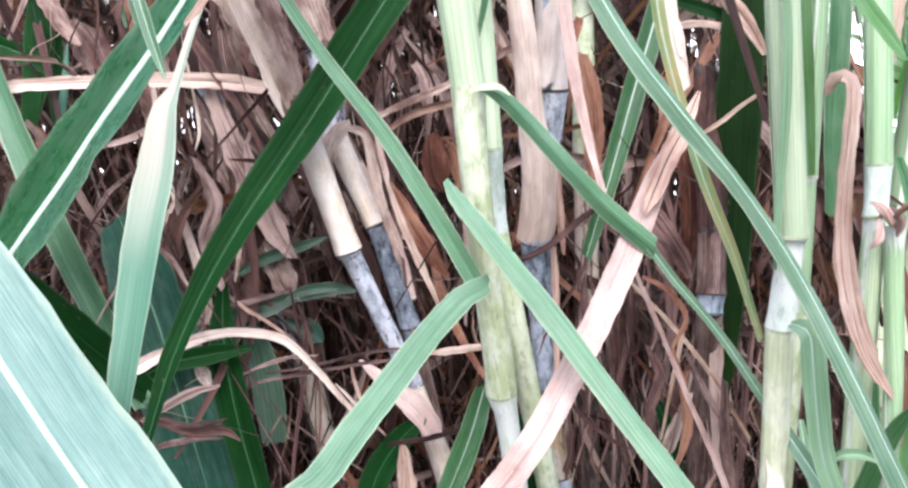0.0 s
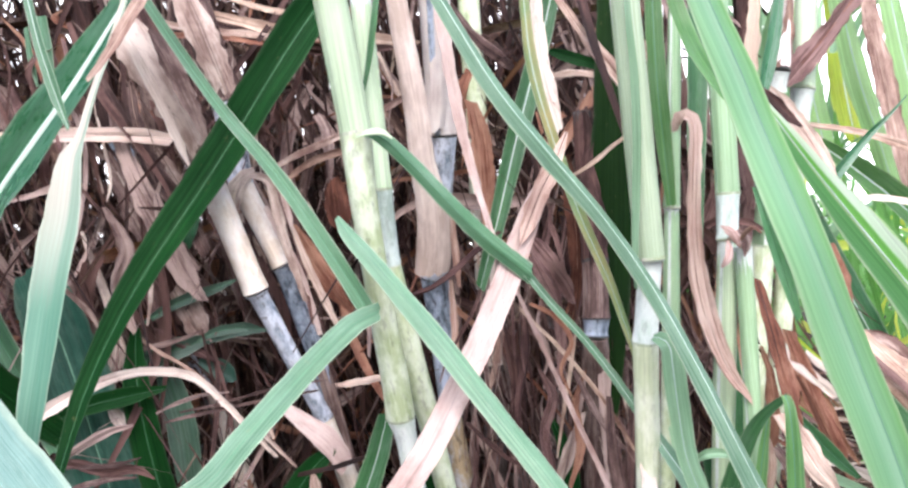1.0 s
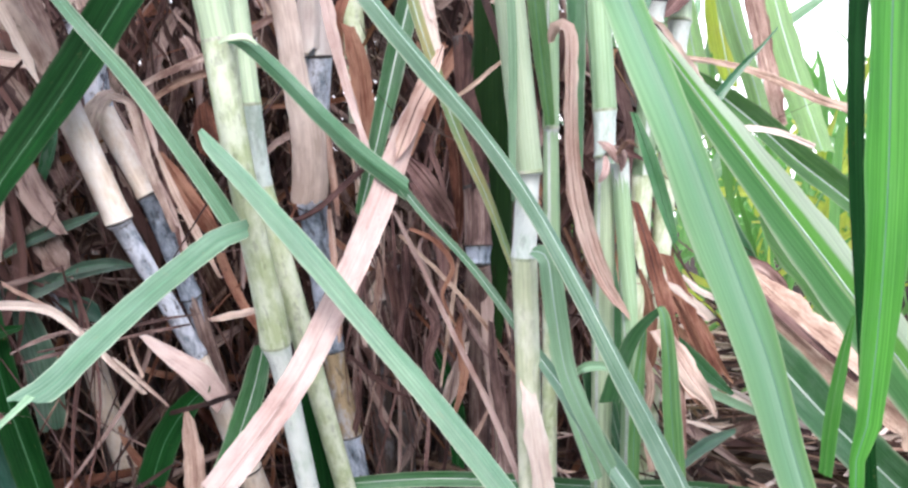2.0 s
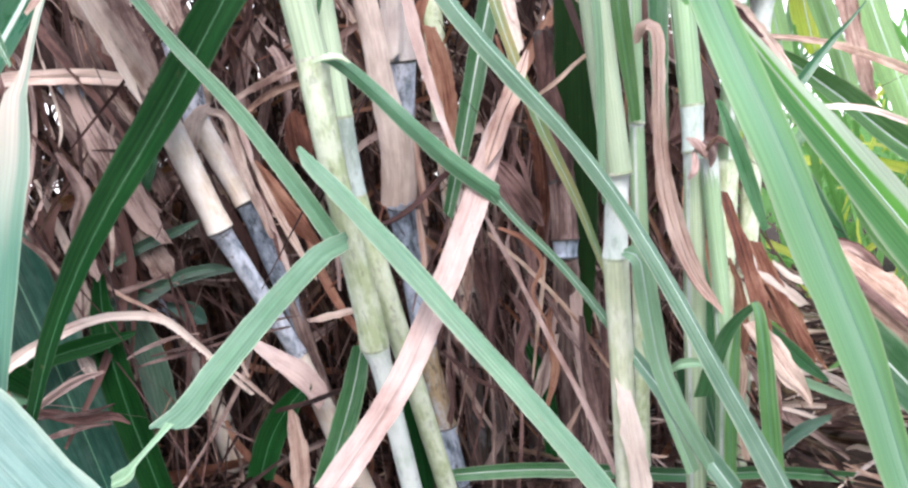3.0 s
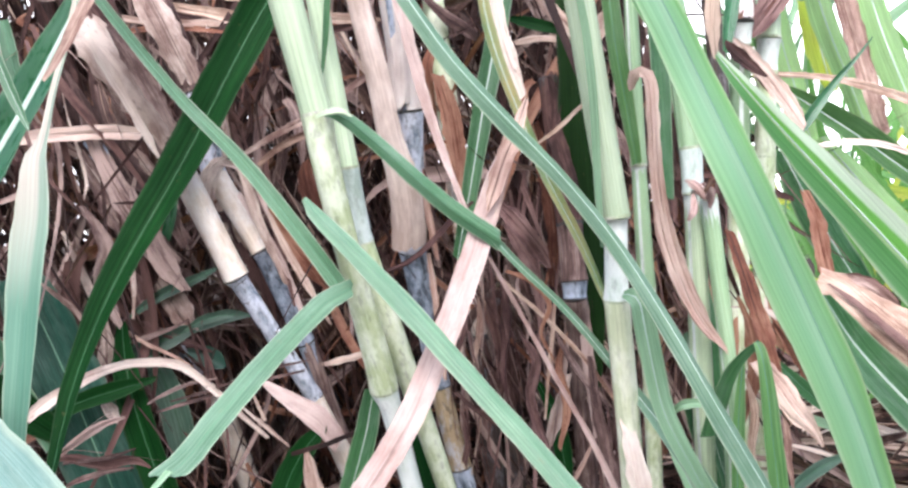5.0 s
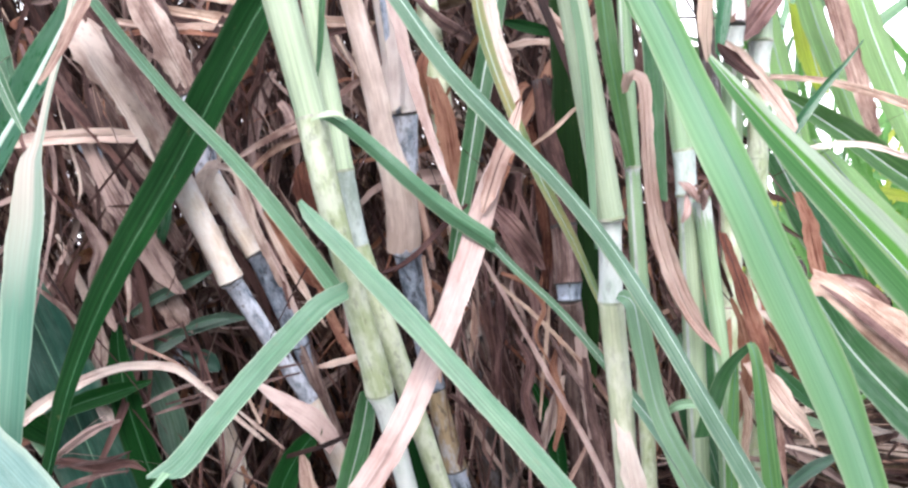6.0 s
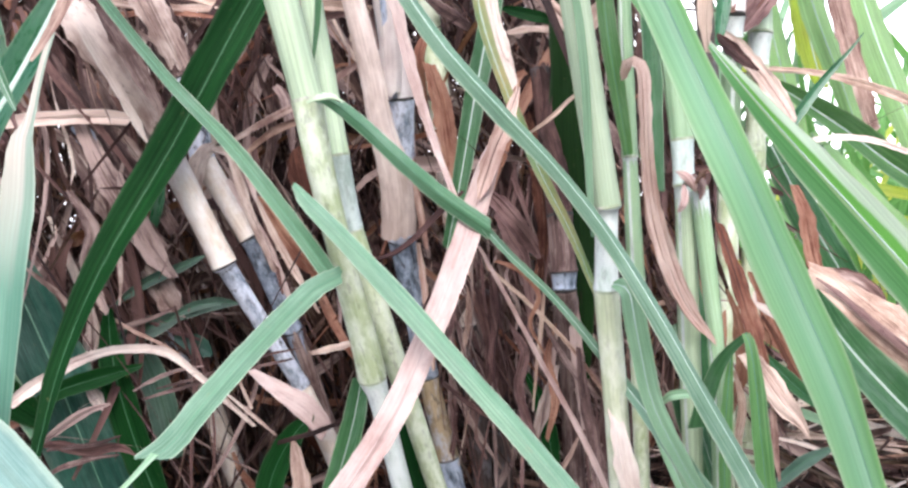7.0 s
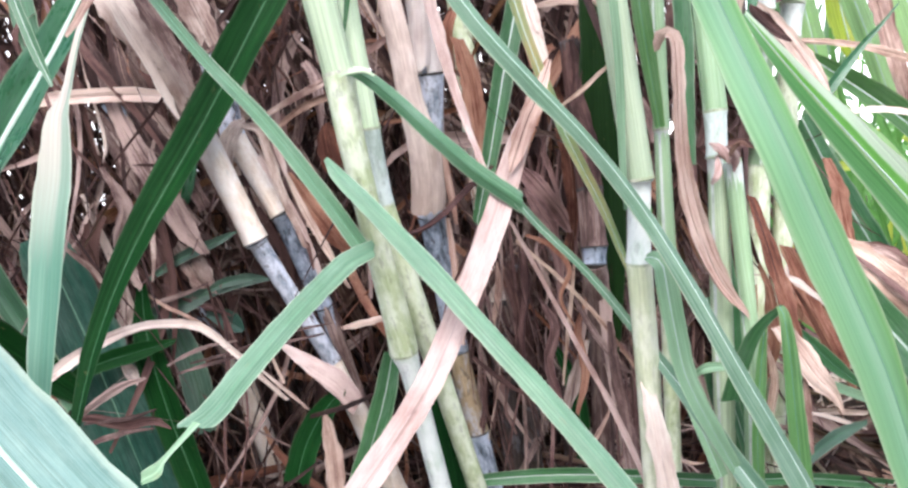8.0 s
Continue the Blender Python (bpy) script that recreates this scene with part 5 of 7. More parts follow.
leaf("thin dry tendril across a dark blade", "tan", [(0.229, 0.847, 0.495, 0.0031), (0.259, 0.835, 0.515, 0.0043), (0.282, 0.834, 0.535, 0.0043), (0.298, 0.832, 0.547, 0.0031)], name='dry_leaf', fold=0.1, ripple=0.5, n=36, ragged=0.3, rib=0, rib_mat='tan')
leaf("pale dry strip low in the clump", "pink", [(0.175, 0.909, 0.349, 0.0053), (0.173, 0.906, 0.316, 0.0093), (0.168, 0.905, 0.283, 0.0067), (0.162, 0.905, 0.256, 0.0020)], name='dry_leaf', fold=0.1, ripple=0.5, n=36, ragged=0.3, rib=0.06, rib_mat='pink')
leaf("horizontal dry twig at a cane foot", "pink", [(-0.009, 0.872, 0.271, 0.0051), (0.020, 0.865, 0.277, 0.0076), (0.058, 0.861, 0.285, 0.0057)], name='dry_leaf', fold=0.1, ripple=0.5, n=36, ragged=0.3, rib=0, rib_mat='tan')
leaf("dark twig across a cane foot", "brown", [(-0.046, 0.852, 0.180, 0.0043), (-0.001, 0.839, 0.193, 0.0055), (0.055, 0.824, 0.217, 0.0042)], name='dry_leaf', fold=0.1, ripple=0.5, n=36, ragged=0.3, rib=0, rib_mat='brown')
leaf("cream dry strip by the low cane", "blush", [(0.093, 0.860, 0.216, 0.0063), (0.110, 0.857, 0.178, 0.0076), (0.126, 0.854, 0.120, 0.0089), (0.134, 0.851, 0.082, 0.0076)], name='dry_leaf', fold=0.1, ripple=0.5, n=36, ragged=0.3, rib=0, rib_mat='cream')
leaf("hanging pinkish dry blade low at the canes", "mauve", [(0.273, 0.800, 0.273, 0.0054), (0.276, 0.798, 0.231, 0.0109), (0.283, 0.796, 0.182, 0.0145), (0.290, 0.790, 0.116, 0.0168)], name='dry_leaf', fold=0.1, ripple=0.5, n=36, ragged=0.3, rib=0, rib_mat='pink')
leaf("dry sheath strip along a green cane foot", "cream", [(0.271, 0.670, 0.246, 0.0080), (0.274, 0.660, 0.212, 0.0169), (0.280, 0.660, 0.175, 0.0189), (0.286, 0.660, 0.139, 0.0180), (0.289, 0.660, 0.100, 0.0141), (0.293, 0.665, 0.067, 0.0051)], name='dry_leaf', fold=0.1, ripple=0.5, n=36, ragged=0.3, rib=0.06, rib_mat='cream')
leaf("small pink dry scrap in the shade", "pink", [(-0.032, 0.871, 0.177, 0.0051), (-0.027, 0.870, 0.152, 0.0165), (-0.024, 0.868, 0.114, 0.0215), (-0.024, 0.867, 0.076, 0.0127)], name='dry_leaf', fold=0.1, ripple=0.5, n=36, ragged=0.3, rib=0.06, rib_mat='pink')
leaf("torn white collar scraps on a cane", "ivory", [(0.344, 0.681, 0.434, 0.0026), (0.351, 0.678, 0.438, 0.0063), (0.358, 0.677, 0.433, 0.0084), (0.363, 0.678, 0.424, 0.0026)], cup=-0.3, ripple=1.2, ragged=0.8, name='dry_leaf', fold=0.1, n=36, rib=0, rib_mat='cream')
leaf("pale ligule scrap on a cane joint", "sheath_green", [(0.014, 0.655, 0.515, 0.0025), (0.023, 0.648, 0.518, 0.0050), (0.035, 0.646, 0.519, 0.0050), (0.044, 0.648, 0.514, 0.0016)], cup=-0.3, ripple=0.3, ragged=0.2, name='dry_leaf', fold=0.1, n=36, rib=0, rib_mat='cream')
leaf("orange-brown dry blade over the litter", "rust", [(0.489, 0.856, 0.338, 0.0131), (0.508, 0.842, 0.280, 0.0220), (0.527, 0.829, 0.229, 0.0192), (0.550, 0.824, 0.177, 0.0064)], name='dry_leaf', fold=0.1, ripple=0.5, n=36, ragged=0.3, rib=0.06, rib_mat='rust')
leaf("cream dry litter blade under the orange one", "cream", [(0.497, 0.875, 0.310, 0.0093), (0.526, 0.871, 0.285, 0.0147), (0.555, 0.867, 0.261, 0.0093)], name='dry_leaf', fold=0.1, ripple=0.5, n=36, ragged=0.3, rib=0, rib_mat='cream')
leaf("tan dry blade among edge leaves", "rust", [(0.598, 0.970, 0.436, 0.0103), (0.611, 0.967, 0.399, 0.0220), (0.619, 0.965, 0.347, 0.0220), (0.631, 0.961, 0.288, 0.0103)], name='dry_leaf', fold=0.1, ripple=0.5, n=36, ragged=0.3, rib=0.06, rib_mat='rust')
leaf("pale green sheath margin lying along a cane", "pale", [(0.229, 0.628, 0.699, 0.0051), (0.235, 0.625, 0.618, 0.0057), (0.242, 0.628, 0.571, 0.0077), (0.246, 0.630, 0.514, 0.0077), (0.247, 0.633, 0.447, 0.0068), (0.249, 0.635, 0.393, 0.0029)], fold=0.1, rib=0)

# smaller leaves in the thicket
leaf("dull green blade among dry leaves", "dim", [(-0.232, 0.946, 0.329, 0.0040), (-0.195, 0.944, 0.352, 0.0133), (-0.151, 0.940, 0.370, 0.0107), (-0.127, 0.938, 0.381, 0.0027)], fold=0.3, rib=0.06, rib_mat='midrib_green')
leaf("small dull green blade among dry leaves", "dim", [(-0.170, 0.940, 0.311, 0.0033), (-0.140, 0.937, 0.323, 0.0120), (-0.101, 0.934, 0.327, 0.0027)], fold=0.3, rib=0.06, rib_mat='midrib_green')
leaf("green blade low under an arching dry one", "dark", [(-0.327, 0.901, 0.216, 0.0101), (-0.282, 0.898, 0.241, 0.0190), (-0.237, 0.894, 0.254, 0.0203), (-0.192, 0.890, 0.265, 0.0051)], fold=0.3, rib=0.06, rib_mat='midrib_deep')
leaf("dark green blade end high between canes", "dark", [(0.225, 0.914, 0.651, 0.0067), (0.246, 0.911, 0.644, 0.0147), (0.276, 0.908, 0.636, 0.0133), (0.299, 0.906, 0.631, 0.0053)], fold=0.3, rib=0)
leaf("small green blade deep at the cane feet", "dark", [(0.232, 0.898, 0.234, 0.0053), (0.250, 0.895, 0.193, 0.0173), (0.258, 0.892, 0.146, 0.0200), (0.259, 0.890, 0.099, 0.0133)], fold=0.3, rib=0.06, rib_mat='midrib_deep')
leaf("long thin tan straw low in the thicket", "mauve", [(-0.188, 0.868, 0.232, 0.0026), (-0.142, 0.864, 0.244, 0.0044), (-0.079, 0.859, 0.259, 0.0041), (-0.026, 0.854, 0.269, 0.0019)], name='dry_leaf', fold=0.1, ripple=0.5, n=36, ragged=0.3, rib=0, rib_mat='tan')
leaf("second thin tan straw low in the thicket", "mauve", [(-0.175, 0.877, 0.241, 0.0023), (-0.131, 0.873, 0.251, 0.0034), (-0.068, 0.868, 0.270, 0.0034), (-0.017, 0.863, 0.279, 0.0019)], name='dry_leaf', fold=0.1, ripple=0.5, n=36, ragged=0.3, rib=0, rib_mat='pink')
leaf("brown dry blade low in the thicket", "mauve", [(-0.293, 0.850, 0.192, 0.0036), (-0.268, 0.845, 0.210, 0.0084), (-0.237, 0.840, 0.228, 0.0090), (-0.213, 0.840, 0.235, 0.0024)], name='dry_leaf', fold=0.1, ripple=0.5, n=36, ragged=0.3, rib=0, rib_mat='tan')
leaf("brown dry blade lying low among leaves", "brown", [(-0.305, 0.870, 0.188, 0.0037), (-0.277, 0.860, 0.191, 0.0091), (-0.245, 0.860, 0.182, 0.0104), (-0.213, 0.860, 0.184, 0.0086), (-0.194, 0.855, 0.176, 0.0018)], name='dry_leaf', fold=0.1, ripple=0.5, n=36, ragged=0.3, rib=0, rib_mat='brown')
leaf("pinkish dry strip across the shade", "pink", [(0.225, 0.892, 0.618, 0.0052), (0.251, 0.890, 0.622, 0.0085), (0.281, 0.887, 0.619, 0.0065), (0.297, 0.885, 0.616, 0.0026)], name='dry_leaf', fold=0.1, ripple=0.5, n=36, ragged=0.3, rib=0, rib_mat='pink')
leaf("hanging purple-brown dry blade between canes", "wine", [(0.199, 0.857, 0.415, 0.0056), (0.214, 0.855, 0.389, 0.0133), (0.228, 0.853, 0.363, 0.0149), (0.233, 0.851, 0.319, 0.0097), (0.228, 0.849, 0.274, 0.0025)], roll=(10, -20), name='dry_leaf', fold=0.1, ripple=0.5, n=36, ragged=0.3, rib=0.06, rib_mat='brown')
leaf("hanging tan dry strip beside a thin straw", "brown", [(0.167, 0.908, 0.350, 0.0066), (0.188, 0.905, 0.302, 0.0143), (0.193, 0.902, 0.255, 0.0132), (0.187, 0.901, 0.202, 0.0048)], roll=(0, 30), name='dry_leaf', fold=0.1, ripple=0.5, n=36, ragged=0.3, rib=0.06, rib_mat='straw')
leaf("pale dry strip behind a green cane", "mauve", [(0.284, 0.872, 0.340, 0.0091), (0.286, 0.868, 0.288, 0.0130), (0.287, 0.860, 0.231, 0.0116), (0.289, 0.850, 0.174, 0.0077)], name='dry_leaf', fold=0.1, ripple=0.5, n=36, ragged=0.3, rib=0, rib_mat='pink')
leaf("grey dry blade lying over the litter", "straw", [(0.514, 0.865, 0.082, 0.0053), (0.565, 0.881, 0.111, 0.0150), (0.622, 0.906, 0.122, 0.0168), (0.708, 0.948, 0.123, 0.0059)], name='dry_leaf', fold=0.1, ripple=0.5, n=36, ragged=0.3, rib=0.06, rib_mat='straw')
leaf("pale straw lying over the litter", "cream", [(0.593, 0.961, 0.165, 0.0059), (0.637, 0.956, 0.152, 0.0103), (0.679, 0.951, 0.128, 0.0117), (0.744, 0.944, 0.107, 0.0073)], name='dry_leaf', fold=0.1, ripple=0.5, n=36, ragged=0.3, rib=0, rib_mat='cream')
leaf("broad mauve-brown dry sheath loosely wrapping a leaning cane", "husk", [(-0.220, 0.790, 0.636, 0.0245), (-0.206, 0.790, 0.620, 0.0401), (-0.192, 0.794, 0.603, 0.0460), (-0.173, 0.804, 0.573, 0.0422), (-0.159, 0.816, 0.544, 0.0336), (-0.150, 0.826, 0.520, 0.0200), (-0.145, 0.832, 0.500, 0.0059)], cup=-0.15, fold=0, ripple=0.15, ragged=0.3, name='dry_sheath', pleats=0.12, roll=(10, 15), n=36, rib=0, rib_mat='mauve')
leaf("darker torn layer of dry sheath on a leaning cane", "mauve", [(-0.188, 0.779, 0.627, 0.0044), (-0.173, 0.780, 0.607, 0.0155), (-0.158, 0.790, 0.575, 0.0168), (-0.146, 0.803, 0.546, 0.0126), (-0.139, 0.815, 0.524, 0.0046)], name='dry_sheath', fold=0.15, ripple=0.3, n=36, ragged=0.5, rib=0, roll=(8, 14), cup=-0.2, pleats=0.15)
leaf("pale torn margin of a dry sheath", "cream", [(-0.208, 0.778, 0.619, 0.0044), (-0.197, 0.778, 0.598, 0.0088), (-0.179, 0.790, 0.559, 0.0095), (-0.165, 0.805, 0.524, 0.0086), (-0.155, 0.815, 0.499, 0.0023)], name='dry_leaf', fold=0.15, ripple=0.3, n=36, ragged=0.4, rib=0, roll=(-5, 5))
leaf("pinkish dry sheath with a ragged end on a leaning cane", "husk", [(-0.210, 0.870, 0.801, 0.0279), (-0.177, 0.864, 0.697, 0.0315), (-0.155, 0.860, 0.647, 0.0340), (-0.138, 0.867, 0.606, 0.0282), (-0.128, 0.874, 0.581, 0.0210)], cup=-0.3, fold=0, ripple=0.15, ragged=0.3, name='dry_sheath', pleats=0.06, roll=(10, 15), n=36, rib=0, rib_mat='pink')

# torn scraps at the collar of the ringed cane
leaf("mauve torn scrap on a ringed cane", "blush", [(0.341, 0.684, 0.448, 0.0021), (0.345, 0.675, 0.445, 0.0073), (0.349, 0.671, 0.439, 0.0083), (0.354, 0.672, 0.429, 0.0021)], cup=-0.4, ripple=1.2, ragged=0.8, name='dry_leaf', fold=0.1, n=36, rib=0, rib_mat='pink')
leaf("brown torn scrap curling off a ringed cane", "mauve", [(0.356, 0.682, 0.445, 0.0021), (0.358, 0.672, 0.440, 0.0073), (0.360, 0.668, 0.431, 0.0083), (0.358, 0.671, 0.421, 0.0021)], cup=-0.3, ripple=1.2, ragged=0.8, name='dry_leaf', fold=0.1, n=36, rib=0, rib_mat='mauve')
leaf("pale torn scrap hanging off a ringed cane", "blush", [(0.346, 0.678, 0.436, 0.0021), (0.343, 0.668, 0.427, 0.0062), (0.339, 0.665, 0.418, 0.0062), (0.336, 0.668, 0.411, 0.0015)], cup=-0.3, ripple=1.2, ragged=0.8, name='dry_leaf', fold=0.1, n=36, rib=0, rib_mat='blush')
leaf("small twisted dry scrap at a cane collar", "tan", [(0.354, 0.672, 0.435, 0.0021), (0.357, 0.662, 0.444, 0.0051), (0.361, 0.657, 0.446, 0.0041), (0.367, 0.656, 0.441, 0.0010)], ripple=1.0, ragged=0.6, name='dry_leaf', fold=0.1, n=36, rib=0, rib_mat='tan')

# dark red-brown curled leaves deep between the canes
leaf("dark purple-brown curled dry blade behind a large one", "wine", [(0.178, 0.800, 0.444, 0.0107), (0.193, 0.800, 0.428, 0.0190), (0.210, 0.800, 0.406, 0.0197), (0.227, 0.810, 0.386, 0.0157), (0.237, 0.810, 0.367, 0.0036)], roll=(20, -30), ripple=0.9, name='dry_leaf', fold=0.1, n=36, ragged=0.3, rib=0.06, rib_mat='brown')
leaf("wine-brown twisted dry strip deep in the clump", "wine", [(0.210, 0.852, 0.294, 0.0042), (0.224, 0.849, 0.262, 0.0110), (0.216, 0.849, 0.224, 0.0128), (0.227, 0.846, 0.179, 0.0104), (0.241, 0.843, 0.141, 0.0041)], roll=(-20, 40), ripple=0.9, name='dry_leaf', fold=0.1, n=36, ragged=0.3, rib=0.06, rib_mat='brown')
leaf("rusty twisted dry strip deep in the clump", "rust", [(0.262, 0.857, 0.291, 0.0037), (0.251, 0.856, 0.253, 0.0080), (0.258, 0.854, 0.208, 0.0099), (0.247, 0.854, 0.163, 0.0052)], roll=(30, -40), ripple=0.9, name='dry_leaf', fold=0.1, n=36, ragged=0.3, rib=0.06, rib_mat='rust')
leaf("thin curling dry fibre between canes", "rust", [(0.190, 0.806, 0.367, 0.0036), (0.216, 0.803, 0.354, 0.0054), (0.233, 0.801, 0.329, 0.0048), (0.223, 0.801, 0.300, 0.0036), (0.236, 0.798, 0.269, 0.0018)], ripple=0.4, name='dry_leaf', fold=0.1, n=36, ragged=0.3, rib=0, rib_mat='rust')
leaf("tan dry scrap behind a dark blade", "husk", [(-0.265, 0.950, 0.319, 0.0040), (-0.259, 0.950, 0.301, 0.0160), (-0.264, 0.950, 0.281, 0.0174), (-0.269, 0.950, 0.265, 0.0053)], name='dry_leaf', fold=0.15, ripple=0.6, n=36, ragged=0.3, rib=0)
leaf("wine-brown dry leaf slanting in the thicket", "wine", [(-0.217, 0.940, 0.324, 0.0027), (-0.192, 0.940, 0.309, 0.0086), (-0.164, 0.940, 0.295, 0.0087), (-0.139, 0.940, 0.283, 0.0027)], name='dry_leaf', fold=0.15, ripple=0.3, n=36, ragged=0.3, rib=0)
leaf("grey-mauve dry leaf in the low thicket", "mauve", [(-0.307, 0.970, 0.344, 0.0041), (-0.299, 0.970, 0.316, 0.0136), (-0.293, 0.970, 0.285, 0.0122), (-0.290, 0.970, 0.261, 0.0034)], name='dry_leaf', fold=0.15, ripple=0.3, n=36, ragged=0.3, rib=0)
leaf("rosy dry strip slanting past a waxed cane", "pink", [(-0.060, 0.876, 0.445, 0.0037), (-0.041, 0.880, 0.399, 0.0080), (-0.021, 0.884, 0.359, 0.0081), (0.002, 0.888, 0.313, 0.0031)], name='dry_leaf', fold=0.15, ripple=0.3, n=36, ragged=0.3, rib=0)
leaf("crumpled red-brown dry leaf between canes", "rust", [(-0.062, 0.905, 0.445, 0.0063), (-0.039, 0.903, 0.409, 0.0202), (-0.016, 0.901, 0.377, 0.0214), (0.007, 0.900, 0.348, 0.0063)], name='dry_leaf', fold=0.15, ripple=0.7, n=36, ragged=0.3, rib=0, roll=(20, -20))
leaf("small pink sheath tip curling down", "blush", [(-0.072, 0.858, 0.492, 0.0030), (-0.065, 0.858, 0.470, 0.0072), (-0.060, 0.860, 0.451, 0.0060), (-0.058, 0.862, 0.439, 0.0018)], name='dry_leaf', fold=0.15, ripple=0.3, n=36, ragged=0.3, rib=0)
leaf("folded russet scrap between canes", "russet", [(-0.002, 0.915, 0.491, 0.0038), (0.010, 0.912, 0.474, 0.0153), (0.016, 0.910, 0.456, 0.0165), (0.013, 0.910, 0.439, 0.0038)], name='dry_leaf', fold=0.15, ripple=0.6, n=36, ragged=0.3, rib=0, roll=(-30, 20))
leaf("broad tan dry leaf high in the thicket", "husk", [(-0.484, 1.000, 0.675, 0.0228), (-0.461, 0.998, 0.630, 0.0228), (-0.439, 0.995, 0.598, 0.0161), (-0.422, 0.993, 0.581, 0.0040)], name='dry_leaf', fold=0.15, ripple=0.4, n=36, ragged=0.3, rib=0)
leaf("mauve crumpled dry leaf high in the thicket", "mauve", [(-0.444, 1.020, 0.614, 0.0069), (-0.426, 1.020, 0.592, 0.0317), (-0.413, 1.020, 0.568, 0.0345), (-0.403, 1.020, 0.543, 0.0097)], name='dry_leaf', fold=0.15, ripple=0.9, n=36, ragged=0.3, rib=0)
leaf("small rusty leaf at the thicket edge", "rust", [(-0.475, 1.000, 0.489, 0.0041), (-0.465, 1.000, 0.472, 0.0162), (-0.456, 1.000, 0.455, 0.0149), (-0.449, 1.000, 0.443, 0.0034)], name='dry_leaf', fold=0.15, ripple=0.3, n=36, ragged=0.3, rib=0)
leaf("long brown dry leaf slanting through the thicket", "mauve", [(-0.290, 0.955, 0.618, 0.0040), (-0.266, 0.952, 0.573, 0.0113), (-0.239, 0.950, 0.524, 0.0119), (-0.215, 0.948, 0.463, 0.0033)], name='dry_leaf', fold=0.15, ripple=0.3, n=36, ragged=0.3, rib=0, roll=(15, -15))
leaf("pale split fibre hanging in the thicket", "husk", [(-0.296, 0.945, 0.535, 0.0020), (-0.288, 0.945, 0.505, 0.0039), (-0.278, 0.945, 0.476, 0.0020)], name='dry_leaf', fold=0.15, ripple=0.3, n=36, ragged=0.3, rib=0)
leaf("pointed tan dry leaf behind a dark blade", "husk", [(-0.225, 0.965, 0.532, 0.0027), (-0.213, 0.965, 0.513, 0.0135), (-0.200, 0.965, 0.492, 0.0162), (-0.189, 0.965, 0.470, 0.0054)], name='dry_leaf', fold=0.15, ripple=0.3, n=36, ragged=0.3, rib=0, roll=(0, 20))
leaf("mauve dry leaf under a dark blade", "mauve", [(-0.215, 0.955, 0.422, 0.0040), (-0.193, 0.952, 0.397, 0.0148), (-0.168, 0.950, 0.376, 0.0134), (-0.147, 0.950, 0.361, 0.0027)], name='dry_leaf', fold=0.15, ripple=0.3, n=36, ragged=0.3, rib=0, roll=(-15, 10))
leaf("wine-red scrap low in the thicket", "wine", [(-0.237, 0.965, 0.385, 0.0041), (-0.225, 0.963, 0.368, 0.0176), (-0.217, 0.960, 0.347, 0.0149), (-0.212, 0.960, 0.330, 0.0034)], name='dry_leaf', fold=0.15, ripple=0.8, n=36, ragged=0.3, rib=0)
leaf("thin forked straw at a cane foot", "husk", [(-0.103, 0.872, 0.235, 0.0019), (-0.083, 0.872, 0.216, 0.0038), (-0.067, 0.872, 0.201, 0.0038), (-0.049, 0.872, 0.183, 0.0019)], name='dry_leaf', fold=0.15, ripple=0.3, n=36, ragged=0.3, rib=0)
leaf("thin straw standing at a cane foot", "pink", [(-0.089, 0.876, 0.256, 0.0019), (-0.083, 0.876, 0.235, 0.0038), (-0.074, 0.876, 0.213, 0.0032)], name='dry_leaf', fold=0.15, ripple=0.3, n=36, ragged=0.3, rib=0)
leaf("orange streaked straw behind a fresh blade", "russet", [(0.473, 0.800, 0.296, 0.0025), (0.491, 0.800, 0.266, 0.0074), (0.507, 0.800, 0.235, 0.0074), (0.524, 0.800, 0.203, 0.0025)], name='dry_leaf', fold=0.15, ripple=0.3, n=36, ragged=0.3, rib=0)
leaf("pale curled straw beside a rusty leaf", "cream", [(0.456, 0.790, 0.313, 0.0024), (0.470, 0.790, 0.305, 0.0079), (0.483, 0.790, 0.295, 0.0073), (0.497, 0.790, 0.283, 0.0018)], name='dry_leaf', fold=0.15, ripple=0.3, n=36, ragged=0.3, rib=0)
leaf("pinkish dry leaf drooping beside a blue cane", "mauve", [(-0.286, 0.985, 0.527, 0.0055), (-0.266, 0.980, 0.488, 0.0232), (-0.247, 0.975, 0.446, 0.0273), (-0.231, 0.970, 0.408, 0.0095)], name='dry_leaf', fold=0.15, ripple=0.3, n=36, ragged=0.3, rib=0.05, roll=(-10, 25), rib_mat='brown')
leaf("narrow rosy dry leaf hanging by a blue cane", "pink", [(-0.256, 0.980, 0.553, 0.0041), (-0.246, 0.978, 0.515, 0.0109), (-0.235, 0.975, 0.480, 0.0123), (-0.226, 0.970, 0.449, 0.0034)], name='dry_leaf', fold=0.15, ripple=0.3, n=36, ragged=0.3, rib=0, roll=(20, -20))
leaf("thin pale fibre hanging in the thicket", "husk", [(-0.288, 0.950, 0.563, 0.0020), (-0.279, 0.950, 0.527, 0.0033), (-0.272, 0.950, 0.490, 0.0033), (-0.276, 0.950, 0.467, 0.0013)], name='dry_leaf', fold=0.15, ripple=0.3, n=36, ragged=0.3, rib=0)
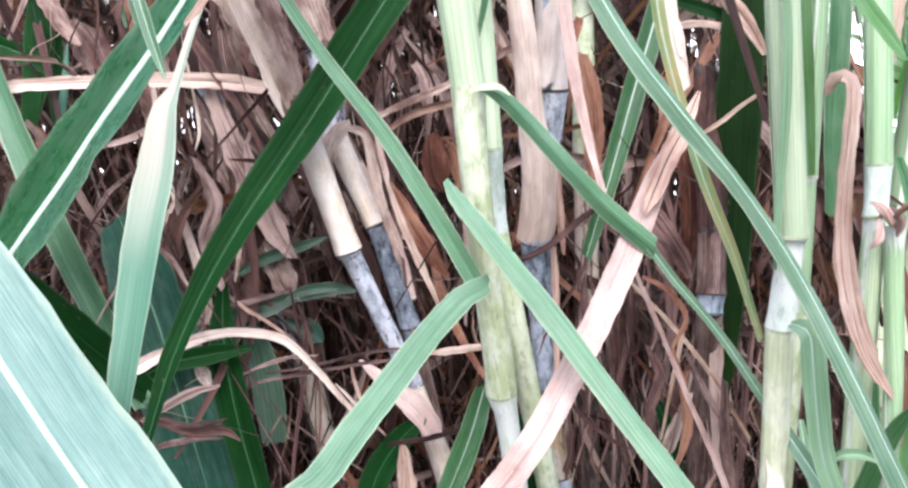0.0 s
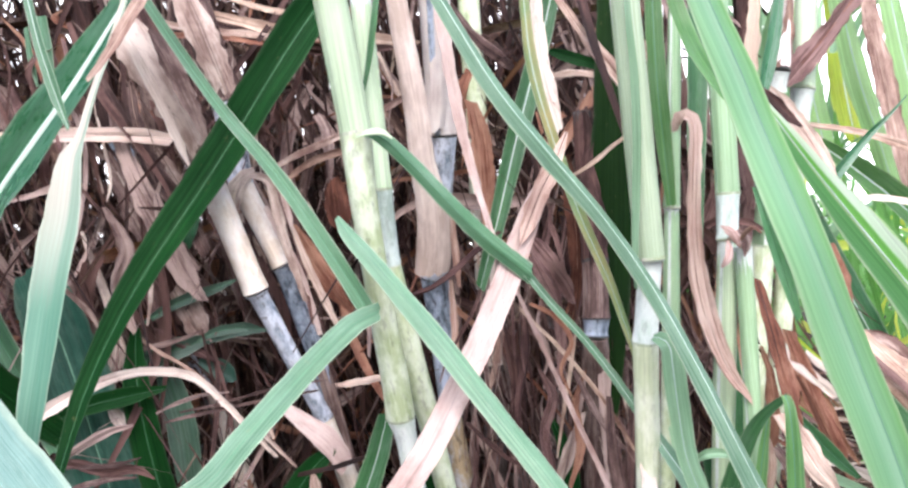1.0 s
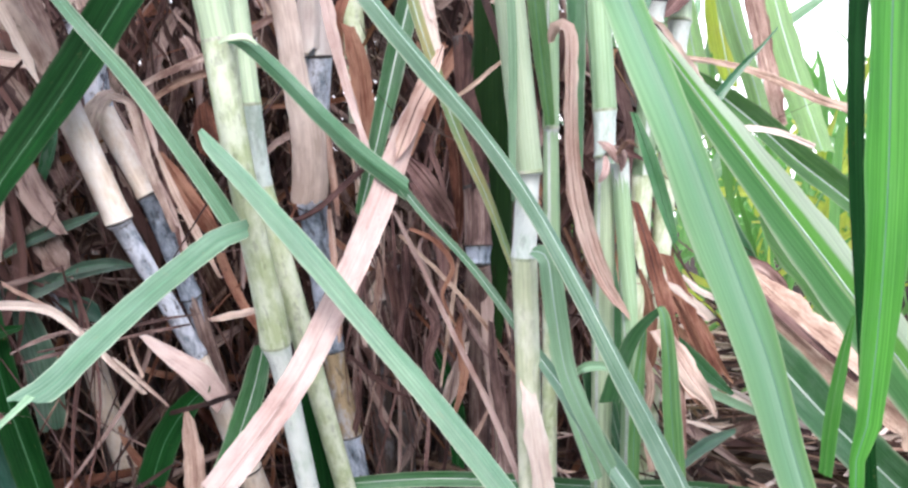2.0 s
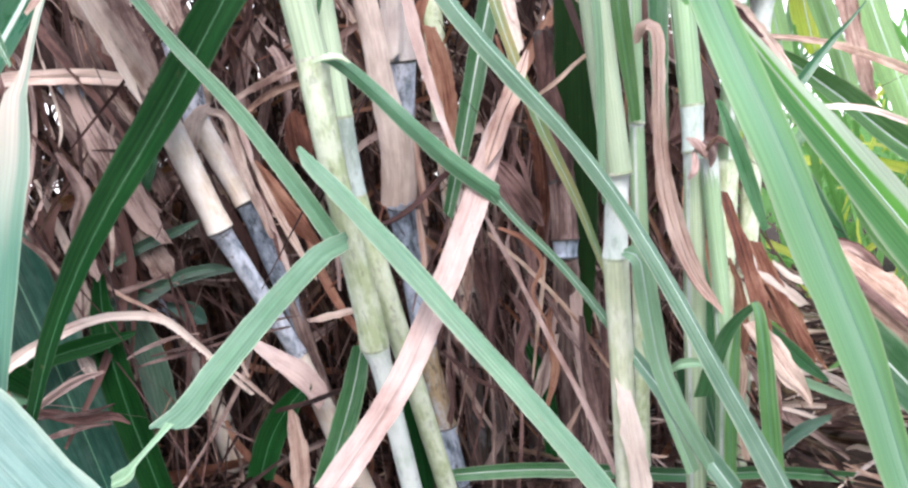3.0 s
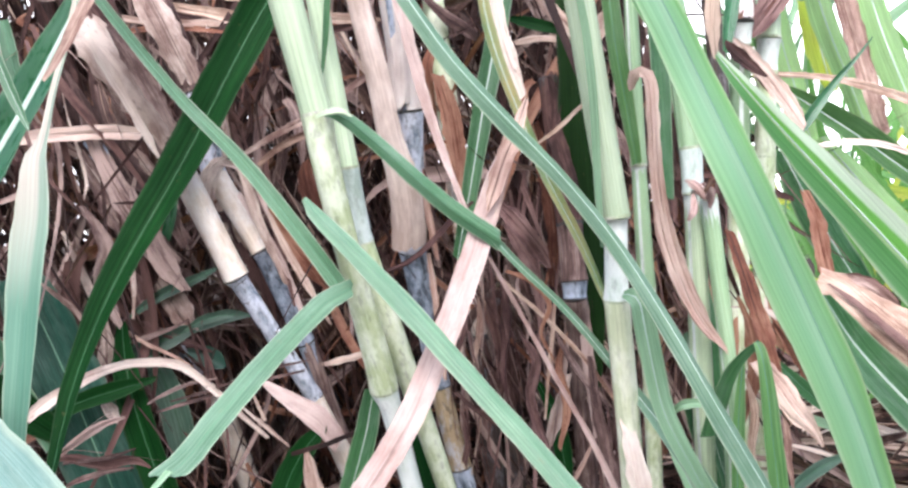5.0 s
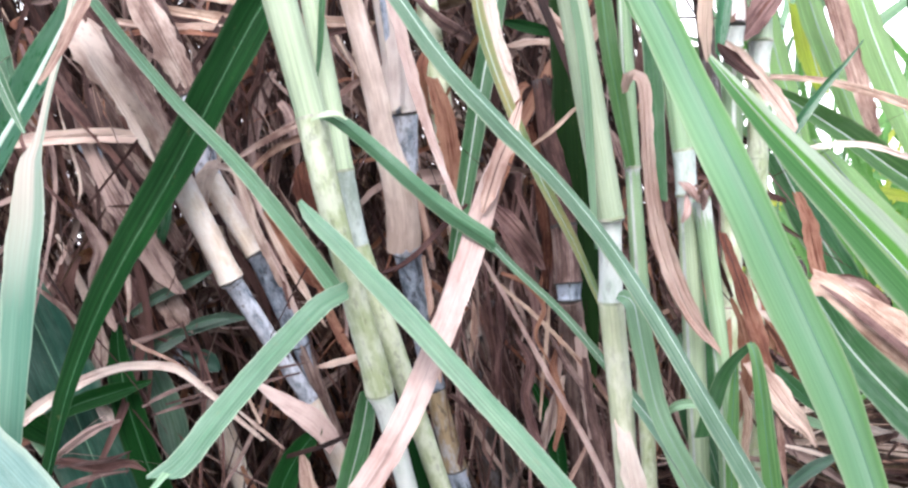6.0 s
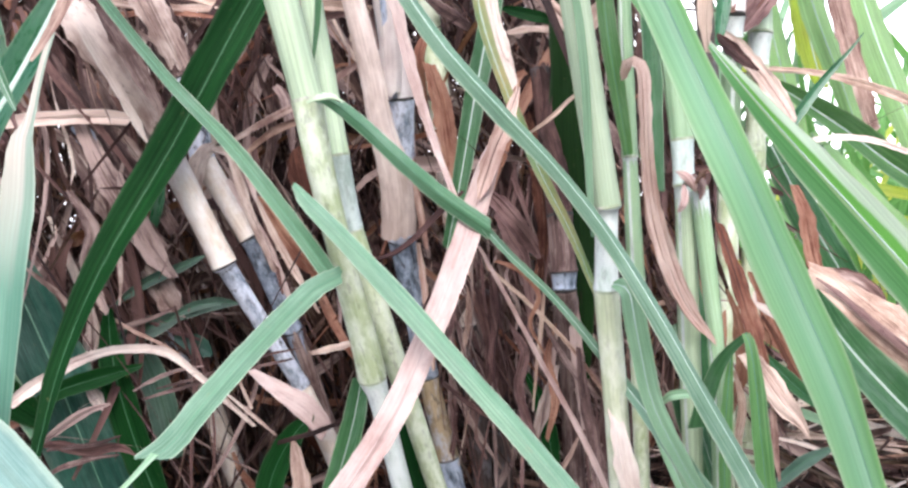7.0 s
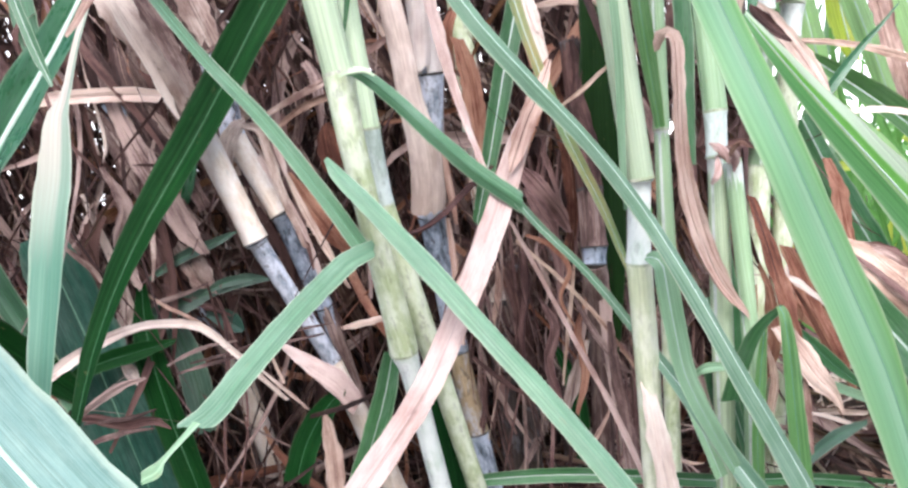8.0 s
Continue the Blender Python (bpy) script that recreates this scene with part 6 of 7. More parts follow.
leaf("tan dry sheath scrap on a shaded cane", "husk", [(-0.199, 1.000, 0.379, 0.0099), (-0.186, 0.998, 0.346, 0.0240), (-0.174, 0.995, 0.314, 0.0240), (-0.169, 0.993, 0.289, 0.0070)], name='dry_leaf', fold=0.15, ripple=0.3, n=36, ragged=0.3, rib=0, roll=(-10, 10))
leaf("dull pink dry leaf low among blades", "mauve", [(-0.242, 0.930, 0.296, 0.0020), (-0.216, 0.928, 0.305, 0.0055), (-0.186, 0.926, 0.313, 0.0047), (-0.159, 0.925, 0.325, 0.0012)], name='dry_leaf', fold=0.15, ripple=0.3, n=36, ragged=0.3, rib=0)
leaf("dull wine-brown dry strip hanging straight", "wine", [(0.199, 0.890, 0.349, 0.0041), (0.201, 0.888, 0.303, 0.0089), (0.193, 0.885, 0.251, 0.0073), (0.197, 0.883, 0.205, 0.0024)], name='dry_leaf', fold=0.15, ripple=0.3, n=36, ragged=0.3, rib=0, roll=(10, -25))
leaf("thin tan fibre hanging beside a straw", "tan", [(0.253, 0.870, 0.328, 0.0026), (0.247, 0.868, 0.284, 0.0045), (0.240, 0.866, 0.239, 0.0039), (0.234, 0.865, 0.194, 0.0019)], name='dry_leaf', fold=0.15, ripple=0.3, n=36, ragged=0.3, rib=0)
leaf("pale split stalk scrap in the shade", "husk", [(0.269, 0.890, 0.239, 0.0066), (0.255, 0.888, 0.201, 0.0146), (0.244, 0.886, 0.172, 0.0132), (0.240, 0.885, 0.156, 0.0053)], name='dry_leaf', fold=0.15, ripple=0.3, n=36, ragged=0.3, rib=0, roll=(0, 20))
leaf("short pink straw leaning at the cane foot", "pink", [(0.271, 0.800, 0.182, 0.0024), (0.260, 0.800, 0.161, 0.0054), (0.249, 0.800, 0.143, 0.0048)], name='dry_leaf', fold=0.15, ripple=0.3, n=36, ragged=0.3, rib=0)
leaf("mauve dry strip leaning behind a green cane", "mauve", [(0.248, 0.850, 0.292, 0.0038), (0.268, 0.846, 0.253, 0.0076), (0.289, 0.842, 0.224, 0.0070), (0.304, 0.840, 0.208, 0.0025)], name='dry_leaf', fold=0.15, ripple=0.3, n=36, ragged=0.3, rib=0)
leaf("dark wine twig lying across the shade", "brown", [(0.135, 0.870, 0.231, 0.0032), (0.157, 0.868, 0.211, 0.0058), (0.179, 0.866, 0.194, 0.0051), (0.201, 0.864, 0.183, 0.0019)], name='dry_leaf', fold=0.15, ripple=0.3, n=36, ragged=0.3, rib=0)
leaf("rosy dry strip beside a waxed cane", "streaked", [(0.115, 0.885, 0.386, 0.0052), (0.120, 0.884, 0.334, 0.0078), (0.124, 0.882, 0.282, 0.0078), (0.126, 0.880, 0.243, 0.0039)], name='dry_leaf', fold=0.15, ripple=0.3, n=36, ragged=0.3, rib=0)
leaf("brown dry strip along a cream sheath", "streaked", [(0.109, 0.870, 0.501, 0.0032), (0.113, 0.870, 0.456, 0.0070), (0.119, 0.872, 0.412, 0.0077), (0.124, 0.874, 0.379, 0.0038)], name='dry_leaf', fold=0.15, ripple=0.3, n=36, ragged=0.3, rib=0)
leaf("dark curled dry strip beside the leaning canes", "mauve", [(-0.263, 0.904, 0.459, 0.0058), (-0.239, 0.900, 0.413, 0.0167), (-0.248, 0.899, 0.369, 0.0180), (-0.227, 0.895, 0.324, 0.0073)], roll=(30, -30), ripple=0.8, name='dry_leaf', fold=0.1, n=36, ragged=0.3, rib=0.06, rib_mat='mauve')
leaf("grey-mauve dry blade hanging behind a dark one", "mauve", [(-0.214, 0.920, 0.477, 0.0069), (-0.200, 0.917, 0.431, 0.0221), (-0.181, 0.914, 0.391, 0.0234), (-0.158, 0.910, 0.358, 0.0083)], roll=(-20, 20), ripple=0.6, name='dry_leaf', fold=0.1, n=36, ragged=0.3, rib=0.06, rib_mat='mauve')

# orange curls and straws over the litter
leaf("thin orange dry curl over the litter", "russet", [(0.516, 0.852, 0.278, 0.0052), (0.535, 0.849, 0.251, 0.0118), (0.544, 0.837, 0.220, 0.0090), (0.564, 0.834, 0.193, 0.0026)], ripple=0.8, name='dry_leaf', fold=0.1, n=36, ragged=0.3, rib=0, rib_mat='russet')
leaf("pale twisted straw over the litter", "cream", [(0.520, 0.873, 0.312, 0.0040), (0.540, 0.870, 0.295, 0.0080), (0.564, 0.867, 0.282, 0.0067), (0.588, 0.864, 0.253, 0.0027)], ripple=0.8, name='dry_leaf', fold=0.1, n=36, ragged=0.3, rib=0, rib_mat='cream')
leaf("brown dry curl behind the shoots", "russet", [(0.443, 0.820, 0.324, 0.0038), (0.454, 0.818, 0.286, 0.0125), (0.451, 0.806, 0.237, 0.0136), (0.437, 0.806, 0.188, 0.0037)], ripple=0.8, name='dry_leaf', fold=0.1, n=36, ragged=0.3, rib=0, rib_mat='russet')
leaf("tan dry strip at the foot of the shoots", "tan", [(0.431, 0.778, 0.243, 0.0036), (0.438, 0.776, 0.207, 0.0096), (0.432, 0.775, 0.165, 0.0096), (0.439, 0.773, 0.117, 0.0060)], ripple=0.5, name='dry_leaf', fold=0.1, n=36, ragged=0.3, rib=0, rib_mat='tan')
leaf("tan folded dry upper end of a bleached blade", "pink", [(-0.112, 0.601, 0.662, 0.0114), (-0.138, 0.604, 0.626, 0.0114), (-0.156, 0.602, 0.594, 0.0105), (-0.172, 0.601, 0.565, 0.0070), (-0.186, 0.600, 0.545, 0.0035)], fold=0.3, ripple=0.3, pleats=0.1, name='dry_leaf', n=36, ragged=0.3, rib=0.06, rib_mat='pink')
leaf("pink straw sloping across the top of the thicket", "pink", [(-0.272, 0.937, 0.681, 0.0026), (-0.226, 0.933, 0.672, 0.0078), (-0.174, 0.928, 0.662, 0.0091), (-0.109, 0.922, 0.658, 0.0078), (-0.050, 0.917, 0.646, 0.0033)], ripple=0.3, name='dry_leaf', fold=0.1, n=36, ragged=0.3, rib=0, rib_mat='pink')
leaf("thin tan straw high in the thicket", "tan", [(-0.184, 0.939, 0.725, 0.0040), (-0.124, 0.934, 0.697, 0.0066), (-0.058, 0.928, 0.685, 0.0066), (0.007, 0.922, 0.693, 0.0040)], ripple=0.3, name='dry_leaf', fold=0.1, n=36, ragged=0.3, rib=0, rib_mat='tan')
leaf("red-brown straw high in the thicket", "rust", [(-0.118, 0.943, 0.653, 0.0033), (-0.059, 0.938, 0.659, 0.0067), (-0.005, 0.933, 0.654, 0.0067), (0.061, 0.928, 0.660, 0.0033)], ripple=0.3, name='dry_leaf', fold=0.1, n=36, ragged=0.3, rib=0, rib_mat='rust')
leaf("thin tan dry straw low among green blades", "mauve", [(-0.295, 0.865, 0.155, 0.0025), (-0.270, 0.860, 0.167, 0.0055), (-0.240, 0.860, 0.174, 0.0055), (-0.213, 0.860, 0.176, 0.0018)], name='dry_leaf', fold=0.15, ripple=0.3, n=36, ragged=0.3, rib=0)
leaf("brown dry blade tip over a dark leaf", "mauve", [(-0.287, 0.862, 0.185, 0.0024), (-0.262, 0.858, 0.188, 0.0049), (-0.232, 0.856, 0.191, 0.0043), (-0.208, 0.855, 0.198, 0.0012)], name='dry_leaf', fold=0.15, ripple=0.3, n=36, ragged=0.3, rib=0)
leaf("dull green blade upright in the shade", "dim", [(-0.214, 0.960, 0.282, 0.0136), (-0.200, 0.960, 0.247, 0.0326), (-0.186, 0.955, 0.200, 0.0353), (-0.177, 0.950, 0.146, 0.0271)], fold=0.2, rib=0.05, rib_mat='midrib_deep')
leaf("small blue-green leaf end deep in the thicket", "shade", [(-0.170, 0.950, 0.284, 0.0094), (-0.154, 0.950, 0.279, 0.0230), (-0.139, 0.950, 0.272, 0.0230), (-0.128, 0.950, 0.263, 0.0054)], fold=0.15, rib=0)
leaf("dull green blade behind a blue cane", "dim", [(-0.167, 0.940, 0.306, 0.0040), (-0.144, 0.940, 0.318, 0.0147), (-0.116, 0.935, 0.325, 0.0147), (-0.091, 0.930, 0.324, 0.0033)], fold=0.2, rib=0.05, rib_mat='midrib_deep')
leaf("broad tan dry leaf end in the thicket", "husk", [(-0.199, 0.950, 0.369, 0.0107), (-0.187, 0.950, 0.350, 0.0255), (-0.172, 0.945, 0.328, 0.0295), (-0.160, 0.940, 0.309, 0.0133)], name='dry_leaf', fold=0.15, ripple=0.3, n=36, ragged=0.3, rib=0)
leaf("pale dry scrap under an arching leaf", "husk", [(-0.260, 0.910, 0.247, 0.0039), (-0.252, 0.910, 0.236, 0.0129), (-0.245, 0.910, 0.224, 0.0142), (-0.239, 0.910, 0.212, 0.0039)], name='dry_leaf', fold=0.15, ripple=0.3, n=36, ragged=0.3, rib=0)
leaf("thin fawn straw slanting through the thicket", "fawn", [(-0.243, 0.920, 0.328, 0.0019), (-0.214, 0.920, 0.304, 0.0039), (-0.184, 0.920, 0.287, 0.0039), (-0.157, 0.920, 0.271, 0.0013)], name='dry_leaf', fold=0.15, ripple=0.3, n=36, ragged=0.3, rib=0)
leaf("thin tan straw beside another in the thicket", "mauve", [(-0.195, 0.860, 0.243, 0.0018), (-0.173, 0.860, 0.254, 0.0043), (-0.149, 0.860, 0.262, 0.0037), (-0.120, 0.860, 0.266, 0.0012)], name='dry_leaf', fold=0.15, ripple=0.3, n=36, ragged=0.3, rib=0)
leaf("grey-pink dry strip beside a pale blade", "husk", [(-0.312, 0.900, 0.377, 0.0025), (-0.294, 0.900, 0.361, 0.0057), (-0.277, 0.900, 0.344, 0.0057), (-0.263, 0.900, 0.322, 0.0019)], name='dry_leaf', fold=0.15, ripple=0.3, n=36, ragged=0.3, rib=0)
leaf("tan dry strip beside dark-ringed canes", "tan", [(0.478, 0.930, 0.736, 0.0124), (0.475, 0.930, 0.674, 0.0180), (0.472, 0.930, 0.633, 0.0153), (0.474, 0.930, 0.598, 0.0056)], name='dry_leaf', fold=0.15, ripple=0.3, n=36, ragged=0.3, rib=0)
leaf("pinkish dry strip hanging by a folded blade", "pink", [(0.433, 0.700, 0.227, 0.0027), (0.435, 0.700, 0.202, 0.0072), (0.436, 0.700, 0.177, 0.0066), (0.439, 0.700, 0.151, 0.0022)], name='dry_leaf', fold=0.15, ripple=0.3, n=36, ragged=0.3, rib=0)
leaf("olive blade lying over the litter", "dim", [(0.480, 0.800, 0.109, 0.0099), (0.505, 0.810, 0.123, 0.0151), (0.533, 0.820, 0.133, 0.0140), (0.566, 0.830, 0.140, 0.0052)], fold=0.15, rib=0.05, rib_mat='midrib_deep')
leaf("pale straw crossing the litter", "husk", [(0.499, 0.830, 0.155, 0.0026), (0.522, 0.830, 0.149, 0.0051), (0.546, 0.830, 0.140, 0.0052), (0.566, 0.830, 0.132, 0.0019)], name='dry_leaf', fold=0.15, ripple=0.3, n=36, ragged=0.3, rib=0)

# ---- ground and litter ----
def ground():
    n, size = 60, 9.0
    verts, faces, uvs = [], [], []
    for i in range(n + 1):
        for k in range(n + 1):
            u, v = (i / n * 2 - 1), (k / n * 2 - 1)
            x, y = math.copysign(abs(u) ** 2.2, u) * size * 40, math.copysign(abs(v) ** 2.2, v) * size * 40 + 1.0
            z = 0.03 * noise.noise((x * 2.1, y * 2.1, 0)) if abs(x) < 12 and abs(y) < 12 else 0.0
            verts.append((x, y, z - 0.03))
            uvs.append((x, y))
    for i in range(n):
        for k in range(n):
            a = i * (n + 1) + k
            faces.append((a, a + n + 1, a + n + 2, a + 1))
    ob = new("ground", mesh_of("ground", verts, faces, uvs, "soil"))
    tagged(ob, "dark soil covered with dry cane litter", "ground", kind="structure")


def soil_material():
    nt, uv, rnd, finish = surface("soil", 0.95, 0.0, 0.8, 0.01, 0.2)
    a = grain(nt, uv, (9, 9, 9), 8.0, 0.7)
    col = ramp(nt, a, [(0.3, (0.018, 0.012, 0.009)), (0.5, (0.045, 0.03, 0.022)), (0.7, (0.09, 0.062, 0.045))])
    return finish(col, grain(nt, uv, (60, 60, 60), 6.0, 0.7))


MAT["soil"] = soil_material()
ground()


def strips(name, label, mat, count, place, seed, kind="stuff", steps=7):
    """Many narrow dry strips in one mesh: place(rnd) gives the start, the way, the length, the width and the droop of each."""
    rnd = random.Random(seed)
    verts, faces, uvs = [], [], []
    for j in range(count):
        p, way, length, width, droop = place(rnd)
        if name.startswith("dry") and p.x > 0.4 * p.y and p.z > 0.35:
            p.x -= 0.45 * p.y  # the edge of the clump stays open to the sky
        way = way.normalized()
        face = Vector((rnd.uniform(-1, 1), -1 + rnd.uniform(-0.5, 0.6), rnd.uniform(-0.4, 0.8)))
        twist = rnd.uniform(-1.6, 1.6)
        bend = Vector((rnd.uniform(-1, 1), rnd.uniform(-1, 1), rnd.uniform(-1, 1))) * droop
        base = len(verts)
        off = rnd.uniform(0, 9)
        swing, beat = rnd.uniform(0.0, 0.05) * length * (1 + droop), rnd.uniform(3, 9)
        for i in range(steps + 1):
            s = i / steps
            c = p + way * (length * s) + bend * (length * s * s) + Vector((swing * math.sin(beat * s + off), swing * math.cos(beat * s), -droop * 0.5 * length * s * s))
            t = (way + bend * (2 * s)).normalized()
            n = (face - t * face.dot(t)).normalized()
            b = t.cross(n)
            a = twist * s
            b, n = b * math.cos(a) + n * math.sin(a), n * math.cos(a) - b * math.sin(a)
            h = width * 0.5 * (0.25 + 0.75 * math.sin(math.pi * min(0.97, 0.12 + 0.85 * s)))
            for u, lift in ((-1, 0.25), (0, -0.1), (1, 0.3)):
                verts.append(c + b * (u * h) + n * (lift * h))
                uvs.append((off + u * h, off + s * length))
        for i in range(steps):
            for k in (0, 1):
                a = base + i * 3 + k
                faces.append((a, a + 1, a + 4, a + 3))
    ob = new(name, mesh_of(name, verts, faces, uvs, mat))
    return tagged(ob, label, "dry leaves", kind=kind)


def hanging(x0, x1, y0, y1, z0, z1, lean=0.35):
    def place(r):
        x, y, z = r.uniform(x0, x1), r.uniform(y0, y1), r.uniform(z0, z1)
        if r.random() < 0.86:
            way = Vector((lean * r.gauss(0.8 if x < 0.15 else 0.0, 0.6), r.gauss(0, 0.25), -1))
        else:
            way = Vector((r.gauss(0, 1), r.gauss(0, 0.5), r.gauss(-0.2, 0.55)))
        return Vector((x, y, z)), way, r.uniform(0.12, 0.5), r.choice((0.002, 0.003, 0.005, 0.007, 0.011, 0.018)), r.uniform(0, 0.6)
    return place


# single dry leaves that hang and curl between the canes
thatch_rnd = random.Random(31)


def thatch_leaf(x, y, z, mat, label):
    r = thatch_rnd
    size = r.uniform(0.12, 0.42)
    lean = Vector((r.gauss(0.28, 0.35) if x < 0.25 else r.gauss(0.0, 0.3), r.gauss(0, 0.2), -1)) if r.random() < 0.84 else Vector((r.gauss(0, 1), r.gauss(0, 0.4), r.gauss(-0.2, 0.5)))
    lean.normalize()
    width = r.choice((0.004, 0.006, 0.009, 0.013, 0.018, 0.022))
    p, rows = Vector((x, y, z)), []
    for k in range(5):
        rows.append((p.x, p.y, p.z, width * (0.1, 0.75, 1.0, 0.6, 0.03)[k]))
        p = p + lean * (size / 4)
        lean = (lean + Vector((r.gauss(0, 0.35), r.gauss(0, 0.3), r.gauss(-0.1, 0.3)))).normalized()
    LEAVES[0] += 1
    o, v, f, uv, *_ = blade_data(rows, 12, 2, (r.uniform(-70, 70), r.uniform(-70, 70)), r.uniform(-0.3, 0.5), r.uniform(-0.5, 0.5), 0.9, 0.3, 0.0005, seed=LEAVES[0], torn=0.0)
    ob = new("dry_leaf", mesh_of("dry_leaf", v, f, uv, mat))
    ob.location = o
    tagged(ob, label, "dry leaf", "dry leaves in the thatch")


for j in range(185):
    y = thatch_rnd.uniform(0.97, 1.35)
    half = 0.62 * (y + 0.1)
    kind = thatch_rnd.choice((("straw", "pinkish-grey dry leaf curled in the thatch"), ("mauve", "mauve-brown dry leaf curled in the thatch"), ("brown", "dark brown dry leaf hanging in the thatch"), ("tan", "tan dry leaf hanging in the thatch"), ("mauve", "mauve-brown dry leaf curled in the thatch"), ("brown", "dark brown dry leaf hanging in the thatch"), ("brown", "dark brown dry leaf hanging in the thatch"), ("pink", "pale pink dry leaf hanging in the thatch"), ("rust", "rust-brown dry leaf hanging in the thatch")))
    height = thatch_rnd.uniform(0.1, 0.95)
    side = thatch_rnd.uniform(-half, min(half, 0.6))
    if side > 0.38 * y and height > 0.35:
        side -= 0.45 * y
    # low leaves turn dark brown to stand in for the shade down there
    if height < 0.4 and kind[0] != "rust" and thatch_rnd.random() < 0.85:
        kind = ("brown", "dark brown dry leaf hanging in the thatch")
    thatch_leaf(side, y, height, *kind)

strips("dry_thatch", "tangle of pinkish dry leaf strips between the canes", "straw", 900, hanging(-0.95, 0.62, 1.05, 1.75, 0.25, 1.25), 3)
strips("dry_thatch", "brown dry leaf strips deep in the clump, shade in their colour", "brown", 2100, hanging(-1.1, 0.66, 1.05, 2.1, 0.0, 1.4), 5)
strips("dry_thatch", "mauve-brown dry leaf strips hanging in the clump", "mauve", 420, hanging(-0.95, 0.6, 1.0, 1.6, 0.25, 1.2), 8)
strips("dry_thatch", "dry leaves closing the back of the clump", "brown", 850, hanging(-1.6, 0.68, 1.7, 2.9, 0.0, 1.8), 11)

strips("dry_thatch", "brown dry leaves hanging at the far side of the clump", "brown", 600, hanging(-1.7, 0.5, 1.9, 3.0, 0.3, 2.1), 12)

# canopy out of view above the canes, added to shade the inside of the clump
def arching(r):
    y = r.uniform(0.95, 2.8)
    p = Vector((r.uniform(-1.6, 0.55), y, r.uniform(1.05, 1.5) + 0.3 * max(0, y - 1)))
    return p, Vector((r.gauss(0, 0.7), r.uniform(-0.1, 0.8), r.uniform(0.2, 1.2))), r.uniform(0.4, 0.8), r.uniform(0.025, 0.05), r.uniform(0, 0.2)


strips("cane_tops", "unseen green leaf tops added over the cane clump for shade", "green", 700, arching, 41)


def wispy(r):
    return Vector((r.uniform(-0.7, 0.55), r.uniform(0.93, 1.35), r.uniform(0.02, 0.75) ** 1.4)), Vector((r.gauss(0.1, 0.6), r.gauss(0, 0.4), r.gauss(-0.9, 0.5))), r.uniform(0.06, 0.24), r.uniform(0.0014, 0.0035), r.uniform(0.2, 1.1)


def curly(r):
    return Vector((r.uniform(-0.75, 0.56), r.uniform(0.95, 1.4), r.uniform(0.03, 0.95))), Vector((r.gauss(0.2, 0.6), r.gauss(0, 0.4), r.gauss(-0.7, 0.6))), r.uniform(0.05, 0.2), r.choice((0.004, 0.007, 0.011, 0.016)), r.uniform(0.4, 1.5)


strips("dry_curls", "mauve-brown curled scraps of dry leaf between the canes", "mauve", 420, curly, 61, steps=10)
strips("dry_curls", "rust-red curled scraps of dry leaf between the canes", "rust", 250, curly, 62, steps=10)
strips("dry_curls", "dark brown curled scraps of dry leaf between the canes", "brown", 420, curly, 63, steps=10)
def fringe(r):
    x = r.uniform(0.13, 0.33)
    return Vector((x, r.uniform(0.875, 0.985), r.uniform(0.2, 0.5))), Vector((r.gauss(0.08, 0.16), r.gauss(0, 0.12), -1)), r.uniform(0.07, 0.26), r.choice((0.002, 0.003, 0.005, 0.008)), r.uniform(0.05, 0.5)


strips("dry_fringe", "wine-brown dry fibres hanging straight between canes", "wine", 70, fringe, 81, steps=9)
strips("dry_fringe", "mauve dry fibres hanging straight between canes", "mauve", 24, fringe, 82, steps=9)
strips("dry_fringe", "pinkish dry fibres hanging straight between canes", "pink", 6, fringe, 83, steps=9)


def left_fringe(r):
    u = r.random()
    return Vector((-0.42 + 0.36 * u, r.uniform(0.93, 1.0), r.uniform(0.3, 0.68))), Vector((r.gauss(0.38, 0.2), r.gauss(0, 0.12), -1)), r.uniform(0.06, 0.22), r.choice((0.002, 0.004, 0.007, 0.011)), r.uniform(0.1, 0.8)


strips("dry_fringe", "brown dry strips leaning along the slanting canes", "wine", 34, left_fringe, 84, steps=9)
strips("dry_fringe", "pale dry strips leaning along the slanting canes", "husk", 12, left_fringe, 85, steps=9)
strips("dry_fringe", "dark dry strips leaning along the slanting canes", "brown", 80, left_fringe, 86, steps=9)
strips("dry_wisps", "thin dry leaf fibres and rootlets hanging between canes", "straw", 260, wispy, 43, steps=9)
strips("dry_wisps", "mauve dry leaf fibres curling between canes", "mauve", 190, wispy, 44, steps=9)
strips("dry_wisps", "dark brown dry leaf fibres between canes", "brown", 330, wispy, 48, steps=9)


def meadow(r):
    y = r.uniform(1.3, 3.4)
    return Vector((r.uniform(0.5, 0.75) * y + r.uniform(-0.05, 1.5), y, r.uniform(0.0, 0.45))), Vector((r.gauss(0, 0.6), r.gauss(0, 0.3), 1)), r.uniform(0.25, 0.6), r.uniform(0.012, 0.03), r.uniform(0.1, 0.7)


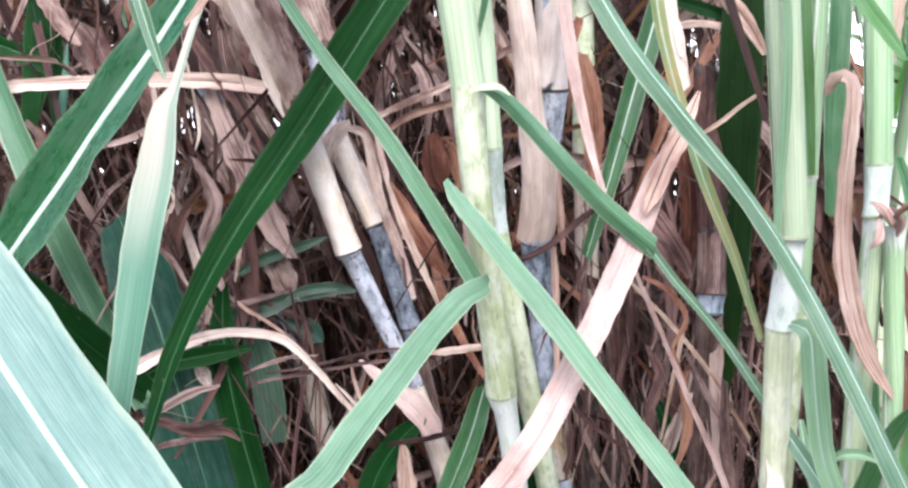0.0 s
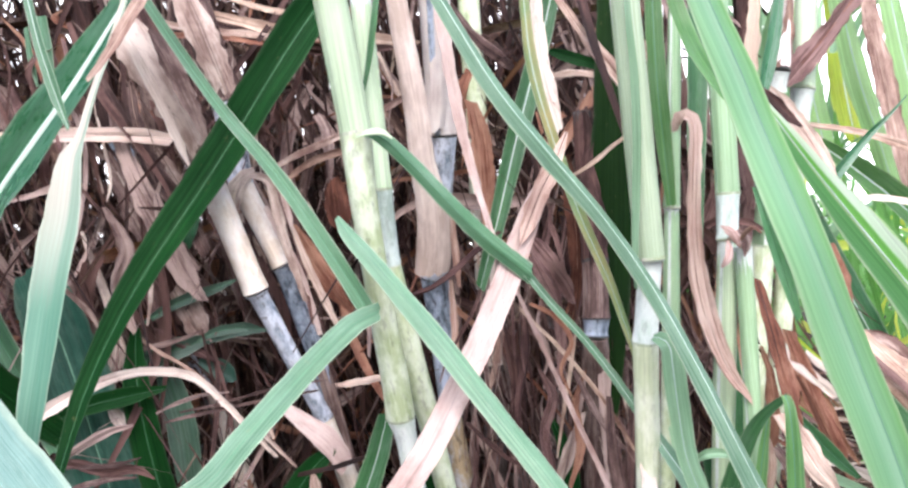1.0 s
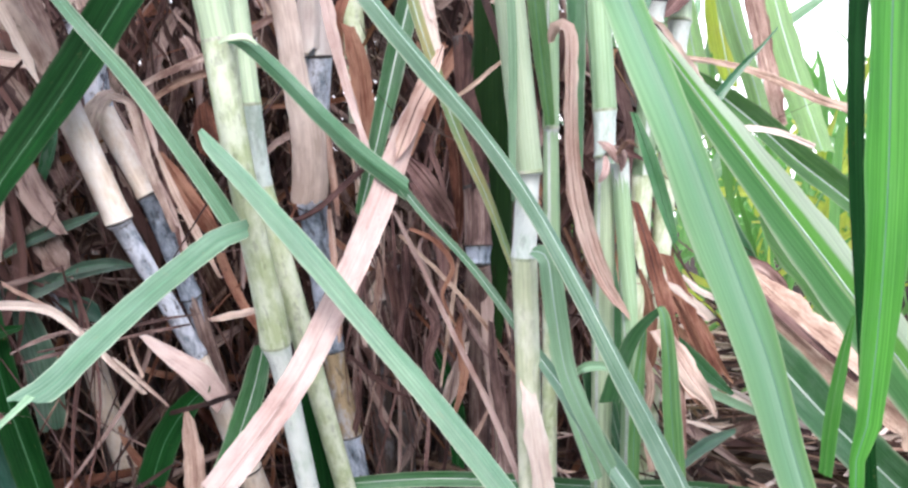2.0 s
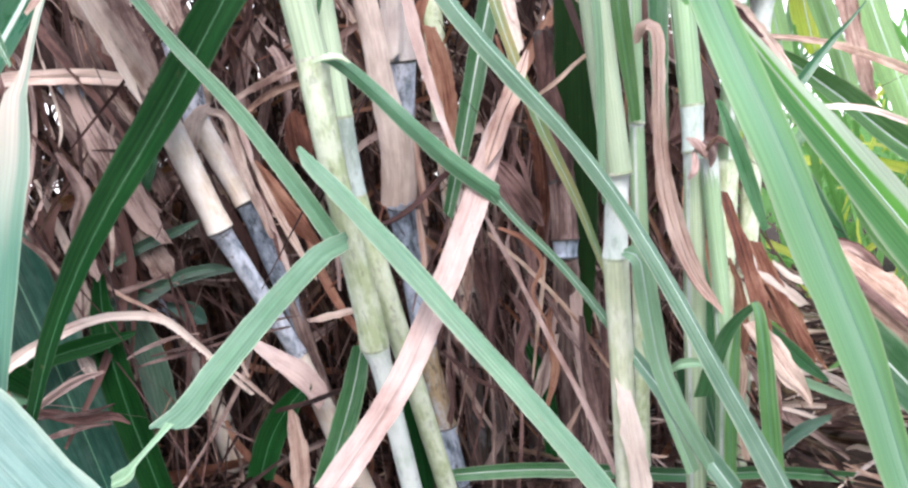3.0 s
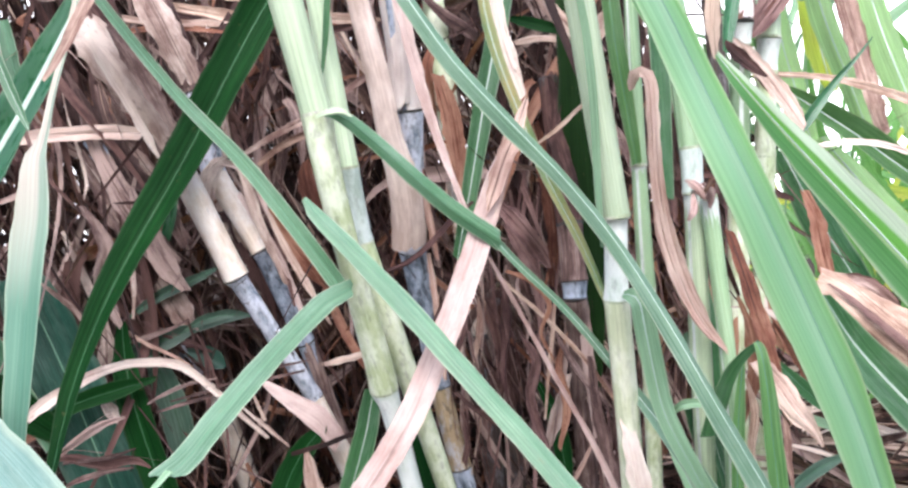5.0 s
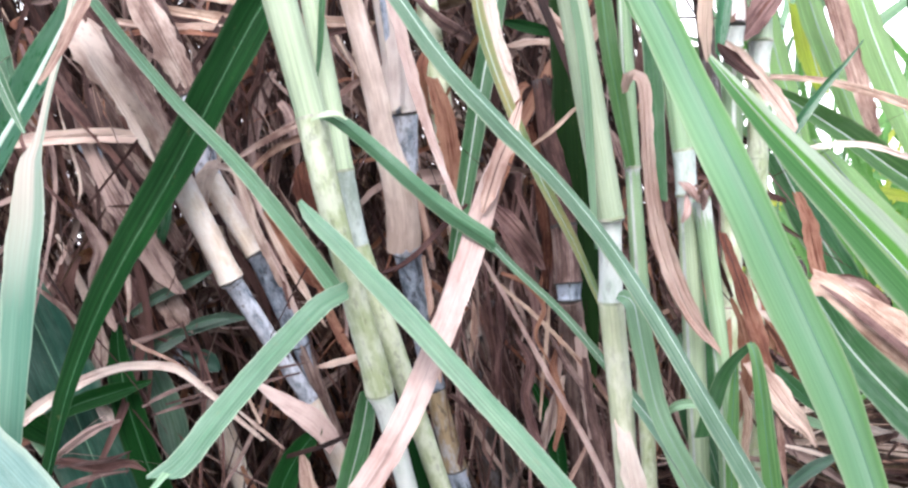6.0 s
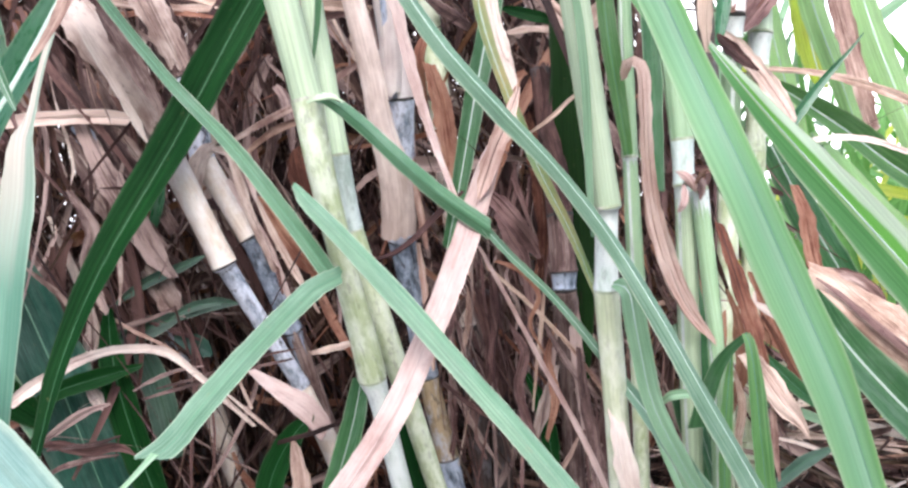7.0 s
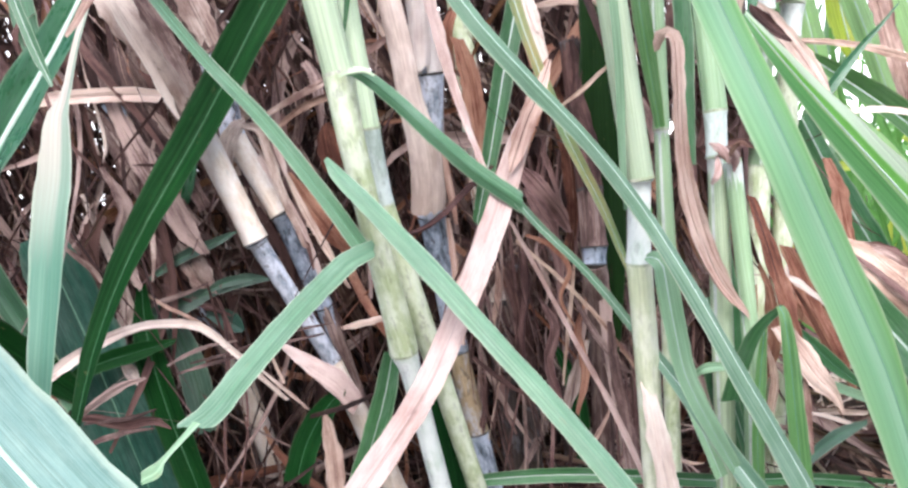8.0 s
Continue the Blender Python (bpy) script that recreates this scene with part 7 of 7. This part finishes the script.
def edge_thatch(r):
    y = r.uniform(1.02, 1.45)
    x = 0.40 * y + r.uniform(0.0, 0.10)
    return Vector((x, y, r.uniform(0.25, 0.68))), Vector((r.gauss(0.1, 0.3), r.gauss(0, 0.3), -1)), r.uniform(0.08, 0.3), r.choice((0.004, 0.007, 0.012, 0.02)), r.uniform(0.1, 0.8)


strips("edge_thatch", "rust-brown dry leaves hanging at the edge of the clump", "rust", 60, edge_thatch, 71, steps=9)
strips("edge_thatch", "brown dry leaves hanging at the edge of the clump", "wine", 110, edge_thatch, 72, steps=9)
strips("edge_thatch", "mauve dry leaves hanging at the edge of the clump", "mauve", 60, edge_thatch, 73, steps=9)


def far_meadow(r):
    y = r.uniform(2.6, 6.0)
    return Vector((r.uniform(0.35, 1.3) * y, y, r.uniform(0.0, 0.3))), Vector((r.gauss(0, 0.5), r.gauss(0, 0.3), 1)), r.uniform(0.3, 0.7), r.uniform(0.02, 0.04), r.uniform(0.1, 0.7)


strips("cane_foliage", "green cane leaves in the next row", "bright", 500, far_meadow, 74)
strips("cane_foliage", "sunlit green cane leaves beyond the clump", "bright", 420, meadow, 45)


def edge_tops(r):
    y = r.uniform(1.25, 2.2)
    return Vector((r.uniform(0.44, 0.6) * y, y, r.uniform(0.35, 0.8))), Vector((r.gauss(0.1, 0.3), r.gauss(0, 0.3), 1)), r.uniform(0.2, 0.5), r.uniform(0.012, 0.03), r.uniform(0.1, 0.6)


strips("cane_foliage", "pale green cane leaves at the open edge of the clump", "pale", 40, edge_tops, 47)
strips("cane_foliage", "yellowing cane leaves beyond the clump", "yellow", 110, meadow, 46)


# added row behind the camera, never in view: keeps low sky light out
def unseen_row(r):
    return Vector((r.uniform(-3.5, 3.5), r.uniform(-3.4, -2.0), r.uniform(0.0, 0.7))), Vector((r.gauss(0, 0.4), r.gauss(0, 0.3), 1)), r.uniform(0.4, 0.8), r.uniform(0.03, 0.055), r.uniform(0.05, 0.5)


strips("cane_row", "unseen green cane row added to block low sky light", "green", 1500, unseen_row, 51)


def backdrop():
    mat = bpy.data.materials.new("white_haze")
    mat.use_nodes = True
    nt = mat.node_tree
    nt.nodes["Principled BSDF"].inputs["Base Color"].default_value = (0.8, 0.8, 0.8, 1)
    nt.nodes["Principled BSDF"].inputs["Emission Color"].default_value = (1.0, 0.98, 0.93, 1)
    nt.nodes["Principled BSDF"].inputs["Emission Strength"].default_value = 0.9
    MAT["haze"] = mat
    v = [(x, 90 - abs(x) * 0.15, z) for x in (-120, -60, 0, 60, 120) for z in (-1, 45)]
    f = [(2 * k, 2 * k + 2, 2 * k + 3, 2 * k + 1) for k in range(4)]
    tagged(new("backdrop", mesh_of("backdrop", v, f, [(p[0], p[2]) for p in v], "haze")), "white hazy sky far behind the cane", "sky", kind="structure")


backdrop()


def lying(x0, x1, y0, y1, top):
    def place(r):
        a = r.uniform(0, 2 * math.pi)
        return Vector((r.uniform(x0, x1), r.uniform(y0, y1), r.uniform(0.0, top))), Vector((math.cos(a), math.sin(a), r.uniform(-0.15, 0.25))), r.uniform(0.08, 0.4), r.choice((0.003, 0.005, 0.008, 0.014)), r.uniform(0, 0.25)
    return place


strips("leaf_litter", "grey-brown dry cane litter on the soil", "straw", 1600, lying(-0.9, 1.8, 0.5, 3.2, 0.05), 14)
strips("leaf_litter", "brown broken stalk litter on the soil", "brown", 1500, lying(-0.9, 1.8, 0.5, 3.2, 0.05), 15)
strips("leaf_litter", "pale dry straw litter on the soil", "tan", 350, lying(-0.9, 1.8, 0.5, 3.2, 0.06), 16)

strips("leaf_litter", "bleached straw lying loose on the litter", "cream", 220, lying(0.4, 1.7, 0.9, 2.5, 0.09), 17)

# ---- canes at the back of the clump ----
back_rnd = random.Random(21)
# rind and sheaths here have their shade put into dark colours
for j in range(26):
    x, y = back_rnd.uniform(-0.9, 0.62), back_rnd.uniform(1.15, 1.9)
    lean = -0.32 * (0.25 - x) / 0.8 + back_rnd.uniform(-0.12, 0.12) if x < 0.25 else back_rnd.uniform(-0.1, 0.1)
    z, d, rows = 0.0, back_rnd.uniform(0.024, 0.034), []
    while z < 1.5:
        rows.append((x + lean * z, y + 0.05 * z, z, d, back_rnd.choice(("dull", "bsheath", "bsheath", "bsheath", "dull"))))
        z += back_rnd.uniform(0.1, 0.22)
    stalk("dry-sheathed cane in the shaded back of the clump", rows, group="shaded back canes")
